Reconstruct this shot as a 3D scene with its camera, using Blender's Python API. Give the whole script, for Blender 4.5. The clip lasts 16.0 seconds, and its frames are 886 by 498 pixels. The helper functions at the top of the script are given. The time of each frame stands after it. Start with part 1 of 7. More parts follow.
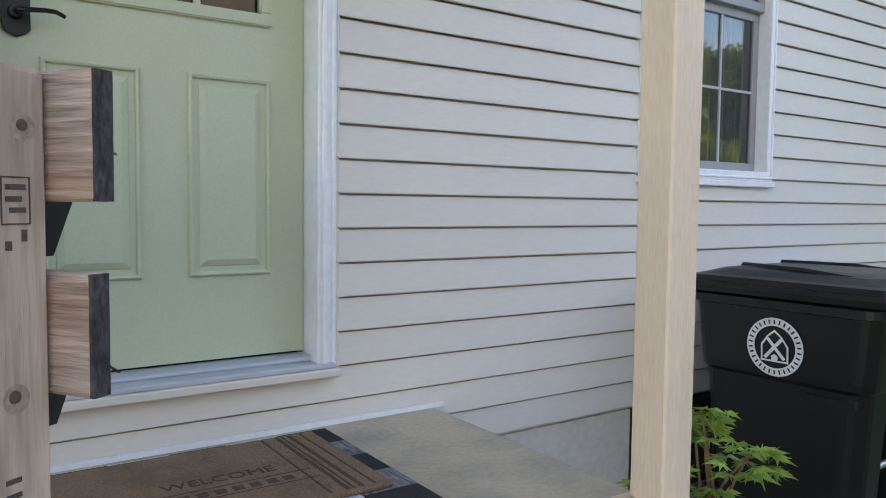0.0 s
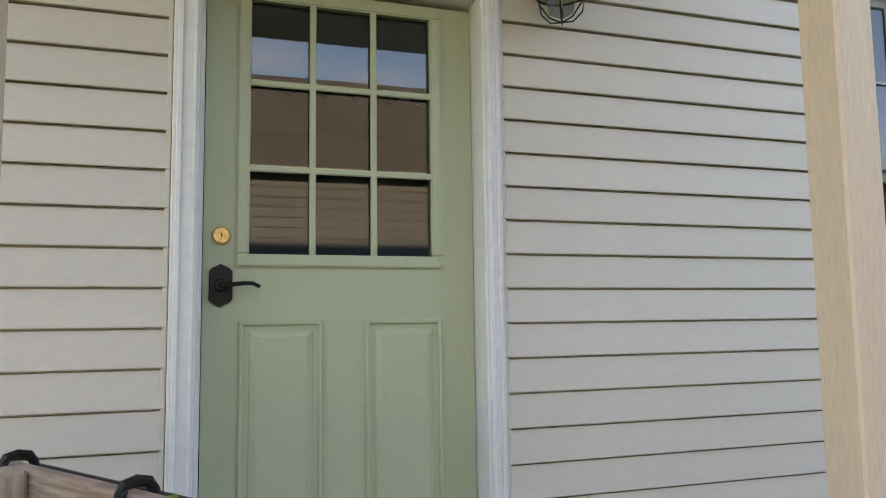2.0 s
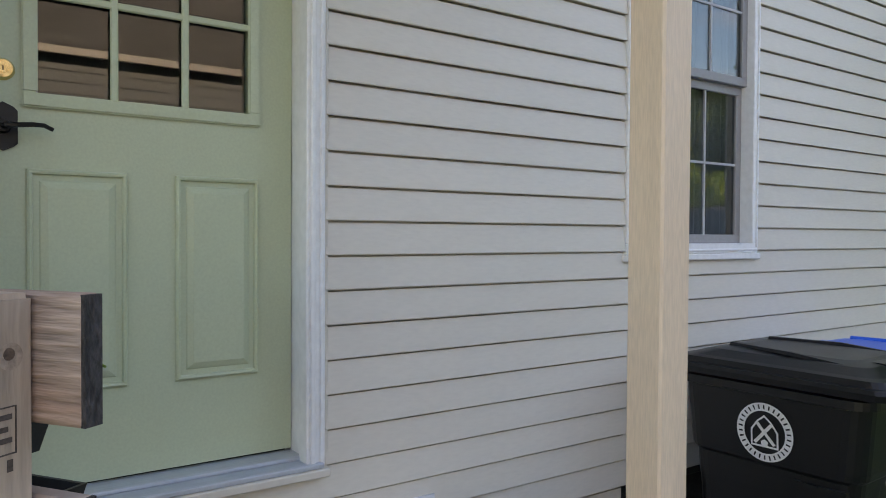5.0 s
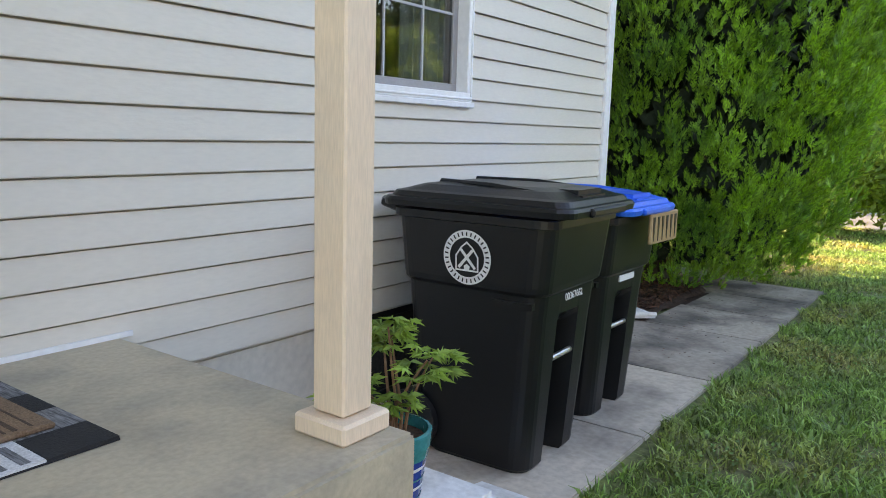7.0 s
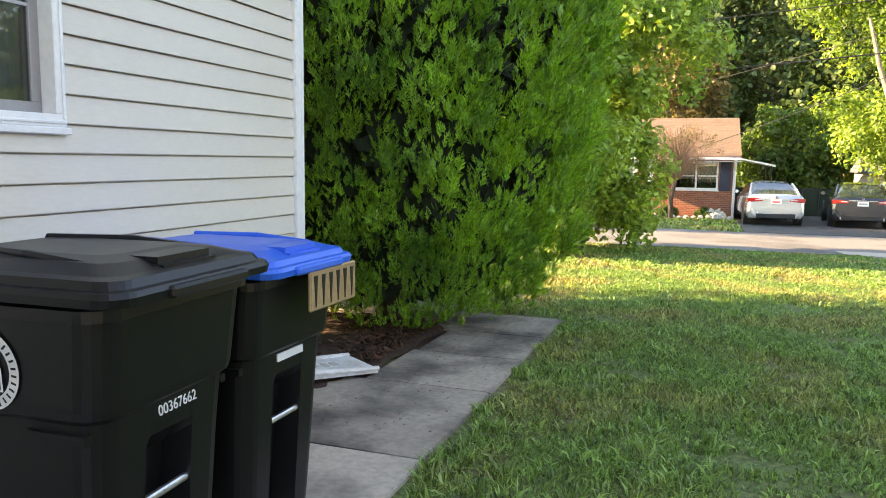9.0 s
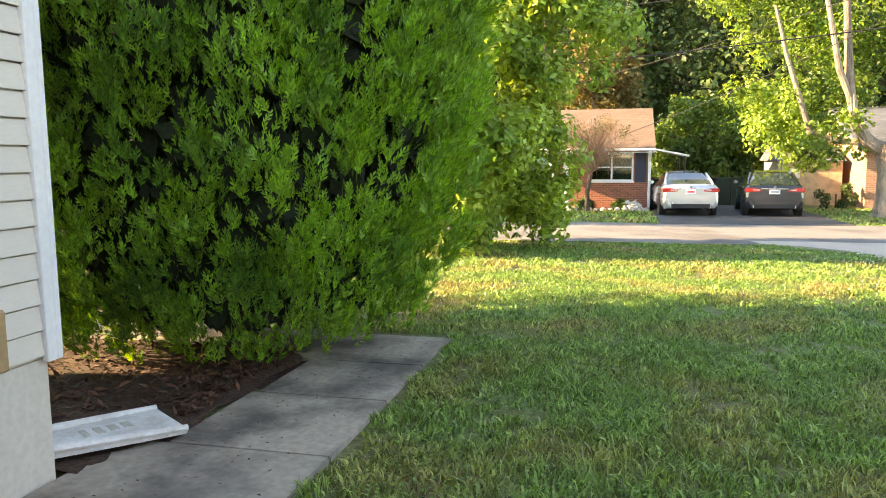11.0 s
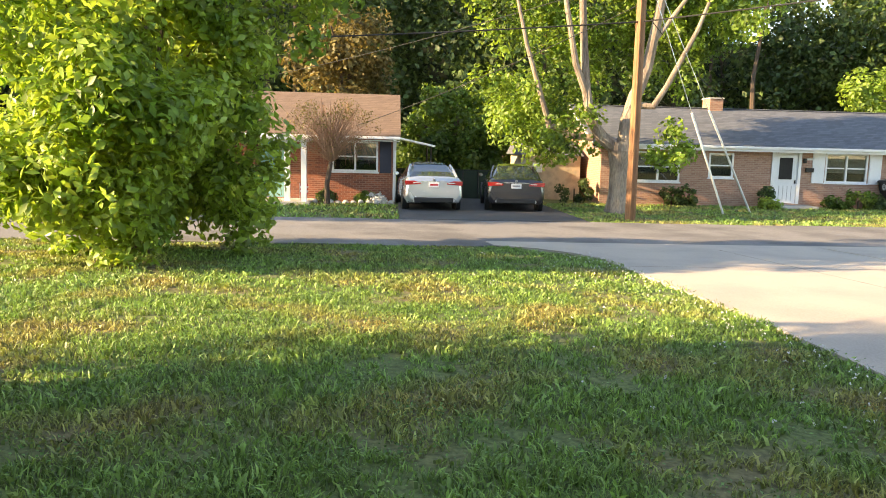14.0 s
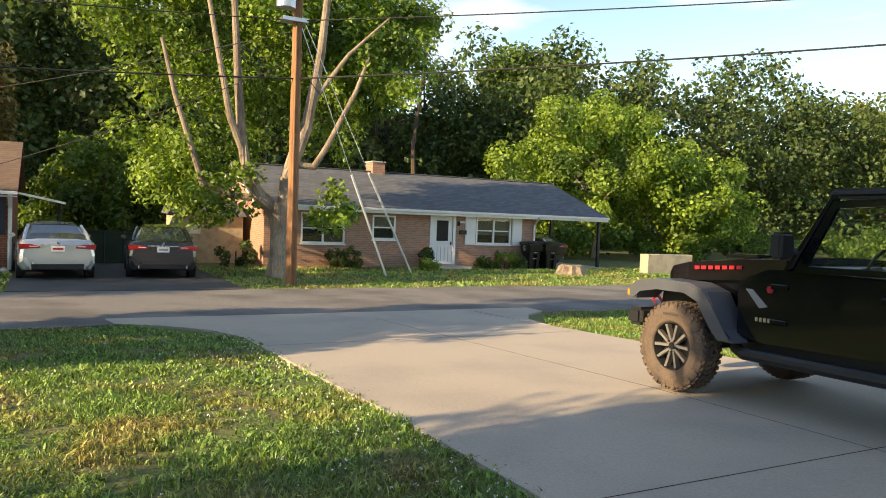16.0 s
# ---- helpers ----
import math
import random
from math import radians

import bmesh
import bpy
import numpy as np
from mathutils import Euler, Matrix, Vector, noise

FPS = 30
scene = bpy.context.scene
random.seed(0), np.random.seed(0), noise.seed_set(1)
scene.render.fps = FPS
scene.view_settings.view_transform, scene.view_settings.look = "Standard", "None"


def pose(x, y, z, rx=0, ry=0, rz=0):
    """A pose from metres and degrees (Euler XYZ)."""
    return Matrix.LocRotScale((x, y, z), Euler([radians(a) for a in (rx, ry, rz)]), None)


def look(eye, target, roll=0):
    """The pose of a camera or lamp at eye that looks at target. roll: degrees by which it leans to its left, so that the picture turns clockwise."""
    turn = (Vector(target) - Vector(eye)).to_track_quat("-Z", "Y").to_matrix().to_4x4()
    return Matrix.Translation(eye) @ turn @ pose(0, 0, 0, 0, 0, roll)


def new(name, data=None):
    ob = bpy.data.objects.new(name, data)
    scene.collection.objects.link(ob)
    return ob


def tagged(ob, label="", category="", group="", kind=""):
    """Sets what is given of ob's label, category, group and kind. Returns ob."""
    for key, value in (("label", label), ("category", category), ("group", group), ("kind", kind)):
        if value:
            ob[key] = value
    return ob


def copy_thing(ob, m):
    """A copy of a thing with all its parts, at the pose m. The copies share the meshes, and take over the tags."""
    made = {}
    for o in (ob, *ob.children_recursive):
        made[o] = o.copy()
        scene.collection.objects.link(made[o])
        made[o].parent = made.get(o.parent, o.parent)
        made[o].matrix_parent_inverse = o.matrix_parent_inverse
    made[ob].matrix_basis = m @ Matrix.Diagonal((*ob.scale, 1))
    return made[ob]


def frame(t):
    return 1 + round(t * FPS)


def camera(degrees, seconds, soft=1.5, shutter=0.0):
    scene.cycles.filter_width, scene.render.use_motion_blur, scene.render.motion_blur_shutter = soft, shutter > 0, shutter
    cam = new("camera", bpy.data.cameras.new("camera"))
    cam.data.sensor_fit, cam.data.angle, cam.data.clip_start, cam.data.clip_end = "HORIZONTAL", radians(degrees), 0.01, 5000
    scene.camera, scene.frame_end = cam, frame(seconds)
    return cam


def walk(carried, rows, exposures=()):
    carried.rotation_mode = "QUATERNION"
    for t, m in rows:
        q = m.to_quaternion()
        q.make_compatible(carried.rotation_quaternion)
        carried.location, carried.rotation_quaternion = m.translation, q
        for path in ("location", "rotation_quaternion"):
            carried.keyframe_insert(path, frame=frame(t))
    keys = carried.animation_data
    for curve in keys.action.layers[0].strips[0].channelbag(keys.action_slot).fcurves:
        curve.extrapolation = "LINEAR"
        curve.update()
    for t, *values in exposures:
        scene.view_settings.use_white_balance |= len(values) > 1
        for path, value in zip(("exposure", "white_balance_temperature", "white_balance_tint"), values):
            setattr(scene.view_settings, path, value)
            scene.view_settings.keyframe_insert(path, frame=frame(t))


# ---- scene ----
cam = camera(61.4, 16.0, soft=0.95)
METRES, EYE, TILT, LEAN, TURN = 8.7, 1.55, 0.0, 0.0, -34.2
ROWS = [
    (0.0, 0.0, 0.0, 0.0, 0.04, -3.35, -0.64),
    (0.5, 0.014, 0.0124, 0.0034, 12.69, -2.93, 0.24),
    (1.0, 0.0106, 0.0194, 0.031, 16.75, 1.08, 0.58),
    (1.5, 0.0094, 0.0131, 0.0371, 18.33, 4.21, 0.42),
    (2.0, 0.0159, 0.003, 0.0458, 16.1, 5.52, 0.74),
    (2.5, 0.0184, -0.0052, 0.0546, 10.42, 5.14, 1.62),
    (3.0, 0.0192, -0.0035, 0.0533, 5.55, 4.26, 1.93),
    (3.5, 0.0191, -0.0009, 0.0525, 0.07, 3.28, 1.25),
    (6.0, -0.0108, 0.0009, 0.0063, -2.61, -5.43, -1.98),
    (6.5, -0.007, 0.0007, 0.0008, -10.36, -8.54, -1.73),
    (7.0, 0.0166, 0.005, -0.0031, -19.98, -8.87, -1.6),
    (7.5, 0.0541, 0.0126, 0.0023, -28.42, -7.68, -0.79),
    (8.0, 0.0791, 0.0303, 0.0039, -33.51, -7.2, -0.6),
    (8.5, 0.1031, 0.0524, 0.0045, -35.59, -7.03, -0.7),
    (11.0, 0.2631, 0.1457, -0.003, -42.3, -7.03, 0.42),
    (11.5, 0.3124, 0.1682, -0.0044, -46.01, -8.52, 0.75),
    (12.0, 0.3644, 0.1855, -0.0077, -47.36, -9.75, 0.81),
    (12.5, 0.4173, 0.2099, -0.0075, -48.1, -10.79, -0.31),
    (13.0, 0.4712, 0.2171, -0.0088, -49.95, -10.06, -0.81),
    (13.5, 0.5245, 0.2262, -0.0089, -53.61, -8.72, -1.28),
    (14.0, 0.5789, 0.2362, -0.0061, -59.61, -7.8, -1.4),
    (14.5, 0.6307, 0.2321, -0.0058, -68.42, -6.61, -0.88),
    (15.0, 0.677, 0.2327, -0.005, -77.94, -5.57, -0.69),
    (15.5, 0.7194, 0.2258, -0.0048, -82.08, -4.09, -1.5),
    (16.0, 0.7736, 0.2284, -0.0017, -83.75, -2.44, -2.25),
]
walk(cam, [(t, pose(0, 0, EYE, TILT, LEAN, TURN) @ pose(METRES * x, METRES * y, METRES * z, 90 + pitch, roll, yaw)) for t, x, y, z, yaw, pitch, roll in ROWS],
     exposures=[(0.0, 2.72, 7700, 19), (0.5, 2.72, 8000, 18), (1.0, 2.6, 8600, 18), (2.5, 2.5, 8600, 19), (3.7, 2.35, 8300, 19), (6.0, 2.4, 8000, 18), (7.0, 2.9, 8000, 16), (8.5, 2.95, 8400, 15), (11.0, 2.98, 8800, 14), (12.5, 2.95, 8400, 13), (13.0, 2.95, 8300, 13), (13.5, 2.68, 8300, 13), (14.0, 2.27, 8200, 13), (14.5, 2.15, 8200, 13), (15.0, 2.05, 8000, 12), (15.5, 1.87, 7900, 11), (16.0, 1.4, 8000, 11)])

# ---- light ----
SUN_FROM = Vector((-0.16, 1.0, 0.36)).normalized()
world = bpy.data.worlds.new("sky")
scene.world = world
world.use_nodes = True
wn = world.node_tree.nodes
sky = wn.new("ShaderNodeTexSky")
sky.sky_type, sky.sun_disc = "NISHITA", False
sky.dust_density, sky.ozone_density, sky.air_density, sky.altitude = 0.1, 2.0, 1.0, 900
sky.sun_elevation = math.asin(SUN_FROM.z)
sky.sun_rotation = math.atan2(SUN_FROM.x, SUN_FROM.y)
sky_colour, streaks, fleece, cloud = wn.new("ShaderNodeHueSaturation"), wn.new("ShaderNodeMapping"), wn.new("ShaderNodeTexNoise"), wn.new("ShaderNodeMix")
sky_colour.inputs["Saturation"].default_value = 1.02
streaks.inputs["Scale"].default_value = (1.6, 1.6, 6.0)
fleece.inputs["Scale"].default_value, fleece.inputs["Detail"].default_value = 2.6, 7.0
cover = wn.new("ShaderNodeMapRange")
cover.inputs[1].default_value, cover.inputs[2].default_value, cover.inputs[4].default_value = 0.52, 0.72, 0.55
cloud.data_type = "RGBA"
cloud.inputs[7].default_value = (5.2, 4.9, 4.9, 1)
for a, b in ((sky.outputs[0], sky_colour.inputs["Color"]), (wn.new("ShaderNodeTexCoord").outputs["Generated"], streaks.inputs["Vector"]), (streaks.outputs[0], fleece.inputs["Vector"]), (fleece.outputs[0], cover.inputs[0]), (cover.outputs[0], cloud.inputs[0]), (sky_colour.outputs[0], cloud.inputs[6]), (cloud.outputs[2], wn["Background"].inputs[0])):
    world.node_tree.links.new(a, b)
wn["Background"].inputs[1].default_value = 0.12
sun = new("sun", bpy.data.lights.new("sun", "SUN"))
sun.data.energy, sun.data.angle, sun.data.color = 4.0, radians(0.5), (1.0, 0.80, 0.54)
sun.matrix_world = look(SUN_FROM * 30, (0, 0, 0))

# ---- builders ----
def mesh_np(name, verts, faces):
    """A mesh from arrays; all faces have the same number of corners."""
    verts, faces = np.asarray(verts, np.float32), np.asarray(faces, np.int32)
    me = bpy.data.meshes.new(name)
    n, k = faces.shape
    me.vertices.add(len(verts))
    me.vertices.foreach_set("co", verts.ravel())
    me.loops.add(n * k)
    me.loops.foreach_set("vertex_index", faces.ravel())
    me.polygons.add(n)
    me.polygons.foreach_set("loop_start", np.arange(0, n * k, k, dtype=np.int32))
    me.polygons.foreach_set("loop_total", np.full(n, k, np.int32))
    me.update(calc_edges=True)
    return me


def part(name, bm, material, parent=None, label="", smooth=False):
    """One mesh object, from a bmesh or a ready mesh, under its thing."""
    if isinstance(bm, bpy.types.Mesh):
        me = bm
    else:
        bmesh.ops.recalc_face_normals(bm, faces=bm.faces[:])
        me = bpy.data.meshes.new(name)
        bm.to_mesh(me)
        bm.free()
    if smooth:
        me.polygons.foreach_set("use_smooth", [True] * len(me.polygons))
    if not me.materials:
        me.materials.append(material)
    ob = new(name, me)
    if parent:
        ob.parent = parent
    return tagged(ob, label=label)


def thing(name, label, category, group="", kind=""):
    return tagged(new(name), label, category, group, kind)


def setting(name, bm, material, label, category):
    return tagged(part(name, bm, material), label, category, kind="structure")


def bx(x0, y0, z0, x1, y1, z1, bev=0.0, bm=None, seg=1):
    bm = bm or bmesh.new()
    m = Matrix.Translation(((x0 + x1) / 2, (y0 + y1) / 2, (z0 + z1) / 2)) @ Matrix.Diagonal((abs(x1 - x0), abs(y1 - y0), abs(z1 - z0), 1))
    vs = bmesh.ops.create_cube(bm, size=1, matrix=m)["verts"]
    if bev:
        es = list({e for v in vs for e in v.link_edges})
        bmesh.ops.bevel(bm, geom=es, offset=bev, segments=seg, affect="EDGES")
    return bm


def rod(a, b, r0, r1=None, n=10, bm=None, caps=True):
    """A tapered round bar from a to b."""
    bm = bm or bmesh.new()
    a, b = Vector(a), Vector(b)
    m = Matrix.Translation((a + b) / 2) @ (b - a).to_track_quat("Z", "Y").to_matrix().to_4x4()
    bmesh.ops.create_cone(bm, cap_ends=caps, segments=n, radius1=r0, radius2=r0 if r1 is None else r1, depth=(b - a).length, matrix=m)
    return bm


def loft(rings, bm=None, caps=True):
    """A skin through rings of points, each ring with the same count."""
    bm = bm or bmesh.new()
    vs = [[bm.verts.new(p) for p in ring] for ring in rings]
    n = len(vs[0])
    for a, b in zip(vs, vs[1:]):
        for i in range(n):
            bm.faces.new((a[i], a[(i + 1) % n], b[(i + 1) % n], b[i]))
    if caps:
        bm.faces.new(vs[0][::-1])
        bm.faces.new(vs[-1])
    return bm


def prism(poly, axis, a, b, bm=None, bev=0.0):
    """A flat outline pushed along an axis from a to b; the outline's two numbers are the other two axes in order."""
    bm = bm or bmesh.new()
    def at(p, h):
        q = list(p)
        q.insert("xyz".index(axis), h)
        return q
    v0, v1 = [bm.verts.new(at(p, a)) for p in poly], [bm.verts.new(at(p, b)) for p in poly]
    n = len(poly)
    fs = [bm.faces.new(v0[::-1]), bm.faces.new(v1)]
    for i in range(n):
        bm.faces.new((v0[i], v0[(i + 1) % n], v1[(i + 1) % n], v1[i]))
    if bev:
        es = list({e for f in fs for e in f.edges})
        bmesh.ops.bevel(bm, geom=es, offset=bev, segments=2, affect="EDGES")
    return bm


def tube(points, r, n=6, bm=None, r1=None):
    bm = bm or bmesh.new()
    pts = [Vector(p) for p in points]
    rings = []
    for i, p in enumerate(pts):
        d = (pts[min(i + 1, len(pts) - 1)] - pts[max(i - 1, 0)]).normalized()
        u = d.cross(Vector((0.31, 0.17, 0.93)))
        u = (u if u.length > 1e-4 else d.cross(Vector((1, 0, 0)))).normalized()
        w = d.cross(u)
        rr = r if r1 is None else r + (r1 - r) * i / (len(pts) - 1)
        rings.append([p + (u * math.cos(6.2832 * k / n) + w * math.sin(6.2832 * k / n)) * rr for k in range(n)])
    return loft(rings, bm)


def ground_z(x, y=0.0):
    """The lie of the land: level by the house, down to the street."""
    x = np.asarray(x, float)
    return np.interp(x, [-200, 4, 8, 12, 19.4, 22.5, 26, 34, 300], [0.06, 0.06, 0.0, -0.08, -0.38, -0.44, -0.50, -0.55, -0.6])


def sheet(name, x0, x1, y0, y1, up, material, label, category, step=1.0, rough=0.0, edge=0.0):
    """A piece of ground laid over the land, with a skirt that gives it thickness."""
    nx, ny = max(2, int((x1 - x0) / step) + 1), max(2, int((y1 - y0) / step) + 1)
    xs, ys = np.linspace(x0, x1, nx), np.linspace(y0, y1, ny)
    X, Y = np.meshgrid(xs, ys)
    rng = np.random.default_rng(3)
    Xe = X + np.where((X == x0) | (X == x1), rng.normal(0, 1, X.shape) * edge, 0)
    Ye = Y + np.where((Y == y0) | (Y == y1), rng.normal(0, 1, Y.shape) * edge, 0)
    Z = ground_z(Xe) + up + rng.normal(0, 1, X.shape) * rough
    V = np.stack([Xe, Ye, Z], -1).reshape(-1, 3)
    idx = np.arange(nx * ny).reshape(ny, nx)
    F = np.stack([idx[:-1, :-1], idx[:-1, 1:], idx[1:, 1:], idx[1:, :-1]], -1).reshape(-1, 4)
    rim = np.concatenate([idx[0, :], idx[1:, -1], idx[-1, -2::-1], idx[-2:0:-1, 0]])
    low = V[rim] - [0, 0, 0.12]
    n0, m = len(V), len(rim)
    S = np.array([[rim[i], n0 + i, n0 + (i + 1) % m, rim[(i + 1) % m]] for i in range(m)])
    me = mesh_np(name, np.concatenate([V, low]), np.concatenate([F, S]))
    me.polygons.foreach_set("use_smooth", [False] * len(me.polygons))
    ob = part(name, me, material)
    return tagged(ob, label, category, kind="structure")


def leaves(centres, normals, size, rng, spread=0.6, long=1.6):
    """Pointed leaf blades (two triangles folded on the midrib) at the centres, roughly facing the normals."""
    n = len(centres)
    d = normals + rng.normal(0, spread, (n, 3))
    d /= np.linalg.norm(d, axis=1, keepdims=True) + 1e-9
    u = np.cross(d, rng.normal(0, 1, (n, 3)))
    u /= np.linalg.norm(u, axis=1, keepdims=True) + 1e-9
    w = np.cross(d, u)
    s = (size * rng.uniform(0.6, 1.4, n))[:, None]
    a, b = centres - u * s * long / 2, centres + u * s * long / 2
    c, e = centres + w * s * 0.5 + d * s * 0.15, centres - w * s * 0.5 + d * s * 0.15
    V = np.stack([a, c, b, e], 1).reshape(-1, 3)
    i = np.arange(n)[:, None] * 4
    return V, np.concatenate([i + [0, 1, 2], i + [0, 2, 3]])


def crown_points(blobs, n, rng, shell=0.35):
    """Points near the skins of many overlapping balls, with their outward directions."""
    B = np.asarray(blobs, float)
    wgt = B[:, 3] ** 2
    k = rng.choice(len(B), n, p=wgt / wgt.sum())
    d = rng.normal(0, 1, (n, 3))
    d /= np.linalg.norm(d, axis=1, keepdims=True)
    r = B[k, 3] * (1 - shell * rng.random(n) ** 2)
    return B[k, :3] + d * r[:, None], d

# ---- materials ----
def mat(name, colour, rough=0.6, metal=0.0, vary=0.12, big=1.5, fine=60.0, bump=0.15, second=None, mix=(0.45, 0.65), stretch=(1, 1, 1), coat=0.0, rand=0.0, sheen=0.0, trans=0.0, spec=0.5, island=False):
    """A surface with colour drift at a large and a fine scale, and fine relief."""
    m = bpy.data.materials.new(name)
    m.use_nodes = True
    nt = m.node_tree
    L, N = nt.links.new, nt.nodes.new
    b = nt.nodes["Principled BSDF"]
    tc, mp = N("ShaderNodeTexCoord"), N("ShaderNodeMapping")
    mp.inputs["Scale"].default_value = stretch
    L(tc.outputs["Object"], mp.inputs["Vector"])
    n1, n2 = N("ShaderNodeTexNoise"), N("ShaderNodeTexNoise")
    for n, s, d in ((n1, big, 4), (n2, fine, 3)):
        n.inputs["Scale"].default_value, n.inputs["Detail"].default_value = s, d
        L(mp.outputs[0], n.inputs["Vector"])
    col = N("ShaderNodeMix")
    col.data_type = "RGBA"
    rp = N("ShaderNodeMapRange")
    rp.inputs[1].default_value, rp.inputs[2].default_value = mix
    L(n1.outputs[0], rp.inputs[0])
    L(rp.outputs[0], col.inputs[0])
    c = Vector(colour[:3])
    s = Vector(second[:3]) if second else c * (1 - vary)
    col.inputs[6].default_value, col.inputs[7].default_value = (*c, 1), (*s, 1)
    hv = N("ShaderNodeHueSaturation")
    L(col.outputs[2], hv.inputs["Color"])
    val = N("ShaderNodeMapRange")
    val.inputs[1].default_value, val.inputs[2].default_value = 0.3, 0.7
    val.inputs[3].default_value, val.inputs[4].default_value = 1 - vary, 1 + vary
    L(n2.outputs[0], val.inputs[0])
    out = val.outputs[0]
    if rand or island:
        if island:
            src = N("ShaderNodeNewGeometry").outputs["Random Per Island"]
        else:
            src = N("ShaderNodeObjectInfo").outputs["Random"]
        r2, mu = N("ShaderNodeMapRange"), N("ShaderNodeMath")
        r2.inputs[3].default_value, r2.inputs[4].default_value = 1 - rand, 1 + rand
        mu.operation = "MULTIPLY"
        L(src, r2.inputs[0])
        L(r2.outputs[0], mu.inputs[0])
        L(out, mu.inputs[1])
        out = mu.outputs[0]
    L(out, hv.inputs["Value"])
    L(hv.outputs[0], b.inputs["Base Color"])
    rr = N("ShaderNodeMapRange")
    rr.inputs[3].default_value, rr.inputs[4].default_value = max(0.02, rough - 0.1), min(1, rough + 0.1)
    L(n1.outputs[0], rr.inputs[0])
    L(rr.outputs[0], b.inputs["Roughness"])
    b.inputs["Metallic"].default_value = metal
    b.inputs["Coat Weight"].default_value = coat
    b.inputs["Coat Roughness"].default_value = 0.05
    b.inputs["Specular IOR Level"].default_value = spec
    if bump:
        bp = N("ShaderNodeBump")
        bp.inputs["Strength"].default_value, bp.inputs["Distance"].default_value = bump, 0.01
        L(n2.outputs[0], bp.inputs["Height"])
        L(bp.outputs[0], b.inputs["Normal"])
    if trans:
        ms, tr = N("ShaderNodeMixShader"), N("ShaderNodeBsdfTranslucent")
        hs = N("ShaderNodeHueSaturation")
        hs.inputs["Value"].default_value, hs.inputs["Saturation"].default_value, hs.inputs["Hue"].default_value = 1.5, 1.1, 0.485
        L(hv.outputs[0], hs.inputs["Color"])
        L(hs.outputs[0], tr.inputs["Color"])
        ms.inputs[0].default_value = trans
        L(b.outputs[0], ms.inputs[1])
        L(tr.outputs[0], ms.inputs[2])
        L(ms.outputs[0], nt.nodes["Material Output"].inputs[0])
    return m


def glass_mat(name, tint=(0.8, 0.85, 0.85), clear=0.75):
    """A thin pane: mirror-like gloss over see-through."""
    m = bpy.data.materials.new(name)
    m.use_nodes = True
    nt = m.node_tree
    L, N = nt.links.new, nt.nodes.new
    g, t, mx = N("ShaderNodeBsdfGlossy"), N("ShaderNodeBsdfTransparent"), N("ShaderNodeMixShader")
    lw, pw, f = N("ShaderNodeLayerWeight"), N("ShaderNodeMath"), N("ShaderNodeMath")
    pw.operation, f.operation = "POWER", "MULTIPLY_ADD"
    pw.inputs[1].default_value, f.inputs[1].default_value, f.inputs[2].default_value = 4.0, 0.6, 0.085
    L(lw.outputs["Facing"], pw.inputs[0])
    L(pw.outputs[0], f.inputs[0])
    g.inputs["Roughness"].default_value = 0.01
    t.inputs["Color"].default_value = (*(v * clear for v in tint), 1)
    L(f.outputs[0], mx.inputs[0])
    L(t.outputs[0], mx.inputs[1])
    L(g.outputs[0], mx.inputs[2])
    L(mx.outputs[0], nt.nodes["Material Output"].inputs[0])
    return m


M = {}
M["siding"] = mat("cream vinyl siding", (0.66, 0.61, 0.53), 0.45, vary=0.03, big=0.8, fine=90, bump=0.06, stretch=(0.25, 1, 1), rand=0.025)
M["white"] = mat("white painted trim", (0.80, 0.80, 0.80), 0.4, vary=0.05, fine=30, bump=0.08)
M["door"] = mat("sage green door paint", (0.47, 0.52, 0.355), 0.38, vary=0.04, fine=120, bump=0.05)
M["concrete"] = mat("worn concrete", (0.52, 0.49, 0.44), 0.85, vary=0.14, big=1.2, fine=45, bump=0.3, second=(0.42, 0.39, 0.35))
M["render"] = mat("pale painted render", (0.64, 0.59, 0.51), 0.85, vary=0.07, big=2.0, fine=30, bump=0.4)
M["stoop"] = mat("tan painted concrete", (0.50, 0.42, 0.30), 0.7, vary=0.1, big=3.0, fine=50, bump=0.25, second=(0.36, 0.31, 0.235))
M["drive"] = mat("pale driveway concrete", (0.47, 0.41, 0.335), 0.85, vary=0.09, big=0.7, fine=50, bump=0.2, second=(0.40, 0.35, 0.295))
M["asphalt"] = mat("old grey asphalt", (0.20, 0.19, 0.18), 0.85, vary=0.3, big=0.6, fine=55, bump=0.5, second=(0.12, 0.115, 0.11))
M["asphalt_dark"] = mat("dark driveway asphalt", (0.07, 0.07, 0.07), 0.85, vary=0.2, big=0.8, fine=55, bump=0.4)
M["soil"] = mat("lawn ground", (0.11, 0.145, 0.042), 0.95, vary=0.45, big=0.9, fine=26, bump=0.8, second=(0.17, 0.13, 0.065), mix=(0.45, 0.7))
M["mulch"] = mat("dark mulch", (0.055, 0.030, 0.020), 0.95, vary=0.5, big=4, fine=45, bump=0.8, second=(0.07, 0.04, 0.025))
M["post"] = mat("peach painted wood", (0.78, 0.61, 0.45), 0.5, vary=0.07, big=2, fine=40, bump=0.15, stretch=(6, 6, 0.6))
M["oldwood"] = mat("weathered grey wood", (0.50, 0.39, 0.30), 0.85, vary=0.22, big=7, fine=60, bump=0.6, second=(0.30, 0.22, 0.165), stretch=(1, 1, 0.10))
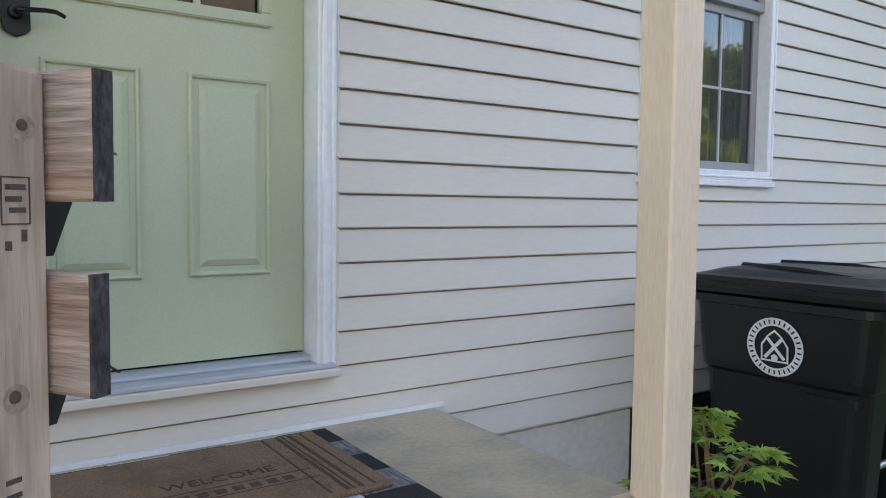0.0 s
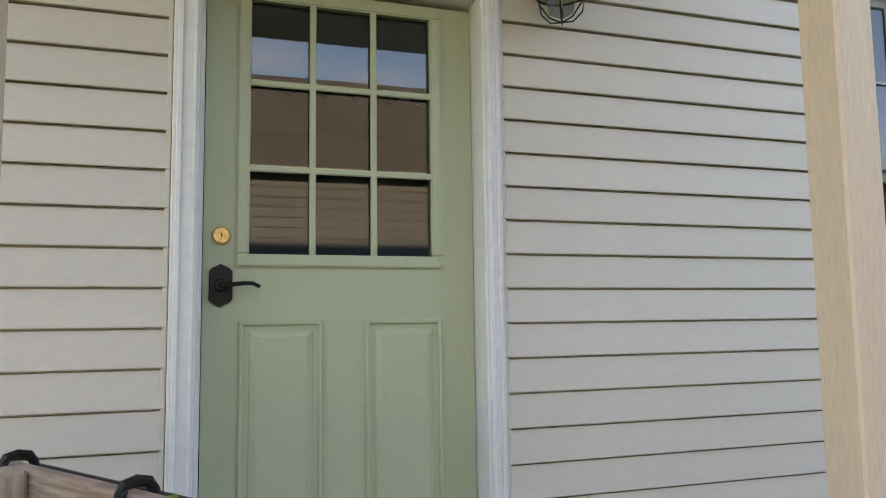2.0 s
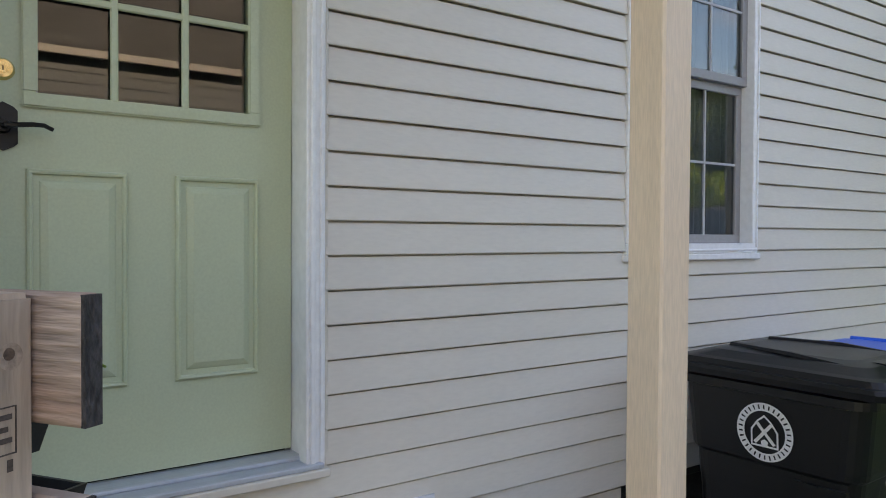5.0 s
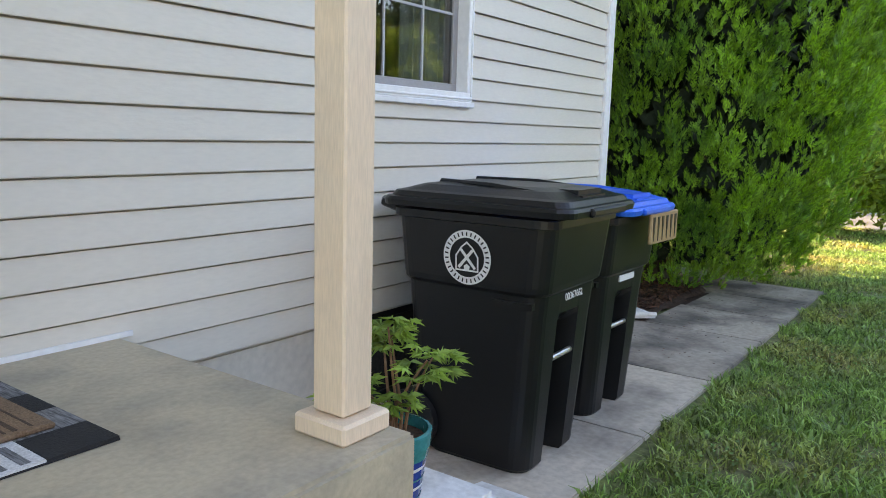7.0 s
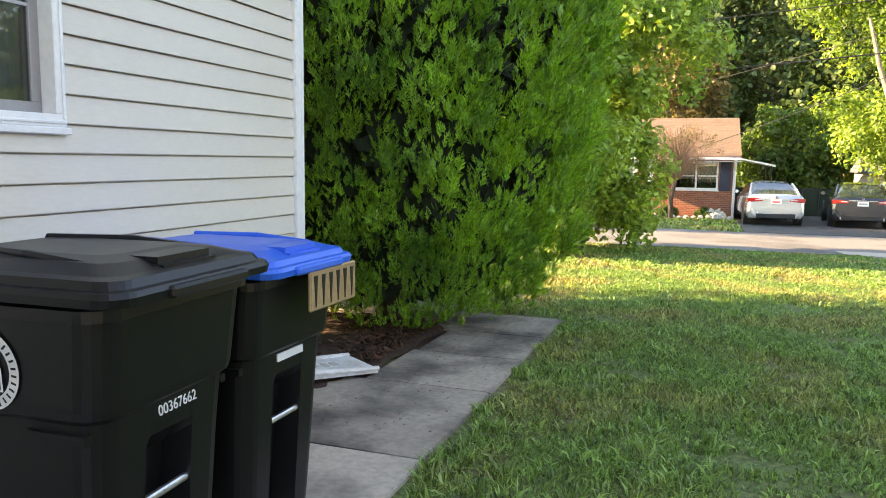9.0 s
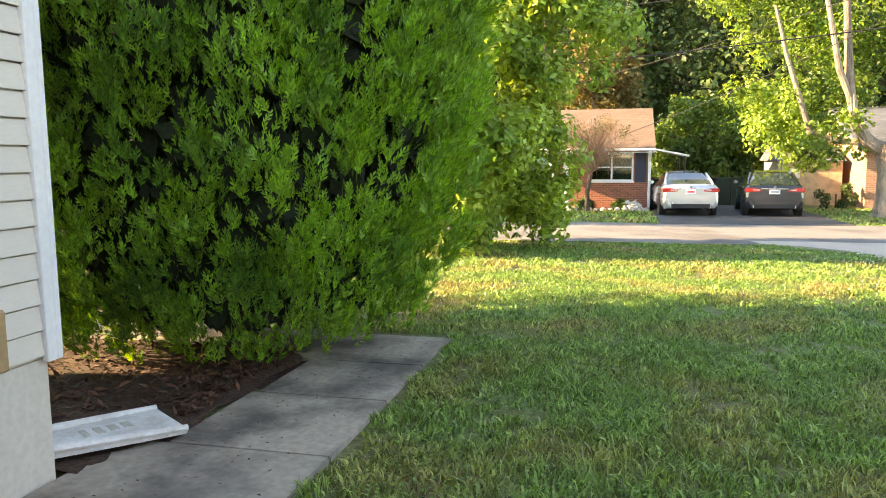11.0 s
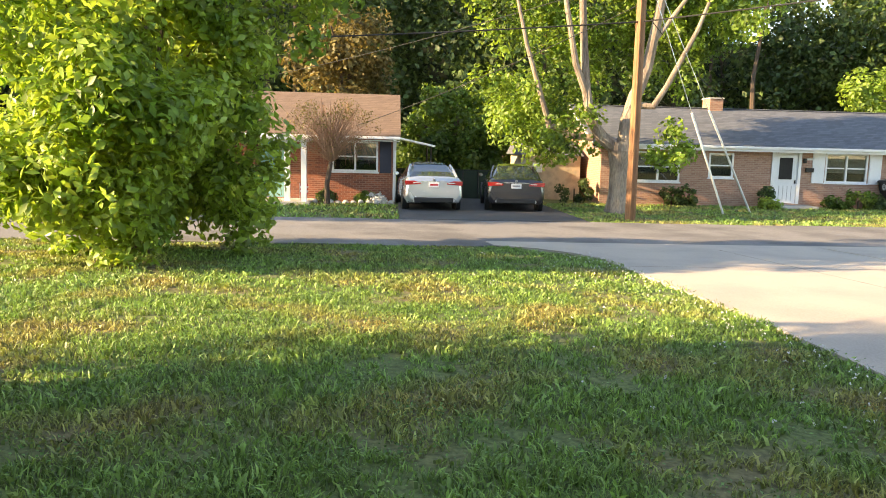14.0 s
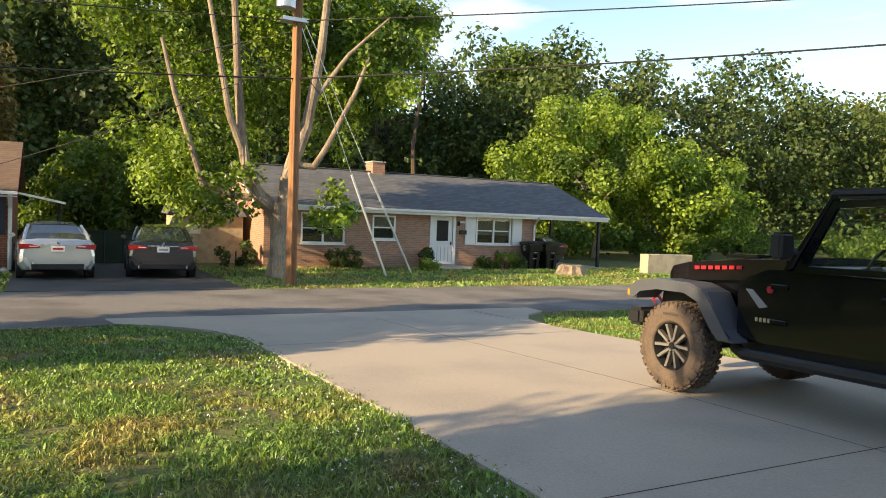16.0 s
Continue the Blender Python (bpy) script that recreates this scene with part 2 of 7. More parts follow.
M["oldwood_y"] = mat("weathered grey plank", (0.42, 0.32, 0.265), 0.85, vary=0.35, big=7, fine=70, bump=0.8, second=(0.34, 0.21, 0.15), stretch=(0.12, 0.12, 1.4))
M["black_plastic"] = mat("black bin plastic", (0.009, 0.009, 0.010), 0.34, vary=0.15, big=3, fine=220, bump=0.08, spec=0.4)
M["blue_plastic"] = mat("blue lid plastic", (0.005, 0.13, 0.68), 0.35, vary=0.08, fine=150, bump=0.05)
M["black_metal"] = mat("black iron", (0.012, 0.012, 0.012), 0.4, metal=0.3, vary=0.1)
M["brass"] = mat("polished brass", (0.75, 0.58, 0.28), 0.25, metal=1.0, vary=0.05)
M["steel"] = mat("galvanised steel", (0.6, 0.6, 0.6), 0.3, metal=0.9, vary=0.1)
# near-black stands in for the shade inside rooms and behind panes
M["dark"] = mat("near-black for unlit interiors", (0.03, 0.028, 0.026), 0.9, vary=0.3)
M["glass"] = glass_mat("window glass")
M["conifer"] = mat("arborvitae foliage", (0.19, 0.38, 0.036), 0.5, vary=0.3, big=2.2, fine=9, bump=0, second=(0.075, 0.19, 0.022), trans=0.28, island=True, rand=0.45)
M["leaf_bright"] = mat("sunny maple leaves", (0.28, 0.39, 0.075), 0.42, vary=0.28, big=0.8, fine=8, bump=0, second=(0.14, 0.25, 0.045), trans=0.45, island=True, rand=0.4)
M["leaf_mid"] = mat("green oak leaves", (0.12, 0.20, 0.035), 0.55, vary=0.25, big=0.4, fine=5, bump=0, second=(0.05, 0.10, 0.02), trans=0.4, island=True, rand=0.4)
M["leaf_dark"] = mat("dark wood leaves", (0.088, 0.135, 0.036), 0.55, vary=0.3, big=0.16, fine=4, bump=0, second=(0.04, 0.075, 0.022), trans=0.3, island=True, rand=0.45)
M["leaf_rust"] = mat("russet leaves", (0.20, 0.165, 0.055), 0.6, vary=0.25, big=0.6, fine=5, bump=0, second=(0.12, 0.10, 0.03), trans=0.35, island=True, rand=0.4)
M["bark"] = mat("pale grey bark", (0.30, 0.24, 0.18), 0.9, vary=0.3, big=3, fine=25, bump=1.0, second=(0.17, 0.13, 0.10), stretch=(1, 1, 0.25))
M["bark_dark"] = mat("brown bark", (0.10, 0.07, 0.05), 0.9, vary=0.3, big=3, fine=25, bump=1.0, stretch=(1, 1, 0.25))
M["grass"] = mat("grass blades", (0.18, 0.295, 0.07), 0.5, vary=0.3, big=0.9, fine=7, bump=0, second=(0.35, 0.29, 0.10), mix=(0.48, 0.73), trans=0.22, island=True, rand=0.62)
M["shingle"] = mat("dark asphalt shingles", (0.085, 0.085, 0.09), 0.9, vary=0.3, big=1.5, fine=30, bump=0.5, rand=0.2)
M["car_silver"] = mat("silver car paint", (0.55, 0.58, 0.60), 0.25, metal=0.6, vary=0.02, bump=0, coat=0.8)
M["car_black"] = mat("black car paint", (0.005, 0.005, 0.007), 0.16, vary=0.02, bump=0, coat=0.45, spec=0.3)
M["car_grey"] = mat("dark grey car paint", (0.035, 0.035, 0.04), 0.25, metal=0.4, vary=0.02, bump=0, coat=0.9)
M["rubber"] = mat("dusty tyre rubber", (0.055, 0.043, 0.035), 0.85, vary=0.2, big=4, fine=60, bump=0.3)
M["alloy"] = mat("machined alloy", (0.62, 0.60, 0.58), 0.3, metal=0.9, vary=0.05, bump=0)
M["trim_black"] = mat("black trim plastic", (0.015, 0.016, 0.018), 0.45, vary=0.1, fine=200, bump=0.05)
M["tail_red"] = mat("red lamp lens", (0.45, 0.012, 0.015), 0.15, vary=0.05, bump=0, coat=1)
M["amber"] = mat("amber lamp lens", (0.75, 0.25, 0.02), 0.15, vary=0.05, bump=0, coat=1)
M["pole"] = mat("brown pole timber", (0.30, 0.15, 0.07), 0.85, vary=0.25, big=4, fine=40, bump=0.5, second=(0.20, 0.10, 0.05), stretch=(1, 1, 0.08))
M["wire"] = mat("black cable", (0.02, 0.02, 0.02), 0.7)
M["red"] = mat("red mark", (0.45, 0.02, 0.03), 0.4, bump=0)
M["curtain"] = mat("grey sheer curtain", (0.45, 0.45, 0.46), 0.9, vary=0.1)
M["coir"] = mat("brown coir mat", (0.24, 0.15, 0.09), 0.95, vary=0.25, big=8, fine=160, bump=0.8)
M["rug_black"] = mat("black woven rug", (0.018, 0.018, 0.02), 0.95, vary=0.3, fine=200, bump=0.5)
M["rug_white"] = mat("white woven rug", (0.62, 0.62, 0.63), 0.95, vary=0.2, fine=200, bump=0.5)
M["leaf_sumac"] = mat("yellow-green feathery leaves", (0.22, 0.33, 0.055), 0.5, vary=0.25, big=0.5, fine=5, bump=0, second=(0.06, 0.12, 0.022), trans=0.4, island=True, rand=0.4)
# the yellow in this leaf colour stands for evening sun on the crown
M["leaf_evening"] = mat("green leaves tinted gold for evening sun", (0.30, 0.27, 0.08), 0.5, vary=0.25, big=0.4, fine=4, bump=0, second=(0.11, 0.13, 0.035), trans=0.4, island=True, rand=0.4)
# near-black green for the shade between far trees
M["wood_shade"] = mat("shade deep in the woods", (0.018, 0.03, 0.012), 0.95, vary=0.5, big=0.5, fine=3, bump=0.5)

# ---- ground ----
def make_ground():
    xs = np.concatenate([np.linspace(-400, -20, 6), np.arange(-15, 60, 0.5), np.linspace(62, 400, 12)])
    ys = np.concatenate([np.linspace(-400, -45, 8), np.arange(-40, 30, 1.0), np.linspace(34, 400, 8)])
    X, Y = np.meshgrid(xs, ys)
    Z = ground_z(X) + np.array([[0.015 * noise.noise((x * 0.7, y * 0.7, 0)) for x in xs] for y in ys]) - 0.01
    idx = np.arange(X.size).reshape(X.shape)
    F = np.stack([idx[:-1, :-1], idx[:-1, 1:], idx[1:, 1:], idx[1:, :-1]], -1).reshape(-1, 4)
    ob = part("ground", mesh_np("ground", np.stack([X, Y, Z], -1).reshape(-1, 3), F), M["soil"], smooth=True)
    tagged(ob, "mown lawn ground with worn yellow patches", "lawn", kind="structure")


make_ground()
sheet("road", 19.4, 25.6, -120, 120, 0.016, M["asphalt"], "worn grey asphalt street with faded edges", "road", 1.0, 0.004, 0.06)
sheet("driveway", 2.0, 20.2, -9.9, -4.62, 0.022, M["drive"], "pale concrete driveway with saw-cut joints", "driveway", 0.7)
drive_ob = bpy.data.objects["driveway"]
for pts in ([(2.2 + 0.9 * k, -7.45) for k in range(20)], [(9.9, -4.7 - 0.5 * k) for k in range(11)], [(16.3, -4.7 - 0.5 * k) for k in range(11)]):
    bm = bmesh.new()
    for (xa, ya), (xb, yb) in zip(pts, pts[1:]):
        q = 0.006
        d = (q, 0) if xa == xb else (0, q)
        zs = [float(ground_z(v)) + 0.0232 for v in (xa, xb)]
        bm.faces.new([bm.verts.new(p) for p in ((xa - d[0], ya - d[1], zs[0]), (xb - d[0], yb - d[1], zs[1]), (xb + d[0], yb + d[1], zs[1]), (xa + d[0], ya + d[1], zs[0]))])
    part("joint", bm, M["mulch"], drive_ob)
sheet("neighbour_driveway", 25.5, 38.0, -6.6, -1.35, 0.03, M["asphalt_dark"], "dark asphalt parking strip across the street", "driveway", 1.0)
for side, y0, y1 in (("a", -4.62, -3.0), ("b", -11.4, -9.9)):
    bm = bmesh.new()
    sgn = 1 if side == "a" else -1
    yb = y0 if side == "a" else y1
    pts = [(17.2, yb), (18.2, yb + sgn * 0.25), (19.0, yb + sgn * 0.8), (19.5, yb + sgn * 1.5), (20.2, yb + sgn * 1.6), (20.2, yb)]
    top = [bm.verts.new((x, y, float(ground_z(x)) + 0.026)) for x, y in pts]
    low = [bm.verts.new((x, y, float(ground_z(x)) - 0.1)) for x, y in pts]
    bm.faces.new(top)
    for i in range(len(pts)):
        bm.faces.new((top[i], top[(i + 1) % len(pts)], low[(i + 1) % len(pts)], low[i]))
    setting("driveway_flare", bm, M["drive"], "pale concrete flare where the driveway meets the street", "driveway")

# ---- the house: wall, door, window ----
WY, X0, X1, ZS = 2.30, -3.0, 5.44, 0.646
COURSE = 0.1177
DOOR = (0.04, 1.118, 0.97, 3.18)
WIN = (2.60, 3.62, 1.69, 3.37)


def wall_with_openings(y0, y1, x0, x1, z0, z1, holes):
    """Boxes round the openings, joined to one wall."""
    bm = bmesh.new()
    xs = sorted({x0, x1, *[h[0] for h in holes], *[h[1] for h in holes]})
    for a, b in zip(xs, xs[1:]):
        cuts = sorted([(h[2], h[3]) for h in holes if h[0] <= a and h[1] >= b])
        z = z0
        for c, d in cuts + [(z1, z1)]:
            if c > z:
                bx(a, y0, z, b, y1, c, bm=bm)
            z = d
    bmesh.ops.remove_doubles(bm, verts=bm.verts[:], dist=1e-5)
    return bm


wall_main = setting("wall_porch", wall_with_openings(WY + 0.02, WY + 0.2, X0, X1, 0.0 + ZS - 0.02, 6.2, [DOOR, WIN]), M["siding"], "house wall clad in cream vinyl siding", "wall")
foundation = setting("foundation", wall_with_openings(WY + 0.01, WY + 0.22, X0, X1 - 0.02, -0.3, ZS - 0.02, [(2.62, 3.5, 0.17, 0.63)]), M["render"], "rendered concrete foundation below the siding", "wall")
setting("wall_front", bx(X1 - 0.2, WY + 0.2, -0.3, X1, 12.0, 6.2), M["siding"], "front house wall in cream siding", "wall")
setting("wall_back", bx(X0 - 0.2, WY + 0.02, -0.3, X0, 12.0, 6.2), M["siding"], "rear house wall in cream siding", "wall")
setting("wall_far", bx(X0, 11.8, -0.3, X1 - 0.2, 12.0, 6.2), M["siding"], "far house wall in cream siding", "wall")
setting("house_floor", bx(X0, WY + 0.2, 0.9, X1 - 0.2, 11.8, 1.0), M["dark"], "interior floor coloured dark for an unlit room", "floor")
setting("house_ceiling", bx(X0, WY + 0.2, 3.5, X1 - 0.2, 11.8, 3.6), M["white"], "white interior ceiling", "ceiling")
setting("room_wall", bx(X0, 6.0, 1.0, X1 - 0.2, 6.1, 3.5), M["curtain"], "grey interior wall", "wall")
setting("house_roof", prism([(1.6, 6.1), (12.6, 6.1), (7.1, 9.2)], "x", X0 - 0.5, X1 + 0.5), M["shingle"], "dark shingled gable roof", "roof")

corner = setting("corner_trim", bx(X1, WY - 0.035, ZS - 0.03, X1 + 0.035, WY + 0.06, 6.2, 0.004, bx(X1 - 0.06, WY - 0.035, ZS - 0.03, X1, WY + 0.0, 6.2, 0.004)), M["white"], "pale corner trim on the siding", "trim")


def siding_courses():
    """Each course is a plank with a proud lower lip; those cut by openings come in pieces. Courses above the view join into one."""
    shared = {}
    bm_rest = bmesh.new()
    # a thin lip in front, a face that leans back, and a deep shadow groove under the next lip
    prof = lambda z: [(WY + 0.019, z + 0.004), (WY - 0.010, z + 0.004), (WY - 0.014, z), (WY - 0.018, z + 0.001), (WY - 0.019, z + 0.005), (WY - 0.005, z + COURSE - 0.0065), (WY + 0.016, z + COURSE - 0.0065), (WY + 0.016, z + COURSE + 0.003), (WY + 0.019, z + COURSE + 0.003)]
    for i in range(47):
        z = ZS + i * COURSE
        zm = z + COURSE / 2
        spans = [(X0, X1 - 0.055)]
        for (a, b, c, d) in (DOOR, WIN):
            if c - 0.02 < zm < d + 0.02:
                out = []
                for s, e in spans:
                    if a > s:
                        out.append((s, min(e, a)))
                    if b < e:
                        out.append((max(s, b), e))
                spans = out
        for s, e in spans:
            if z > 3.9:
                prism(prof(z), "x", s, e, bm_rest)
                continue
            key = (round(s, 3), round(e, 3))
            if key not in shared:
                me = bpy.data.meshes.new("plank")
                bm = prism([(y, q) for y, q in prof(0.0)], "x", s, e)
                bmesh.ops.recalc_face_normals(bm, faces=bm.faces[:])
                bm.to_mesh(me)
                bm.free()
                me.materials.append(M["siding"])
                shared[key] = me
            ob = part("plank", shared[key], M["siding"], wall_main)
            ob.location.z = z
    tagged(part("upper_planks", bm_rest, M["siding"], wall_main), kind="stuff")


siding_courses()


def make_door():
    d = tagged(thing("door_1", "closed sage green door with nine panes and two raised panels", "door"), kind="structure")
    y = 2.41
    L, R, B, T = 0.14, 1.05, 1.04, 3.07
    gl, gr, gb, gt = 0.275, 0.90, 2.165, 3.17 - 0.145
    yb, yf = y + 0.045, y
    # slab: stiles and rails round the glazed opening
    bm = bmesh.new()
    bx(L, yf, B, gl, yb, T, bm=bm)
    bx(gr, yf, B, R, yb, T, bm=bm)
    bx(gl, yf, B, gr, yb, gb, bm=bm)
    bx(gl, yf, gt, gr, yb, T, bm=bm)
    part("slab", bm, M["door"], d)
    # moulding frame round the glass
    bm = bmesh.new()
    o = 0.035
    for a in ((gl - o, gb - o, gr + o, gb + 0.006), (gl - o, gt - 0.006, gr + o, gt + o), (gl - o, gb + 0.006, gl + 0.006, gt - 0.006), (gr - 0.006, gb + 0.006, gr + o, gt - 0.006)):
        bx(a[0], yf - 0.014, a[1], a[2], yf - 0.001, a[3], 0.005, bm, 2)
    part("glazing_frame", bm, M["door"], d)
    for k in (1, 2):
        x = gl + (gr - gl) * k / 3
        part("muntin", bx(x - 0.011, yf - 0.010, gb, x + 0.011, yf + 0.006, gt, 0.004), M["door"], d)
        z = gb + (gt - gb) * k / 3
        part("muntin", bx(gl, yf - 0.009, z - 0.011, gr, yf + 0.005, z + 0.011, 0.004), M["door"], d)
    for i in range(3):
        for j in range(3):
            x0, x1 = gl + (gr - gl) * i / 3, gl + (gr - gl) * (i + 1) / 3
            z0, z1 = gb + (gt - gb) * j / 3, gb + (gt - gb) * (j + 1) / 3
            pane = part("pane", bx(x0 + 0.008, yf + 0.012, z0 + 0.008, x1 - 0.008, yf + 0.016, z1 - 0.008), M["glass"], d)
            pane.visible_shadow = False
    # two raised panels
    for a, b in ((0.253, 0.517), (0.663, 0.928)):
        bm = bmesh.new()
        z0, z1 = 1.315, 1.955
        rings = []
        for inset, dep in ((-0.003, -0.001), (0, 0.009), (0.005, 0.013), (0.011, 0.011), (0.014, 0.001), (0.030, 0.0005), (0.034, 0.005), (0.052, 0.014), (0.056, 0.014)):
            rings.append([(a + inset, yf - 0.001 - dep, z0 + inset), (b - inset, yf - 0.001 - dep, z0 + inset), (b - inset, yf - 0.001 - dep, z1 - inset), (a + inset, yf - 0.001 - dep, z1 - inset)])
        loft(rings, bm)
        part("raised_panel", bm, M["door"], d)
    # jambs and casing
    bm = bmesh.new()
    bx(0.115, WY + 0.02, 1.0, L - 0.003, 2.47, 3.09, 0.002, bm)
    bx(R + 0.003, WY + 0.02, 1.0, 1.07, 2.47, 3.09, 0.002, bm)
    bx(0.115, WY + 0.02, 3.09, 1.07, 2.47, 3.12, 0.002, bm)
    part("jamb", bm, M["white"], d)
    for a, b in ((0.045, 0.125), (1.042, 1.110)):
        bm = bx(a, WY - 0.032, 1.0, b, WY + 0.03, 3.1, 0.004)
        bx(a + 0.012, WY - 0.042, 1.0, a + 0.030, WY - 0.03, 3.1, 0.004, bm)
        bx(b - 0.022, WY - 0.038, 1.0, b - 0.008, WY - 0.03, 3.1, 0.004, bm)
        part("casing", bm, M["white"], d)
    part("head_casing", bx(0.045, WY - 0.034, 3.1, 1.110, WY + 0.03, 3.18, 0.004), M["white"], d)
    for a, b in ((0.028, 0.043), (1.112, 1.128)):
        part("siding_channel", bx(a, WY - 0.016, 0.99, b, WY + 0.019, 3.19, 0.003), M["siding"], d)
    # threshold
    bm = bx(0.06, WY - 0.05, 1.0, 1.10, 2.47, 1.018, 0.004)
    bx(0.12, WY + 0.02, 1.018, 1.07, 2.43, 1.032, 0.004, bm)
    part("threshold", bm, mat("dull aluminium", (0.50, 0.53, 0.57), 0.45, metal=0.25, vary=0.08, big=4, fine=60, bump=0.05, stretch=(0.2, 3, 1)), d, "grey metal threshold")
    part("sill_trim", bx(0.05, WY - 0.06, 0.972, 1.118, WY + 0.019, 0.9995, 0.004), M["siding"], d)
    # lever handle on an arched plate
    kx, kz = 0.195, 2.07
    out = [(kx + 0.036 * sx, kz + q) for sx, q in ((-1, -0.045), (-0.75, -0.055), (0, -0.068), (0.75, -0.055), (1, -0.045), (1, 0.045), (0.75, 0.055), (0, 0.068), (-0.75, 0.055), (-1, 0.045))]
    h = part("door_handle", prism(out, "y", yf - 0.012, yf - 0.001, bev=0.003), M["black_metal"], d, "black iron lever handle on an arched plate")
    part("rosette", rod((kx, yf - 0.012, kz), (kx, yf - 0.032, kz), 0.021, 0.017, 18), M["black_metal"], h)
    part("lever", tube([(kx, yf - 0.03, kz), (kx + 0.004, yf - 0.055, kz), (kx + 0.03, yf - 0.062, kz), (kx + 0.065, yf - 0.060, kz + 0.004), (kx + 0.095, yf - 0.058, kz + 0.004), (kx + 0.118, yf - 0.054, kz - 0.006)], 0.0085, 8, r1=0.006), M["black_metal"], h)
    bz = 2.228
    b = part("deadbolt", rod((kx, yf - 0.018, bz), (kx, yf - 0.001, bz), 0.024, 0.031, 24), M["brass"], d, "brass deadbolt")
    part("keyhole_plug", rod((kx, yf - 0.022, bz), (kx, yf - 0.017, bz), 0.012, 0.013, 16), M["brass"], b)
    part("keyway", bx(kx - 0.0015, yf - 0.0235, bz - 0.006, kx + 0.0015, yf - 0.0221, bz + 0.006), M["black_metal"], b)
    return d


make_door()

# things behind the door's glass
valance = thing("valance", "dark lace valance with a scalloped hem", "curtain")
pts = [(0.24, 3.03)]
for i in range(25):
    x = 0.24 + 0.70 * i / 24
    pts.append((x, 2.755 - 0.02 * abs(math.sin(i * math.pi / 4)) - (0.012 if i % 4 == 2 else 0)))
pts.append((0.94, 3.03))
part("cloth", prism(pts[::-1], "y", 2.475, 2.48), mat("dark lace", (0.022, 0.021, 0.02), 0.95, vary=0.04, bump=0), valance)


def make_window():
    a, b, c, d = WIN
    w = tagged(thing("window_1", "white double-hung window with muntin bars in cream siding", "window"), kind="structure")
    bm = bmesh.new()
    t = 0.05
    for q in ((a, c, b, c + t), (a, d - t, b, d), (a, c + t, a + t, d - t), (b - t, c + t, b, d - t)):
        bx(q[0], WY - 0.028, q[1], q[2], WY + 0.1, q[3], 0.004, bm)
    for q in ((a + 0.012, c + 0.012, b - 0.012, c + 0.024), (a + 0.012, d - 0.024, b - 0.012, d - 0.012), (a + 0.012, c + 0.03, a + 0.024, d - 0.03), (b - 0.024, c + 0.03, b - 0.012, d - 0.03)):
        bx(q[0], WY - 0.036, q[1], q[2], WY - 0.026, q[3], 0.003, bm)
    part("window_frame", bm, M["white"], w)
    part("window_sill", bx(a - 0.01, WY - 0.04, c - 0.03, b + 0.01, WY + 0.019, c - 0.001, 0.004), M["white"], w)
    ia, ib, ic, idd = a + t, b - t, c + t, d - t
    mid = c + 0.87
    for z0, z1, y in ((ic, mid, WY + 0.045), (mid, idd, WY + 0.015)):
        s = part("sash", bmesh.new(), M["trim_grey"], w)
        bm = bmesh.new()
        f = 0.045
        for q in ((ia, z0, ib, z0 + f), (ia, z1 - f, ib, z1), (ia, z0 + f, ia + f, z1 - f), (ib - f, z0 + f, ib, z1 - f)):
            bx(q[0], y, q[1], q[2], y + 0.03, q[3], 0.003, bm)
        bmesh.ops.recalc_face_normals(bm, faces=bm.faces[:])
        bm.to_mesh(s.data)
        bm.free()
        p = part("pane", bx(ia + f, y + 0.012, z0 + f, ib - f, y + 0.016, z1 - f), M["glass"], s)
        p.visible_shadow = False
        for k in (1, 2):
            x = ia + (ib - ia) * k / 3
            part("muntin", bx(x - 0.006, y + 0.003, z0 + f, x + 0.006, y + 0.0115, z1 - f), M["curtain"], s)
        z = (z0 + z1) / 2
        part("muntin", bx(ia + f, y + 0.004, z - 0.006, ib - f, y + 0.0112, z + 0.006), M["curtain"], s)
    return w


M["trim_grey"] = mat("grey window sash", (0.30, 0.29, 0.29), 0.45, vary=0.05)
make_window()
cur = thing("curtain", "pale sheer curtain drawn half across the window", "curtain")
for x0, x1 in ((2.66, 2.86), (3.16, 3.56)):
    bm = bmesh.new()
    n = 40
    rows = [[bm.verts.new((x0 + (x1 - x0) * i / n, 2.42 + 0.018 * math.sin(i * 1.15), z)) for i in range(n + 1)] for z in (1.74, 3.35)]
    for i in range(n):
        bm.faces.new((rows[0][i], rows[0][i + 1], rows[1][i + 1], rows[1][i]))
    part("drape", bm, M["curtain"], cur)
part("curtain_rod", rod((2.62, 2.42, 3.36), (3.6, 2.42, 3.36), 0.01), M["white"], cur)

# ---- stoop, post, mats ----
stoop = tagged(part("stoop", bx(-0.9, 1.0, -0.2, 1.52, WY + 0.005, 0.80, 0.012, seg=2), M["stoop"]), "tan painted concrete stoop with worn edges", "porch", kind="structure")
setting("flashing", bx(-0.9, WY - 0.026, 0.80, 1.56, WY - 0.0175, 0.818), M["white"], "white metal flashing above the stoop", "trim")
steps = thing("steps", "worn concrete steps up to the stoop", "steps", kind="structure")
for k in range(3):
    part("step", bx(-0.4 + 0.0, 1.03 - 0.28 * (k + 1), -0.2, 1.0, 1.03 - 0.28 * k, 0.62 - 0.19 * k, 0.01), M["concrete"], steps)


def porch_post(x, y, label):
    p = thing("porch_post", label, "post", "porch posts")
    part("shaft", bx(-0.051, -0.051, 0.055, 0.051, 0.051, 2.76, 0.006), M["post"], p)
    part("base_block", bx(-0.084, -0.084, 0.0, 0.084, 0.084, 0.052, 0.008), M["post"], p)
    p.location = (x, y, 0.80)
    return p


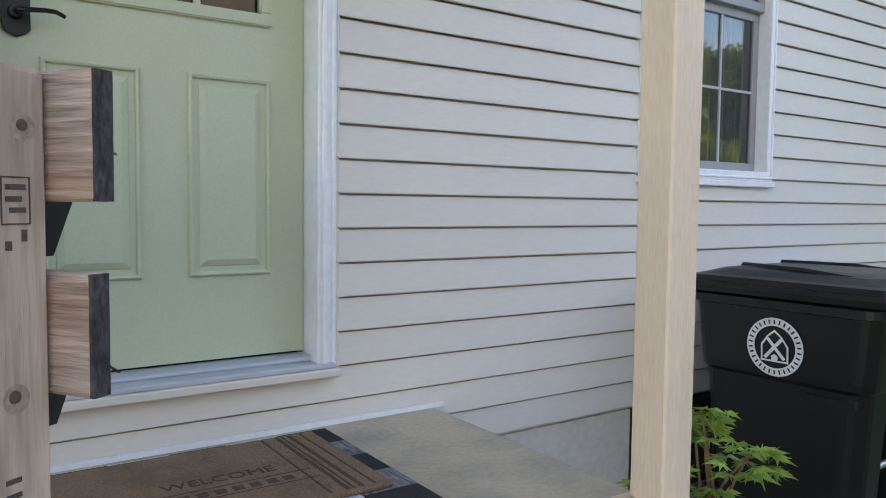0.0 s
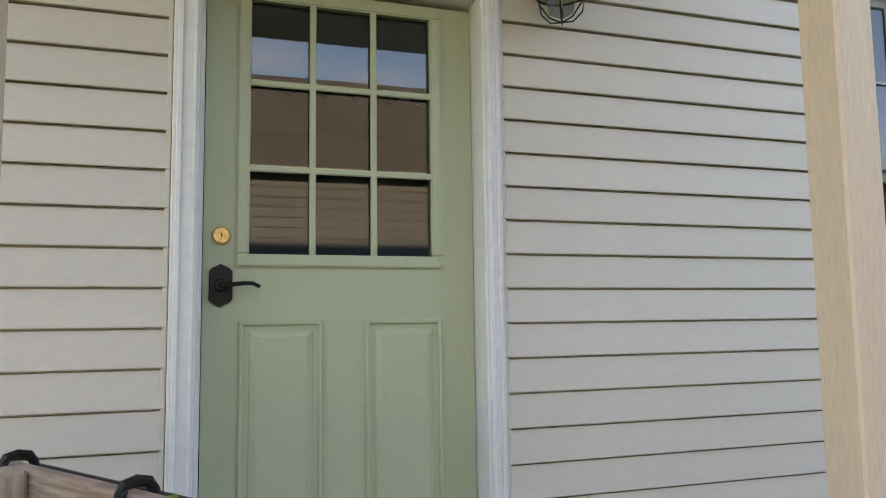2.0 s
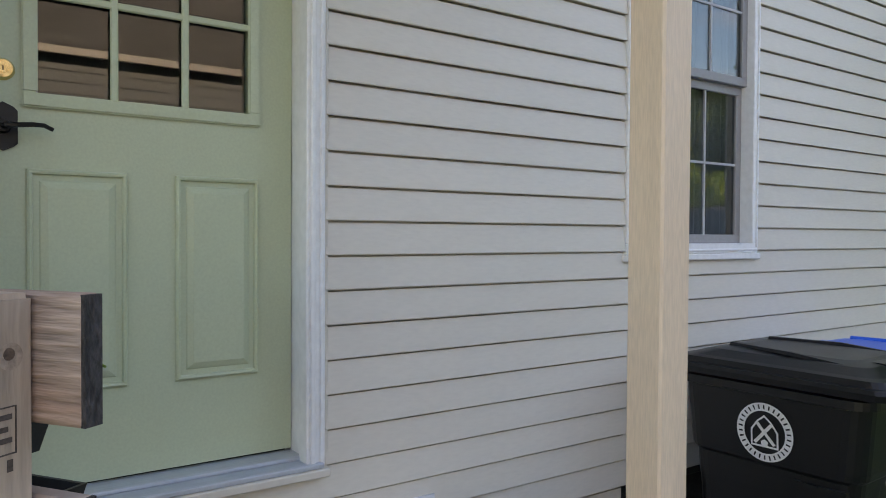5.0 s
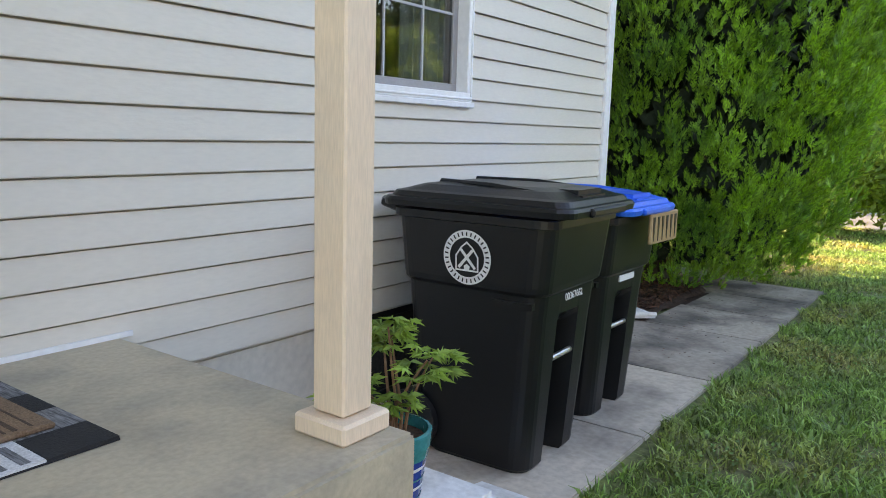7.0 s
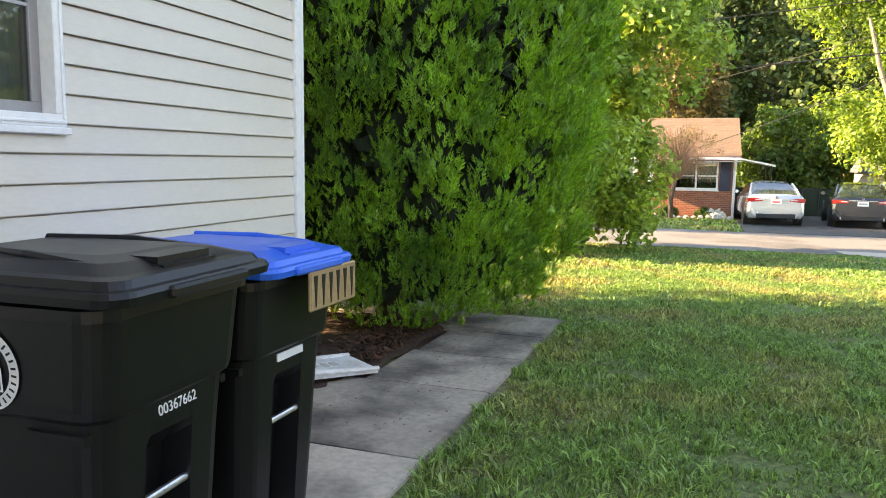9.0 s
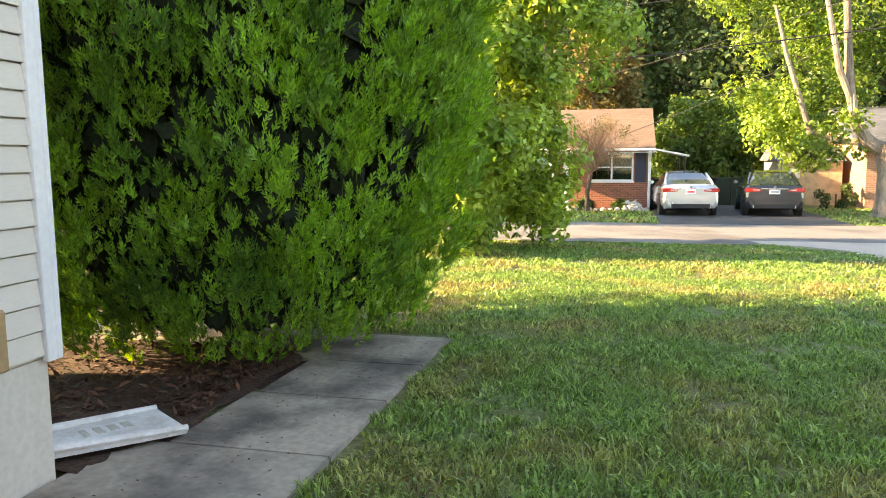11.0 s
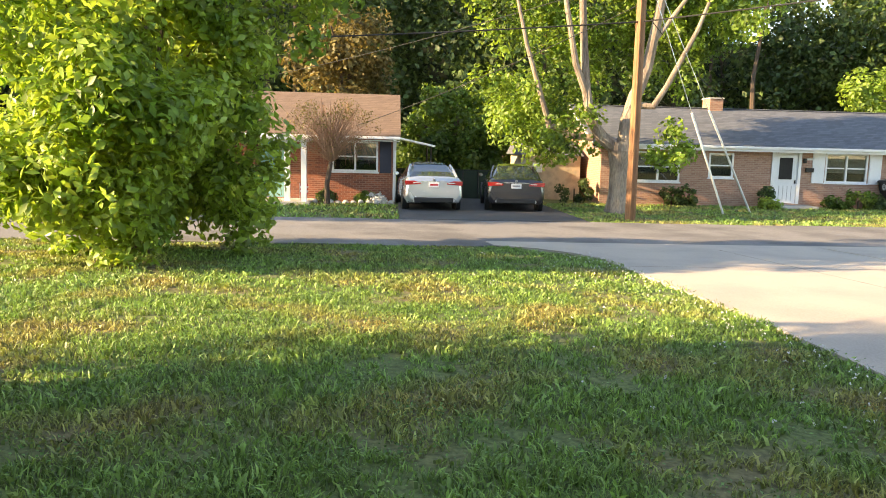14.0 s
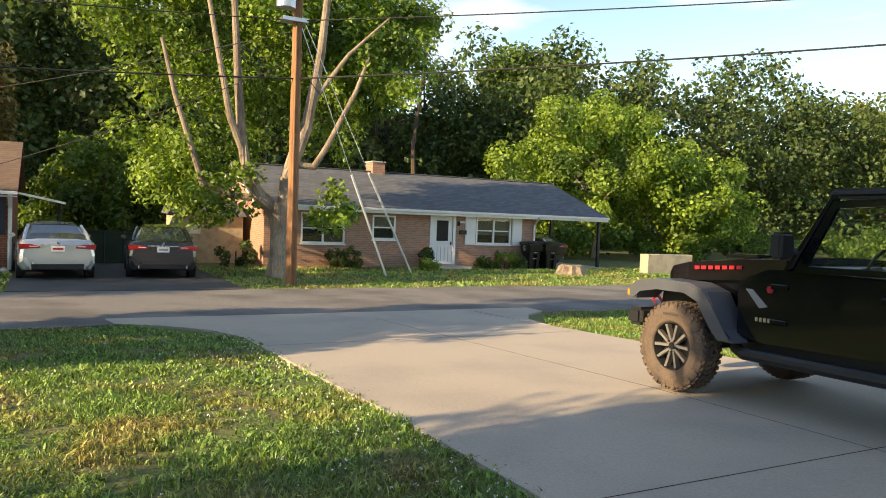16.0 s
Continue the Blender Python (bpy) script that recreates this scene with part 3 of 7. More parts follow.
porch_post(1.415, 1.15, "peach painted square post on a block base")
porch_post(-0.195, 1.10, "peach painted square post beside the rail")
setting("porch_ceiling", bx(-0.9, 0.7, 3.56, 1.8, WY - 0.02, 3.6), M["white"], "white porch ceiling", "ceiling")

# ---- beside the house: walk, bins, pot, rail, mats ----
def text_mesh(words, size, depth=0.002):
    cu = bpy.data.curves.new("text", "FONT")
    cu.body, cu.size, cu.extrude, cu.align_x, cu.align_y = words, size, depth, "CENTER", "CENTER"
    ob = bpy.data.objects.new("text", cu)
    scene.collection.objects.link(ob)
    me = bpy.data.meshes.new_from_object(ob)
    bpy.data.objects.remove(ob)
    return me


M["white_mark"] = mat("white printed mark", (0.75, 0.75, 0.74), 0.6, vary=0.06, bump=0)
M["grey_stain"] = mat("stained walk concrete", (0.50, 0.435, 0.355), 0.88, vary=0.14, big=1.7, fine=24, bump=0.6, second=(0.26, 0.225, 0.19), mix=(0.45, 0.68), rand=0.12)
M["dirty_walk"] = mat("walk concrete blackened by washed-out mulch", (0.36, 0.31, 0.255), 0.88, vary=0.16, big=1.9, fine=24, bump=0.6, second=(0.11, 0.095, 0.085), mix=(0.40, 0.62), rand=0.15)
walk_base = setting("walkway", bx(1.5, 1.17, -0.2, 8.55, 2.27, 0.0), M["mulch"], "old concrete garden walk of cracked slabs", "path")
for x0, x1, y0, y1 in ((1.53, 2.42, 1.15, 2.29), (2.42, 3.55, 1.15, 2.29), (3.55, 4.68, 1.15, 2.29), (4.68, 5.93, 1.15, 2.29), (5.93, 6.85, 1.15, 2.06), (6.85, 7.70, 1.15, 2.02), (7.70, 8.62, 1.15, 3.0), (7.72, 8.62, 3.0, 4.2), (7.74, 8.64, 4.2, 5.4), (7.74, 8.64, 5.4, 6.6)):
    g = 0.008
    zs = [float(ground_z(x)) + 0.018 for x in (x0, x1)]
    bm = prism([(x0 + g, -0.1), (x1 - g, -0.1), (x1 - g, zs[1]), (x0 + g, zs[0])], "y", y0, y1, bev=0.006)
    part("slab", bm, M["grey_stain"] if x0 < 4.6 else M["dirty_walk"], walk_base)

rng = np.random.default_rng(11)
bm = bmesh.new()
outline = [(5.5, 2.15), (5.95, 2.07), (6.6, 2.03), (7.3, 1.98), (7.69, 2.05), (7.69, 6.5), (5.5, 6.5)]
xs, ys = np.arange(5.46, 7.75, 0.09), np.arange(2.0, 6.5, 0.12)
grid = [[bm.verts.new((x, max(y, 2.08 + 0.03 * math.sin(x * 9)) if j == 0 else y, 0.03 + 0.05 * min(1, (y - 2.0) * 2) + 0.012 * noise.noise((x * 5, y * 5, 2)) + rng.normal(0, 0.004))) for x in xs] for j, y in enumerate(ys)]
for j in range(len(ys) - 1):
    for i in range(len(xs) - 1):
        bm.faces.new((grid[j][i], grid[j][i + 1], grid[j + 1][i + 1], grid[j + 1][i]))
setting("mulch_bed", bm, M["mulch"], "dark mulch bed under the evergreen", "flower bed")
n = 5200
c = np.stack([rng.uniform(5.5, 7.75, n), 2.15 + 3.4 * rng.random(n) ** 1.6, np.full(n, 0.075)], -1)
c[:, 2] += rng.uniform(-0.02, 0.03, n)
far = (c[:, 0] - 5.84) ** 2 + (c[:, 1] - 2.36) ** 2 > 0.22
c, n = c[far], int(far.sum())
V, F = leaves(c, np.tile([0.0, 0, 1], (n, 1)), 0.022, rng, 0.35, 3.2)
M["chips"] = mat("mulch chips", (0.12, 0.06, 0.038), 0.95, vary=0.3, bump=0, island=True, rand=0.6)
tagged(part("mulch_chips", mesh_np("chips", V, F), M["chips"]), "loose brown bark chips and needles on the bed", "mulch", kind="stuff")
n = 160
c = np.stack([rng.uniform(5.0, 8.5, n), rng.uniform(1.25, 2.1, n), np.zeros(n)], -1)
c[:, 2] = ground_z(c[:, 0]) + 0.021
V, F = leaves(c, np.tile([0.0, 0, 1], (n, 1)), 0.012, rng, 0.05, 2.0)
tagged(part("walk_litter", mesh_np("litter", V, F), M["chips"]), "dry needles and leaf bits scattered on the walk", "litter", kind="stuff")


def rrect(hw, y0, y1, z, r=0.07, notch=0.0, k=5):
    """A rounded oblong ring, with a notch in the middle of its front side."""
    pts = []
    for cx, cy, a0 in ((hw - r, y1 - r, 0), (-hw + r, y1 - r, 90), (-hw + r, y0 + r, 180), (hw - r, y0 + r, 270)):
        for i in range(k + 1):
            a = radians(a0 + 90 * i / k)
            pts.append((cx + r * math.cos(a), cy + r * math.sin(a), z))
        if a0 == 180:
            nw = 0.085
            pts += [(-nw - 0.015, y0, z), (-nw, y0 + notch, z), (nw, y0 + notch, z), (nw + 0.015, y0, z)]
    return pts


def wheelie_bin(lid, label):
    b = thing("wheelie_bin", label, "trash bin", "bins by the wall")
    rings = []
    for z, hw, y0, y1, nt in ((0.0, 0.238, -0.262, 0.20, 0.10), (0.02, 0.250, -0.276, 0.22, 0.11), (0.10, 0.254, -0.282, 0.265, 0.11), (0.40, 0.268, -0.302, 0.285, 0.10), (0.56, 0.274, -0.312, 0.295, 0.09), (0.62, 0.277, -0.316, 0.298, 0.04), (0.645, 0.279, -0.318, 0.302, 0.001), (0.735, 0.283, -0.326, 0.306, 0.0), (0.752, 0.300, -0.345, 0.318, 0.0), (0.775, 0.304, -0.350, 0.32, 0.0), (1.00, 0.318, -0.372, 0.335, 0.0), (1.005, 0.335, -0.39, 0.35, 0.0), (1.035, 0.335, -0.39, 0.35, 0.0)):
        rings.append(rrect(hw, y0, y1, z, 0.075, nt))
    body = part("body", loft(rings), M["black_plastic"], b, smooth=False)
    part("catch_bar", rod((-0.098, -0.288, 0.455), (0.098, -0.288, 0.455), 0.0125, n=12), M["steel"], body, "galvanised lift bar")
    for s in (-1, 1):
        bm = bmesh.new()
        prism([(-0.30, 0.69), (-0.18, 0.685), (-0.12, 0.715), (-0.18, 0.712), (-0.30, 0.715)], "x", s * 0.270, s * 0.296, bm)
        part("side_ledge", bm, M["black_plastic"], body)
    # lid: lip, dome, ribs and grip
    rings = []
    for z, o, r in ((1.040, -0.006, 0.07), (1.040, 0.0, 0.07), (1.062, 0.004, 0.07), (1.075, -0.004, 0.07), (1.078, -0.022, 0.06), (1.098, -0.034, 0.06), (1.104, -0.06, 0.06), (1.125, -0.12, 0.06), (1.135, -0.19, 0.05)):
        rings.append(rrect((0.352 if lid == "black_plastic" else 0.318) + o, -0.455 - o, 0.39 + o, z + 0.008, r))
    ld = part("lid", loft(rings), M[lid], b, "blue plastic lid" if lid == "blue_plastic" else "")
    for s in (-1, 1):
        part("lid_rib", tube([(s * 0.20, -0.42, 1.088), (s * 0.215, -0.28, 1.118), (s * 0.20, -0.05, 1.138), (s * 0.14, 0.22, 1.138)], 0.016, 8), M[lid], ld)
    part("lid_scoop", bx(-0.13, -0.40, 1.085, 0.13, -0.19, 1.139, 0.02, seg=2), M[lid], ld)
    part("lid_grip", bx(-0.17, -0.475, 1.046, 0.17, -0.445, 1.078, 0.008), M[lid], ld)
    part("handle", tube([(-0.25, 0.34, 1.02), (-0.25, 0.44, 1.045), (-0.22, 0.462, 1.05), (0.22, 0.462, 1.05), (0.25, 0.44, 1.045), (0.25, 0.34, 1.02)], 0.018, 8), M["black_plastic"], b)
    part("axle", rod((-0.29, 0.26, 0.13), (0.29, 0.26, 0.13), 0.012), M["steel"], b)
    for s in (-1, 1):
        w = part("wheel", rod((s * 0.232, 0.26, 0.13), (s * 0.29, 0.26, 0.13), 0.128, n=28), M["trim_black"], b)
        part("hub_cap", rod((s * 0.29, 0.26, 0.13), (s * 0.296, 0.26, 0.13), 0.02, 0.016, 12), M["steel"], w)
    return b, body


bin1, body1 = wheelie_bin("black_plastic", "black plastic wheeled trash bin with round white seal")
bin2, body2 = wheelie_bin("blue_plastic", "black wheeled recycling bin with bright blue lid")


def seal(parent):
    """Round white emblem with a shield; its small writing is left as bars."""
    Q = Matrix.Translation((-0.3115, -0.02, 0.865)) @ Matrix.Rotation(radians(-90 - 3.5), 4, "Y") @ Matrix.Diagonal((1.15, 1.15, 1, 1))
    def disc(r0, r1, h, n=40):
        bm = bmesh.new()
        ra = [[bm.verts.new(Q @ Vector((r * math.cos(6.28319 * i / n), r * math.sin(6.28319 * i / n), hh))) for i in range(n)] for r, hh in ((r1, h), (r0, h))]
        for i in range(n):
            bm.faces.new((ra[0][i], ra[0][(i + 1) % n], ra[1][(i + 1) % n], ra[1][i]))
        return bm
    s = part("seal", disc(0.068, 0.094, 0.004), M["white_mark"], parent, "round white printed seal")
    for k in range(30):
        a = 6.28319 * k / 30
        bm = bmesh.new()
        vs = [bm.verts.new(Q @ Vector((math.cos(a + da) * r, math.sin(a + da) * r, 0.0048))) for r, da in ((0.074, -0.035), (0.088, -0.03), (0.088, 0.03), (0.074, 0.035))]
        bm.faces.new(vs)
        part("lettering_bar", bm, M["black_plastic"], s)
    def flat(pts, h, m, name):
        bm = bmesh.new()
        bm.faces.new([bm.verts.new(Q @ Vector((x, y, h))) for x, y in pts])
        part(name, bm, m, s)
    # local x of the emblem points down, y along the bin
    flat([(-0.048, -0.046), (-0.048, 0.046), (0.005, 0.046), (0.036, 0.024), (0.056, 0.0), (0.036, -0.024), (0.005, -0.046)], 0.004, M["white_mark"], "shield")
    flat([(-0.042, -0.040), (-0.042, 0.040), (0.003, 0.040), (0.033, 0.019), (0.048, 0.0), (0.033, -0.019), (0.003, -0.040)], 0.0044, M["black_plastic"], "shield_field")
    for sg in (-1, 1):
        flat([(-0.040, sg * 0.028), (-0.034, sg * 0.037), (0.030, -sg * 0.019), (0.024, -sg * 0.028)], 0.0050 + 0.0003 * sg, M["white_mark"], "crossed_bar")
    flat([(-0.042, -0.010), (-0.042, 0.010), (-0.030, 0.012), (-0.022, 0.0), (-0.030, -0.012)], 0.0048, M["white_mark"], "centre_mark")


seal(body1)
num = part("serial_number", text_mesh("00367662", 0.042, 0.001), M["white_mark"], body1, "white stamped serial number")
num.matrix_local = pose(0.02, -0.330, 0.708, 90 - 5, 0, 0)
num = part("serial_bar", bx(-0.09, -0.331, 0.695, 0.09, -0.324, 0.725), M["white_mark"], body2)
# tan stands in for sun glint on the lid's ribbed black lip
grip = part("ribbed_skirt", bx(-0.08, -0.470, 0.895, 0.285, -0.454, 1.05, 0.006), mat("tan for sun on lid plastic", (0.36, 0.24, 0.12), 0.5), body2, "ribbed lid skirt coloured tan for sun glint")
for k in range(6):
    x = -0.06 + 0.058 * k
    part("rib_gap", prism([(x + 0.014, 0.91), (x + 0.018, 0.91), (x + 0.030, 1.03), (x + 0.002, 1.03)], "y", -0.4725, -0.469), M["black_plastic"], grip)
bin1.matrix_basis = pose(3.05, 1.70, 0.075, 0, 0, 2) @ Matrix.Scale(1.08, 4)
bin2.matrix_basis = pose(3.855, 1.75, 0.07, 0, 0, -1) @ Matrix.Scale(1.03, 4)

# basement window well
well = tagged(thing("window_2", "dark basement window in the foundation", "window"), kind="structure")
part("window_frame", bx(2.62, 2.32, 0.17, 3.5, 2.36, 0.21, 0.003, bx(2.62, 2.32, 0.59, 3.5, 2.36, 0.63, 0.003, bx(2.62, 2.32, 0.21, 2.66, 2.36, 0.59, 0.003, bx(3.46, 2.32, 0.21, 3.5, 2.36, 0.59, 0.003)))), M["trim_black"], well)
# opaque near-black pane stands in for the unlit basement behind it
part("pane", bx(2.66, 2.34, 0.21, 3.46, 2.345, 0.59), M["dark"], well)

# white block with the potted plant
M["white_rough"] = mat("chipped white paint", (0.74, 0.74, 0.74), 0.7, vary=0.1, big=6, fine=40, bump=0.6, second=(0.6, 0.59, 0.57))
blk = thing("concrete_block", "white painted concrete block beside the stoop", "block")
part("block", bx(1.56, 1.06, 0.07, 2.06, 1.46, 0.42, 0.03, seg=3), M["white_rough"], blk)
slb = thing("splash_slab", "white painted splash slab lying on the walk", "splash block")
part("slab", prism([(2.09, 0.08), (2.62, 0.08), (2.62, 0.10), (2.09, 0.19)], "y", 1.12, 1.5, bev=0.006), M["white_rough"], slb)

M["glaze_blue"] = mat("cobalt glaze", (0.02, 0.05, 0.28), 0.2, vary=0.25, big=8, bump=0.05, coat=0.5)
M["glaze_teal"] = mat("teal glaze", (0.03, 0.25, 0.26), 0.25, vary=0.15, big=8, bump=0.05, coat=0.5)
M["fern"] = mat("scented geranium leaves", (0.23, 0.35, 0.07), 0.55, vary=0.2, big=6, fine=30, bump=0, trans=0.35, island=True, rand=0.3)
M["stem"] = mat("brown stem", (0.25, 0.13, 0.07), 0.8, vary=0.2)


def potted_plant():
    p = thing("potted_plant", "cut-leaved green plant in a blue banded glazed pot", "plant")
    ring = lambda r, z: [(r * math.cos(6.28319 * i / 32), r * math.sin(6.28319 * i / 32), z) for i in range(32)]
    pot = part("pot", loft([ring(0.078, 0), ring(0.085, 0.01), ring(0.105, 0.15), ring(0.118, 0.27), ring(0.105, 0.27), ring(0.10, 0.24)]), M["glaze_blue"], p, smooth=False)
    part("rim", loft([ring(0.1195, 0.235), ring(0.127, 0.27), ring(0.130, 0.315), ring(0.118, 0.318), ring(0.112, 0.27)], caps=False), M["glaze_teal"], pot, "teal glazed rim")
    for z, w in ((0.20, 0.012), (0.165, 0.008), (0.135, 0.012), (0.10, 0.008)):
        r = 0.0862 + (z - 0.01) * 0.1235
        part("band", loft([ring(r + 0.001, z), ring(r + 0.003, z + w / 2), ring(r + 0.0035, z + w)], caps=False), M["white_mark"] if w > 0.01 else M["glaze_teal"], pot)
    part("soil", loft([ring(0.10, 0.24), ring(0.108, 0.285)]), M["mulch"], p)
    g = np.random.default_rng(5)
    tips = []
    stems = ((0.02, -0.02, 0.36, 0.05, 0.05, 0.62), (0.0, 0.02, 0.36, -0.10, 0.06, 0.46), (0.03, -0.03, 0.36, 0.16, -0.05, 0.53), (0.0, 0.0, 0.34, -0.06, -0.08, 0.44), (0.02, 0.03, 0.36, 0.10, 0.12, 0.58), (0.01, 0.0, 0.36, 0.02, -0.12, 0.55), (0.02, 0.0, 0.36, -0.02, 0.0, 0.64), (0.0, 0.03, 0.34, -0.10, 0.10, 0.40))
    for a, b, c0, d, e, f in stems:
        part("stem", tube([(a, b, 0.27), (a * 1.5, b, c0), ((a + d) / 2, (b + e) / 2, (c0 + f) / 2 + 0.01), (d, e, f)], 0.007, 6, r1=0.003), M["stem"], p)
        tips.append((d, e, f))
    bm = bmesh.new()
    for d, e, f in tips:
        for q in range(10):
            ang, tilt = g.uniform(0, 6.28), g.uniform(-0.35, 0.7)
            o = Vector((d, e, f)) + Vector((math.cos(ang), math.sin(ang), 0)) * g.uniform(0.02, 0.07) + Vector((0, 0, g.uniform(-0.05, 0.03)))
            m = Matrix.Translation(o) @ Matrix.Rotation(ang, 4, "Z") @ Matrix.Rotation(-tilt * 0.5, 4, "Y")
            s = g.uniform(0.040, 0.066)
            out = []
            for i in range(19):
                th = radians(-130 + 260 * i / 18)
                r = s * ((1.0 if i % 4 == 0 else 0.8) if i % 2 == 0 else 0.34)
                out.append(m @ Vector((r * math.cos(th) + s * 0.2, r * math.sin(th), 0.008 * math.sin(i * 2.1) - 0.25 * r * r / s)))
            cv, vs = bm.verts.new(m @ Vector((0, 0, 0))), [bm.verts.new(v) for v in out]
            for i in range(18):
                bm.faces.new((cv, vs[i], vs[i + 1]))
    part("foliage", bm, M["fern"], p)
    p.matrix_basis = pose(1.685, 1.22, 0.42, 0, 0, 0) @ Matrix.Scale(0.9, 4)


potted_plant()

# splash block at the house corner, with the foot of the downspout
spl = thing("splash_block", "grey-white plastic splash block on the walk", "splash block")
tray = [(-0.36, -0.16), (0.34, -0.22), (0.36, 0.22), (-0.36, 0.16)]
bm = prism(tray, "z", 0.0, 0.035, bev=0.004)
for a, b in ((tray[0], tray[1]), (tray[3], tray[2])):
    rod((a[0], a[1], 0.05), (b[0], b[1], 0.035), 0.022, 0.018, 8, bm)
part("tray", bm, M["white_rough"], spl)
for k in range(4):
    part("raised_bar", bx(-0.12 + 0.07 * k, -0.05 + 0.01 * k, 0.0351, -0.09 + 0.075 * k, 0.06, 0.042), M["concrete"], spl)
spl.matrix_basis = pose(5.84, 2.36, 0.085, 0, 3, -32)
dsp = thing("downspout", "white metal downspout on the front wall", "downspout")
bm = bx(X1 + 0.005, 2.62, 0.32, X1 + 0.065, 2.70, 6.0, 0.006)
prism([(X1 + 0.005, 0.32), (X1 + 0.065, 0.36), (X1 + 0.20, 0.20), (X1 + 0.17, 0.14)], "y", 2.62, 2.70, bm)
part("pipe", bm, M["white"], dsp)


# ---- rail with hanging planters on the stoop ----
M["end_grain"] = mat("dark end grain", (0.06, 0.055, 0.055), 0.9, vary=0.5, big=30, fine=150, bump=1.0, stretch=(1, 1, 0.4))
M["knot"] = mat("brown knot", (0.13, 0.085, 0.06), 0.85, vary=0.3, fine=150, bump=0.4)
M["knot_ring"] = mat("grain round a knot", (0.40, 0.30, 0.23), 0.85, vary=0.25, fine=120, bump=0.4)
M["stamp"] = mat("faded stamp ink", (0.085, 0.065, 0.055), 0.9, vary=0.4, fine=160, bump=0)
def wood_rail():
    r = thing("wooden_rail", "weathered grey timber rail with square posts on the stoop", "railing")
    # local x runs along the boards from their tip, local y points away from the steps
    for z0, z1, e in ((1.549, 1.707, 0.0), (1.311, 1.4635, 0.010)):
        part("board", bx(e, -0.0135, z0 - 0.8, 1.25, 0.0135, z1 - 0.8, 0.004), M["oldwood_y"], r)
        part("end_grain", bx(e - 0.003, -0.0128, z0 - 0.799, e + 0.004, 0.0128, z1 - 0.801), M["end_grain"], r, "dark split end grain")
    for s in (0.073, 0.52):
        pst = part("post", bx(s, -0.108, 0.0, s + 0.09, -0.0145, 0.907, 0.007, seg=2), M["oldwood"], r)
        for ky, kz, kr in ((-0.050, 0.838, 0.012), (-0.066, 0.52, 0.013), (-0.045, 0.22, 0.011)):
            part("knot", rod((s - 0.0012, ky, kz), (s + 0.002, ky, kz), kr * 0.6, kr * 0.65, 16), M["knot"], pst)
            part("knot_ring", rod((s - 0.0005, ky + 0.002, kz - 0.003), (s + 0.002, ky + 0.002, kz - 0.003), kr * 1.35, kr * 1.35, 16), M["knot_ring"], pst)
        if s < 0.2:
            # the grader's stamp, left as bars
            for y0, z0, y1, z1 in ((-0.079, 0.722, -0.041, 0.7236), (-0.079, 0.7765, -0.041, 0.778), (-0.079, 0.722, -0.0775, 0.778), (-0.0425, 0.722, -0.041, 0.778), (-0.073, 0.763, -0.047, 0.769), (-0.073, 0.749, -0.052, 0.755), (-0.068, 0.736, -0.047, 0.742), (-0.074, 0.692, -0.066, 0.703), (-0.053, 0.702, -0.046, 0.716), (-0.080, 0.40, -0.060, 0.406), (-0.080, 0.418, -0.060, 0.424)):
                part("stamp_bar", bx(s - 0.0012, y0, z0, s + 0.001, y1, z1), M["stamp"], pst)
    return r


rail_u = Vector((-0.561, 0.828, 0)).normalized()
rail_m = Matrix.Translation((0.167, 0.9695, 0.80)) @ Matrix.Rotation(math.atan2(rail_u.y, rail_u.x), 4, "Z") @ Matrix.Diagonal((1, -1, 1, 1))
rail = wood_rail()


def hanging_planter(z, label):
    h = thing("hanging_planter", label, "planter", "planters on the rail")
    rings = []
    for zz, y0, y1, e in ((-0.235, 0.035, 0.10, 0.03), (-0.05, 0.026, 0.155, 0.0), (-0.05, 0.032, 0.149, 0.006), (-0.22, 0.042, 0.095, 0.035)):
        rings.append([(0.17 + e, y0, zz), (0.86 - e, y0, zz), (0.86 - e, y1, zz), (0.17 + e, y1, zz)])
    part("trough", loft(rings), M["trim_black"], h)
    for s in (0.21, 0.60):
        part("hook", tube([(s, 0.03, -0.06), (s, 0.027, 0.0), (s, 0.018, 0.012), (s, 0, 0.016), (s, -0.02, 0.012), (s, -0.026, 0.0), (s, -0.027, -0.03)], 0.009, 8), M["black_metal"], h)
    return h


def flip(ob, z):
    """Mirror a thing's meshes into the rail's frame, so that no object has a negative scale."""
    q = rail_m @ Matrix.Translation((0, 0, z))
    for o in ob.children_recursive:
        o.data.transform(q)
        o.data.flip_normals()


flip(rail, 0.0)
pl1 = hanging_planter(0, "black plastic planter hooked over the upper board")
flip(pl1, 0.907)
pl2 = hanging_planter(0, "black plastic planter hooked over the lower board")
flip(pl2, 0.6635)
g = np.random.default_rng(8)
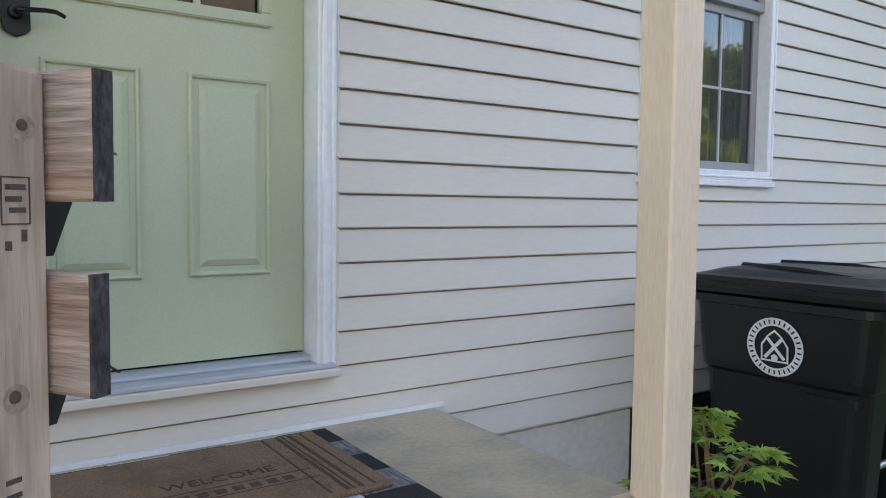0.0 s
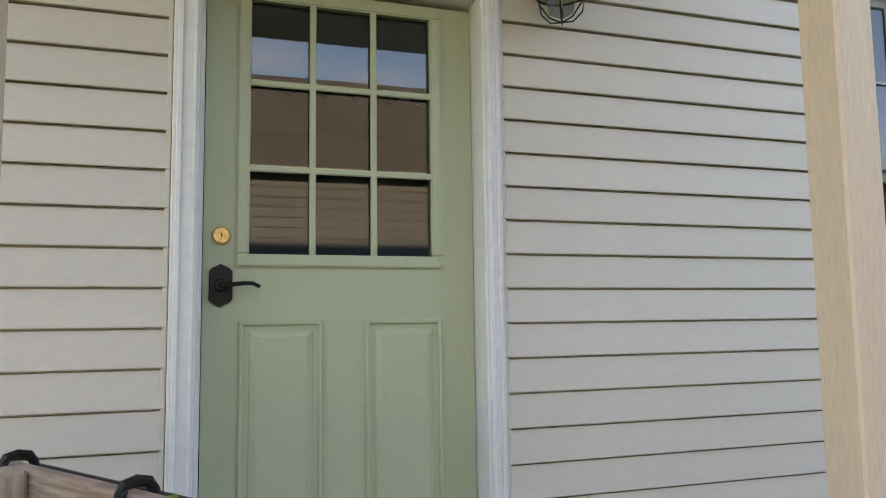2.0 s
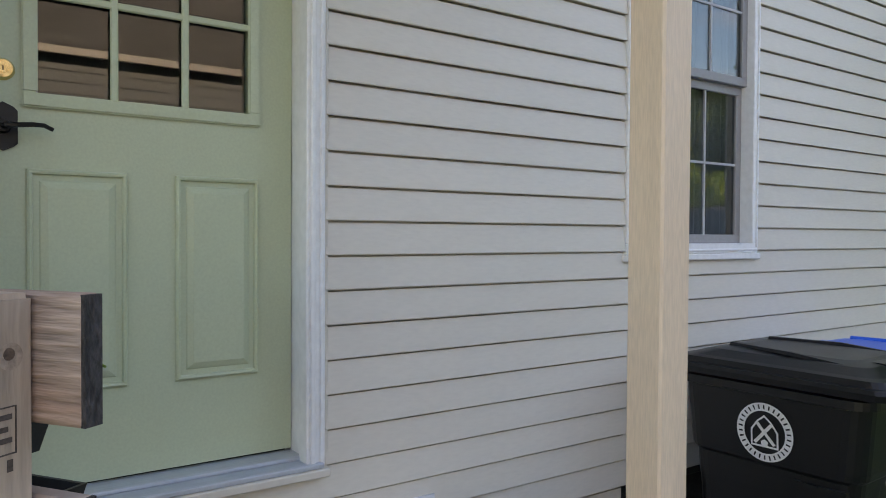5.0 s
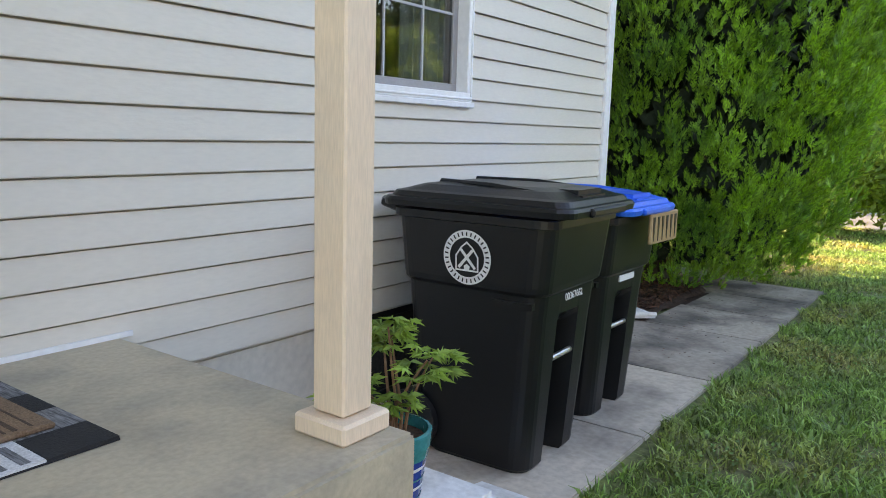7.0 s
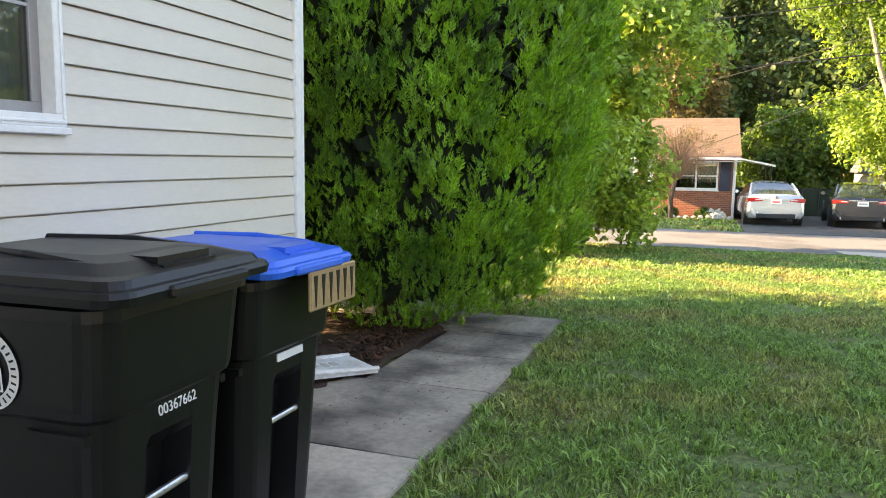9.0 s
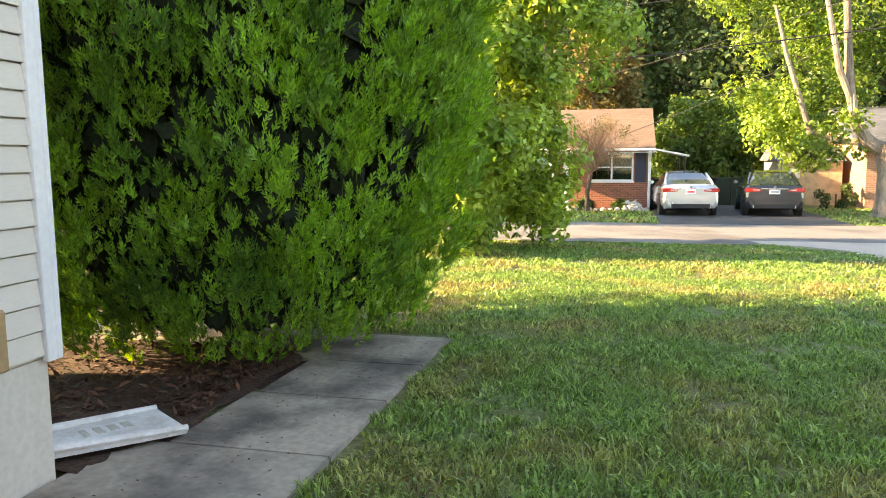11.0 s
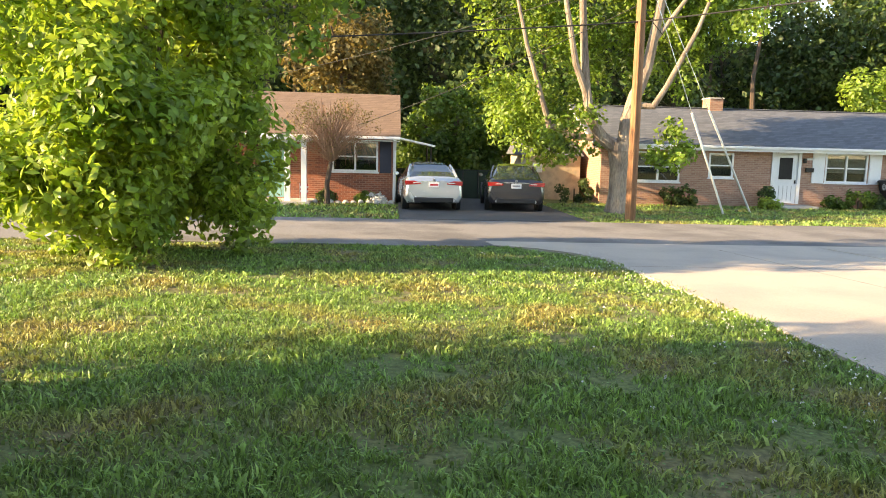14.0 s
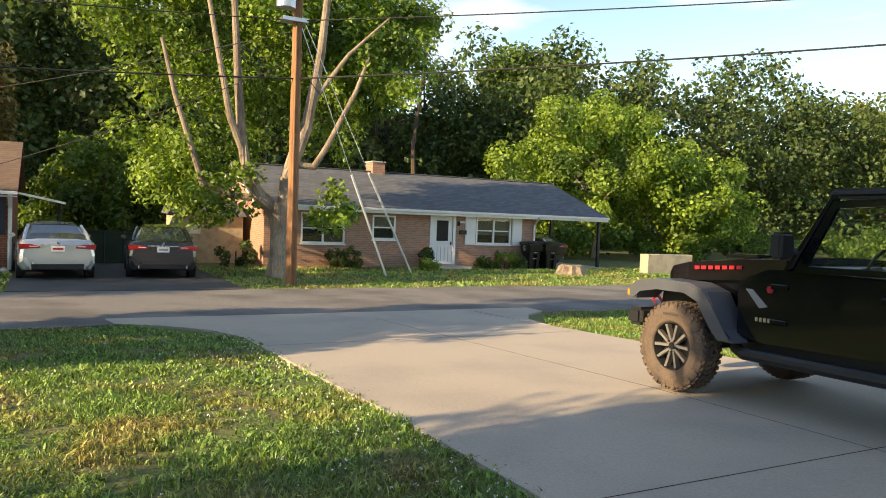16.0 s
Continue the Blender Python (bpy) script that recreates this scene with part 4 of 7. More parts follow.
for name, z, m, lab, cnt in (("sprig", 0.86, M["fern"], "small green sprig growing in the planter", 9), ("dry_plant", 0.58, M["chips"], "dried brown plant hanging from the planter", 26)):
    t = thing(name, lab, "plant")
    c = np.stack([g.uniform(0.0, 0.2, cnt), g.uniform(0.03, 0.10, cnt), g.uniform(-0.10, 0.03, cnt)], -1)
    c[0] = (-0.03, 0.05, -0.05)
    q = np.array(rail_m @ Matrix.Translation((0.16 if name == "dry_plant" else 0.16, 0.02, z)))
    c = c @ q[:3, :3].T + q[:3, 3]
    V, F = leaves(c, g.normal(0, 1, (cnt, 3)), 0.022, g, 0.5, 2.2)
    tagged(part("leaf_blades", mesh_np("blades", V, F), m, t), kind="stuff")
    base = rail_m @ Vector((0.24, 0.08, z - 0.12))
    part("stalk", tube([base, rail_m @ Vector((0.12, 0.07, z - 0.03)), rail_m @ Vector((0.03, 0.05, z - 0.05))], 0.0018, 5), m, t)

# ---- rug, mat ----
M["rug_grey"] = mat("hatched grey rug weave", (0.20, 0.20, 0.21), 0.95, vary=0.5, big=90, fine=260, bump=0.5, stretch=(1, 0.1, 1))
rug = thing("rug", "black and white buffalo check woven rug on the stoop", "rug")
part("backing", bx(-0.12, 1.50, 0.801, 1.045, 2.22, 0.806), M["rug_black"], rug)
nx, ny = 7, 5
for i in range(nx):
    for j in range(ny):
        x0, x1 = -0.12 + 1.165 * i / nx, -0.12 + 1.165 * (i + 1) / nx
        y0, y1 = 1.50 + 0.72 * j / ny, 1.50 + 0.72 * (j + 1) / ny
        a, b = (nx - 1 - i) % 2, j % 2
        m = M["rug_black"] if a == 0 and b == 0 else M["rug_white"] if (a == 1 and b == 0) else M["rug_grey"] if a == 0 else M["rug_white"]
        part("check", bx(x0 + 0.001, y0 + 0.001, 0.806, x1 - 0.001, y1 - 0.001, 0.812), m, rug)
        if a == 1 and b == 0:
            for s in range(3):
                xa = x0 + 0.022 + s * 0.048
                part("woven_stripe", bx(xa, y0 + 0.012, 0.8122, xa + 0.022, y1 - 0.012, 0.8128), M["rug_grey"], rug)
M["print_brown"] = mat("dark brown mat print", (0.075, 0.045, 0.03), 0.95, vary=0.3, fine=150, bump=0.4)
dm = thing("doormat", "brown coir doormat printed with WELCOME and dark stripes", "doormat")
part("pad", bx(0.10, 1.65, 0.8135, 0.975, 2.17, 0.828, 0.004), M["coir"], dm)
w = part("lettering", text_mesh("WELCOME", 0.062, 0.0006), M["print_brown"], dm, "dark printed WELCOME")
w.matrix_local = pose(0.60, 1.91, 0.8288, 0, 0, 0)
for y, hgt in ((1.855, 0.004), (1.79, 0.004)):
    part("printed_stripe", bx(0.14, y, 0.8282, 0.83, y + hgt, 0.8288), M["print_brown"], dm)
for k in range(13):
    part("printed_bar", bx(0.20 + 0.045 * k, 1.808, 0.8282, 0.228 + 0.045 * k, 1.838, 0.8288), M["print_brown"], dm)
for x, wd in ((0.80, 0.006), (0.845, 0.012), (0.865, 0.006), (0.885, 0.012), (0.925, 0.006)):
    part("printed_stripe", bx(x, 1.665, 0.8282, x + wd, 2.155, 0.8289), M["print_brown"], dm)

# ---- caged wall lamp ----
lamp = thing("wall_lamp", "caged black wall lamp with clear glass jar", "lamp")
lx, ly, lz = 1.30, 2.17, 3.0
part("mount_block", bx(1.22, 2.255, 3.09, 1.40, 2.298, 3.30, 0.01), M["siding"], lamp)
part("arm", tube([(lx, 2.26, 3.24), (lx, 2.2, 3.26), (lx, ly, 3.24), (lx, ly, 3.19)], 0.012, 8), M["black_metal"], lamp)
part("cap", rod((lx, ly, 3.13), (lx, ly, 3.2), 0.05, 0.02, 20), M["black_metal"], lamp)
ring = lambda r, z, n=20: [(lx + r * math.cos(6.28319 * i / n), ly + r * math.sin(6.28319 * i / n), z) for i in range(n)]
part("glass_jar", loft([ring(0.050, 3.13), ring(0.052, 3.04), ring(0.042, 3.0), ring(0.015, 2.985)]), M["glass"], lamp)
cage = part("cage", loft([ring(0.090, 3.061), ring(0.095, 3.066), ring(0.090, 3.071)], caps=False), M["black_metal"], lamp)
for k in range(6):
    a = 6.28319 * k / 6
    part("cage_wire", tube([(lx + r * math.cos(a), ly + r * math.sin(a), z) for r, z in ((0.06, 3.14), (0.092, 3.066), (0.082, 3.015), (0.045, 2.975), (0.0, 2.965))], 0.003, 6), M["black_metal"], cage)

# ---- across the street: houses ----
def brick_mat(name, a, b, mortar):
    m = mat(name, a, 0.88, vary=0.1, big=0.6, fine=20, bump=0.2)
    nt = m.node_tree
    L, N = nt.links.new, nt.nodes.new
    tc, sp, ad, cb, br = N("ShaderNodeTexCoord"), N("ShaderNodeSeparateXYZ"), N("ShaderNodeMath"), N("ShaderNodeCombineXYZ"), N("ShaderNodeTexBrick")
    L(tc.outputs["Object"], sp.inputs[0])
    L(sp.outputs[0], ad.inputs[0])
    L(sp.outputs[1], ad.inputs[1])
    L(ad.outputs[0], cb.inputs[0])
    L(sp.outputs[2], cb.inputs[1])
    L(cb.outputs[0], br.inputs["Vector"])
    br.inputs["Scale"].default_value = 1.0
    br.inputs["Brick Width"].default_value, br.inputs["Row Height"].default_value, br.inputs["Mortar Size"].default_value = 0.21, 0.072, 0.008
    br.inputs["Color1"].default_value, br.inputs["Color2"].default_value, br.inputs["Mortar"].default_value = (*a, 1), (*b, 1), (*mortar, 1)
    bs = nt.nodes["Principled BSDF"]
    old = bs.inputs["Base Color"].links[0].from_socket
    mx = N("ShaderNodeMix")
    mx.data_type, mx.blend_type = "RGBA", "MULTIPLY"
    mx.inputs[0].default_value = 0.5
    L(br.outputs["Color"], mx.inputs[6])
    hv = old.node
    sc = N("ShaderNodeHueSaturation")
    sc.inputs["Value"].default_value = 3.0
    L(old, sc.inputs["Color"])
    L(sc.outputs[0], mx.inputs[7])
    L(mx.outputs[2], bs.inputs["Base Color"])
    bp = N("ShaderNodeBump")
    bp.invert = True
    bp.inputs["Strength"].default_value, bp.inputs["Distance"].default_value = 0.6, 0.01
    L(br.outputs["Fac"], bp.inputs["Height"])
    L(bp.outputs[0], bs.inputs["Normal"])
    return m


def shingle_mat(name, a, b):
    m = brick_mat(name, a, b, tuple(v * 0.6 for v in a))
    br = [n for n in m.node_tree.nodes if n.type == "TEX_BRICK"][0]
    br.inputs["Brick Width"].default_value, br.inputs["Row Height"].default_value, br.inputs["Mortar Size"].default_value = 0.28, 0.075, 0.006
    return m


M["brick_r"] = brick_mat("rosy brown brick", (0.40, 0.27, 0.21), (0.29, 0.19, 0.15), (0.42, 0.36, 0.31))
M["brick_l"] = brick_mat("mixed red brick", (0.36, 0.16, 0.10), (0.20, 0.10, 0.075), (0.38, 0.30, 0.24))
M["roof_r"] = shingle_mat("charcoal shingles", (0.185, 0.195, 0.215), (0.12, 0.13, 0.145))
M["roof_l"] = shingle_mat("brown shingles", (0.25, 0.185, 0.14), (0.19, 0.14, 0.105))
M["blind"] = mat("pale window blind", (0.45, 0.45, 0.42), 0.8, vary=0.1, stretch=(1, 1, 8))
M["shutter_dark"] = mat("navy shutter", (0.03, 0.035, 0.06), 0.6)


def house_wall(x0, x1, y0, y1, z0, z1, holes, t=0.22):
    """A wall facing the street at x0, with openings given as y and z spans."""
    bm = bmesh.new()
    ys = sorted({y0, y1, *[h[0] for h in holes], *[h[1] for h in holes]})
    for a, b in zip(ys, ys[1:]):
        z = z0
        for c, d in sorted([(h[2], h[3]) for h in holes if h[0] <= a and h[1] >= b]) + [(z1, z1)]:
            if c > z:
                bx(x0, a, z, x1, b, c, bm=bm)
            z = d
    bmesh.ops.remove_doubles(bm, verts=bm.verts[:], dist=1e-5)
    return bm


def far_window(parent, x, y0, y1, z0, z1, halves=1, blind=0.5):
    w = part("window", bmesh.new(), M["white"], parent, "white sash window")
    bm = bmesh.new()
    f = 0.07
    bx(x - 0.03, y0, z0, x + 0.08, y1, z0 + f, 0, bm)
    bx(x - 0.03, y0, z1 - f, x + 0.08, y1, z1, 0, bm)
    edges = [y0 + (y1 - y0) * k / halves for k in range(halves + 1)]
    for k, e in enumerate(edges):
        a = e if k == 0 else e - f / 2 if k < halves else e - f
        bx(x - 0.03, a, z0 + f, x + 0.08, a + f, z1 - f, 0, bm)
    bmesh.ops.recalc_face_normals(bm, faces=bm.faces[:])
    bm.to_mesh(w.data)
    bm.free()
    part("sill", bx(x - 0.08, y0 - 0.04, z0 - 0.05, x + 0.02, y1 + 0.04, z0 - 0.001), M["white"], w)
    for a, b in zip(edges, edges[1:]):
        part("meeting_rail", bx(x, a + f, (z0 + z1) / 2 - 0.025, x + 0.05, b - f, (z0 + z1) / 2 + 0.025), M["white"], w)
        p = part("pane", bx(x + 0.02, a + f / 2, z0 + f, x + 0.025, b - f / 2, z1 - f), M["glass"], w)
        p.visible_shadow = False
        part("blind", bx(x + 0.10, a + f / 2, z1 - f - (z1 - z0) * blind, x + 0.11, b - f / 2, z1 - f), M["blind"], w)
        # thin dark sheet takes the place of the shaded room
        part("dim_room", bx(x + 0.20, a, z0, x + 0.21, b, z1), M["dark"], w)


def ranch_house():
    h = thing("ranch_house", "low rosy brick ranch house with charcoal shingle roof and carport", "house")
    x, b, top = 34.0, -0.62, 1.72
    door = (-17.25, -16.05, -0.42, 1.68)
    wins = [(-20.0, -18.25, 0.45, 1.60, 2, 0.6), (-14.5, -13.5, 0.55, 1.52, 1, 0.5), (-12.35, -10.6, 0.35, 1.52, 2, 0.4)]
    part("wall", house_wall(x, x + 0.22, -21.3, -9.2, b, top, [door] + [w[:4] for w in wins]), M["brick_r"], h)
    bm = bx(x + 0.22, -21.3, b, x + 8, -21.08, top)
    prism([(x, top), (x + 8, top), (x + 4, 3.3)], "y", -21.3, -21.1, bm)
    part("end_wall", bm, M["brick_r"], h)
    bm = bx(x + 0.22, -9.42, b, x + 8, -9.2, top)
    prism([(x, top), (x + 8, top), (x + 4, 3.3)], "y", -9.4, -9.2, bm)
    part("end_wall", bm, M["brick_r"], h)
    part("rear_wall", bx(x + 7.8, -21.08, b, x + 8, -9.42, top), M["brick_r"], h)
    for w in wins:
        far_window(h, x + 0.02, *w[:4], halves=w[4], blind=w[5])
    for ya, yb in ((-20.55, -20.05), (-18.2, -17.7)):
        sh = part("shutter", bx(x - 0.05, ya, 0.42, x - 0.004, yb, 1.62, 0.005), M["white"], h, "white slatted shutter")
        for k in range(14):
            part("slat", bx(x - 0.06, ya + 0.05, 0.50 + 0.077 * k, x - 0.049, yb - 0.05, 0.55 + 0.077 * k), M["white"], sh)
    # white storm door with a dark light
    d = part("door", bx(x + 0.03, -17.12, -0.40, x + 0.08, -16.18, 1.58), M["white"], h, "white storm door with dark upper light")
    bm = bmesh.new()
    for q in ((-17.25, -0.42, -17.13, 1.68), (-16.17, -0.42, -16.05, 1.68), (-17.13, 1.585, -16.17, 1.68)):
        bx(x - 0.03, q[0], q[1], x + 0.12, q[2], q[3], 0, bm)
    part("door_frame", bm, M["white"], d)
    part("door_light", bx(x + 0.015, -16.92, 0.55, x + 0.029, -16.38, 1.40, 0.004), M["dark"], d, "dark glazed light")
    part("door_handle", bx(x - 0.01, -17.08, 0.38, x + 0.029, -17.03, 0.52, 0.004), M["black_metal"], d)
    # grooves drawn as thin grey strips, their shade put into the colour
    for k in range(4):
        part("door_groove", bx(x + 0.026, -16.95 + 0.17 * k, -0.30, x + 0.0295, -16.93 + 0.17 * k, 0.30), M["trim_grey"], d)
    part("mailbox", bx(x - 0.09, -17.75, 0.85, x - 0.002, -17.42, 1.02, 0.01), M["black_metal"], h)
    part("number_bar", bx(x - 0.012, -17.72, 1.32, x - 0.002, -17.46, 1.40), M["white"], h)
    part("porch_light", bx(x - 0.10, -17.42, 1.20, x - 0.002, -17.32, 1.38, 0.01), M["black_metal"], h)
    part("doorstep", bx(x - 0.9, -17.6, b - 0.1, x - 0.002, -15.9, -0.45, 0.01), M["concrete"], h)
    # roof: two slabs with overhang, running on over the carport
    for s, nm in ((-1, "roof"), (1, "roof")):
        xe, xr = (x - 0.45, x + 4) if s < 0 else (x + 8.45, x + 4)
        bm = prism([(xe, 1.72), (xr, 3.36), (xr, 3.46), (xe, 1.82)] if s < 0 else [(xr, 3.36), (xe, 1.72), (xe, 1.82), (xr, 3.46)], "y", -25.0, -8.8)
        part(nm, bm, M["roof_r"], h, "charcoal shingle roof slope")
    part("ridge_cap", bx(x + 3.88, -25.0, 3.44, x + 4.12, -8.8, 3.485, 0.01), M["roof_r"], h)
    part("fascia", bx(x - 0.50, -25.0, 1.60, x - 0.455, -8.8, 1.80), M["white"], h)
    part("gutter", bx(x - 0.62, -25.0, 1.70, x - 0.505, -8.8, 1.80, 0.02, seg=2), M["white"], h, "white eaves gutter")
    part("soffit", bx(x - 0.452, -25.0, 1.62, x - 0.003, -8.8, 1.66), M["white"], h)
    for yy in (-25.02, -8.84):
        part("barge_board", prism([(x - 0.45, 1.62), (x + 4, 3.26), (x + 8.45, 1.62), (x + 8.45, 1.80), (x + 4, 3.44), (x - 0.45, 1.80)], "y", yy - 0.0, yy + 0.03), M["white"], h)
    part("downspout", tube([(x - 0.56, -21.1, 1.70), (x - 0.3, -21.15, 1.5), (x - 0.06, -21.2, 1.35), (x - 0.06, -21.2, -0.5)], 0.045, 6), M["white"], h)
    for yy, xx in ((-24.7, x - 0.2), (-24.7, x + 3.5), (-22.0, x + 7.5), (-24.7, x + 7.5)):
        part("carport_post", bx(xx - 0.06, yy - 0.06, -0.6, xx + 0.06, yy + 0.06, 1.70), M["trim_black"], h)
    part("carport_slab", bx(x - 0.5, -25.0, -0.7, x + 8, -21.32, -0.5), M["concrete"], h)
    ch = part("chimney", bx(x + 3.7, -15.55, 2.9, x + 4.5, -14.95, 3.86, 0.01), M["brick_r"], h)
    part("chimney_cap", bx(x + 3.66, -15.59, 3.86, x + 4.54, -14.91, 3.92, 0.01), M["concrete"], ch)
    return h


ranch_house()


def brick_house():
    h = thing("brick_house", "mixed red brick house with brown shingle roof and awning", "house")
    x, b, top = 32.0, -0.62, 1.72
    wins = [(-0.62, 1.0, 0.55, 1.62, 2, 0.55)]
    part("wall", house_wall(x, x + 0.22, -1.15, 9.5, b, top, [w[:4] for w in wins] + [(2.5, 3.5, -0.4, 1.6)]), M["brick_l"], h)
    bm = bx(x + 0.22, -1.15, b, x + 8, -0.93, top)
    prism([(x, top), (x + 8, top), (x + 4, 3.4)], "y", -1.15, -0.95, bm)
    part("end_wall", bm, M["brick_l"], h)
    part("rear_wall", bx(x + 7.8, -0.93, b, x + 8, 9.5, top), M["brick_l"], h)
    part("far_end_wall", bx(x + 0.22, 9.28, b, x + 7.8, 9.5, top), M["brick_l"], h)
    for w in wins:
        far_window(h, x + 0.02, *w[:4], halves=w[4], blind=w[5])
    part("shutter", bx(x - 0.05, -1.08, 0.52, x - 0.004, -0.68, 1.64, 0.005), M["shutter_dark"], h, "navy shutter")
    part("door", bx(x + 0.05, 2.52, -0.4, x + 0.1, 3.48, 1.6), mat("aqua door paint", (0.28, 0.55, 0.52), 0.5), h, "pale aqua front door")
    for s in (-1, 1):
        xe, xr = (x - 0.45, x + 4) if s < 0 else (x + 8.45, x + 4)
        part("roof", prism([(xe, 1.74), (xr, 3.42), (xr, 3.52), (xe, 1.84)] if s < 0 else [(xr, 3.42), (xe, 1.74), (xe, 1.84), (xr, 3.52)], "y", -1.4, 9.8), M["roof_l"], h, "brown shingle roof slope")
    part("gutter", bx(x - 0.58, -1.4, 1.70, x - 0.46, 9.8, 1.80, 0.02, seg=2), M["white"], h)
    part("soffit", bx(x - 0.452, -1.38, 1.63, x - 0.003, 9.8, 1.67), M["white"], h)
    part("downspout", tube([(x - 0.52, -1.2, 1.7), (x - 0.2, -1.2, 1.45), (x - 0.07, -1.2, 1.3), (x - 0.07, -1.2, -0.5)], 0.06, 6), M["white"], h)
    aw = part("awning", prism([(-2.65, 1.47), (-1.16, 1.78), (-1.16, 1.84), (-2.65, 1.54)], "x", x + 0.3, x + 3.6), M["steel"], h, "pale metal side awning")
    for xx in (x + 0.35, x + 3.5):
        part("awning_post", rod((xx, -2.5, -0.6), (xx, -2.5, 1.5), 0.03), M["black_metal"], aw)
    pr = part("porch_roof", prism([(x - 1.7, 1.55), (x - 0.47, 1.68), (x - 0.47, 1.74), (x - 1.7, 1.62)], "y", 1.6, 5.0), M["steel"], h, "pale metal porch roof")
    for yy in (1.8, 2.35, 4.8):
        part("porch_post", bx(x - 1.62, yy - 0.09, -0.6, x - 1.44, yy + 0.09, 1.56), M["white"], pr, "white porch post")
    part("porch_floor", bx(x - 1.75, 1.6, -0.7, x - 0.003, 5.0, -0.42), M["concrete"], h)
    return h


brick_house()
M["bloom"] = mat("white blossoms", (0.8, 0.78, 0.75), 0.7, bump=0)
edge = thing("stone_edging", "row of pale garden stones before the brick house", "edging")
g = np.random.default_rng(21)
for k in range(26):
    bm = bmesh.new()
    bmesh.ops.create_icosphere(bm, subdivisions=2, radius=1.0, matrix=Matrix.Translation((31.1 + g.normal(0, 0.04), -1.1 + 0.26 * k, float(ground_z(31)) + 0.05)) @ Matrix.Diagonal((0.12, 0.13 * g.uniform(0.7, 1.2), 0.10 * g.uniform(0.7, 1.3), 1)))
    part("stone", bm, M["concrete"], edge)
flag = thing("garden_flag", "small striped red and white garden flag on a stick", "flag")
part("stick", rod((31.0, 2.0, -0.6), (31.0, 2.0, 0.15), 0.012), M["white"], flag)
for k in range(5):
    part("stripe", bx(30.99, 1.72, -0.22 + 0.07 * k, 31.0, 1.99, -0.152 + 0.07 * k), M["red"] if k % 2 == 0 else M["white"], flag)

# pale shed seen between the trees, and the low garage behind the street tree
shed = thing("garage", "weathered tan block garage behind the trees", "garage")
part("wall", bx(36.0, -8.9, -0.65, 40.0, -6.6, 1.25), M["stoop"], shed)
part("roof", prism([(35.8, 1.25), (40.2, 1.25), (38.0, 1.9)], "y", -9.0, -6.4), M["roof_r"], shed)
part("window", bx(35.96, -7.3, 0.55, 35.995, -6.9, 0.95), M["white"], shed)
fence = thing("fence", "dark green mesh fence behind the cars", "fence")
for k in range(9):
    part("post", rod((35.0, -6.4 + 0.62 * k, -0.6), (35.0, -6.4 + 0.62 * k, 0.62), 0.03), M["trim_black"], fence)
part("rail", rod((35.0, -6.5, 0.60), (35.0, -1.3, 0.60), 0.02), M["trim_black"], fence)
part("mesh_panel", bx(35.0, -6.5, -0.58, 35.01, -1.3, 0.57), mat("green fence screen", (0.015, 0.03, 0.018), 0.8), fence)
cottage = thing("far_cottage", "distant brick cottage among the trees", "house")
part("wall", bx(62, -10.5, -0.7, 67, -6.8, 3.0), M["brick_l"], cottage)
part("roof", prism([(-10.9, 3.0), (-6.4, 3.0), (-8.6, 4.3)], "x", 61.6, 67.4), M["white"], cottage)

# ---- cars ----
def car_wheel(parent, x, y, side, r=0.335, w=0.22):
    """Tyre with a spoked rim, turned outwards to the side."""
    n = 36
    prof = [(r * 0.66, 0.0), (r * 0.93, 0.01), (r, 0.035), (r, w - 0.035), (r * 0.93, w - 0.01), (r * 0.66, w)]
    t = part("wheel", loft([[(x + q * math.cos(6.28319 * i / n), y + side * (d - w), r + q * math.sin(6.28319 * i / n)) for i in range(n)] for q, d in prof]), M["rubber"], parent)
    part("rim", rod((x, y - side * 0.01, r), (x, y - side * 0.04, r), r * 0.66, r * 0.62, 24), M["alloy"], t)
    return t


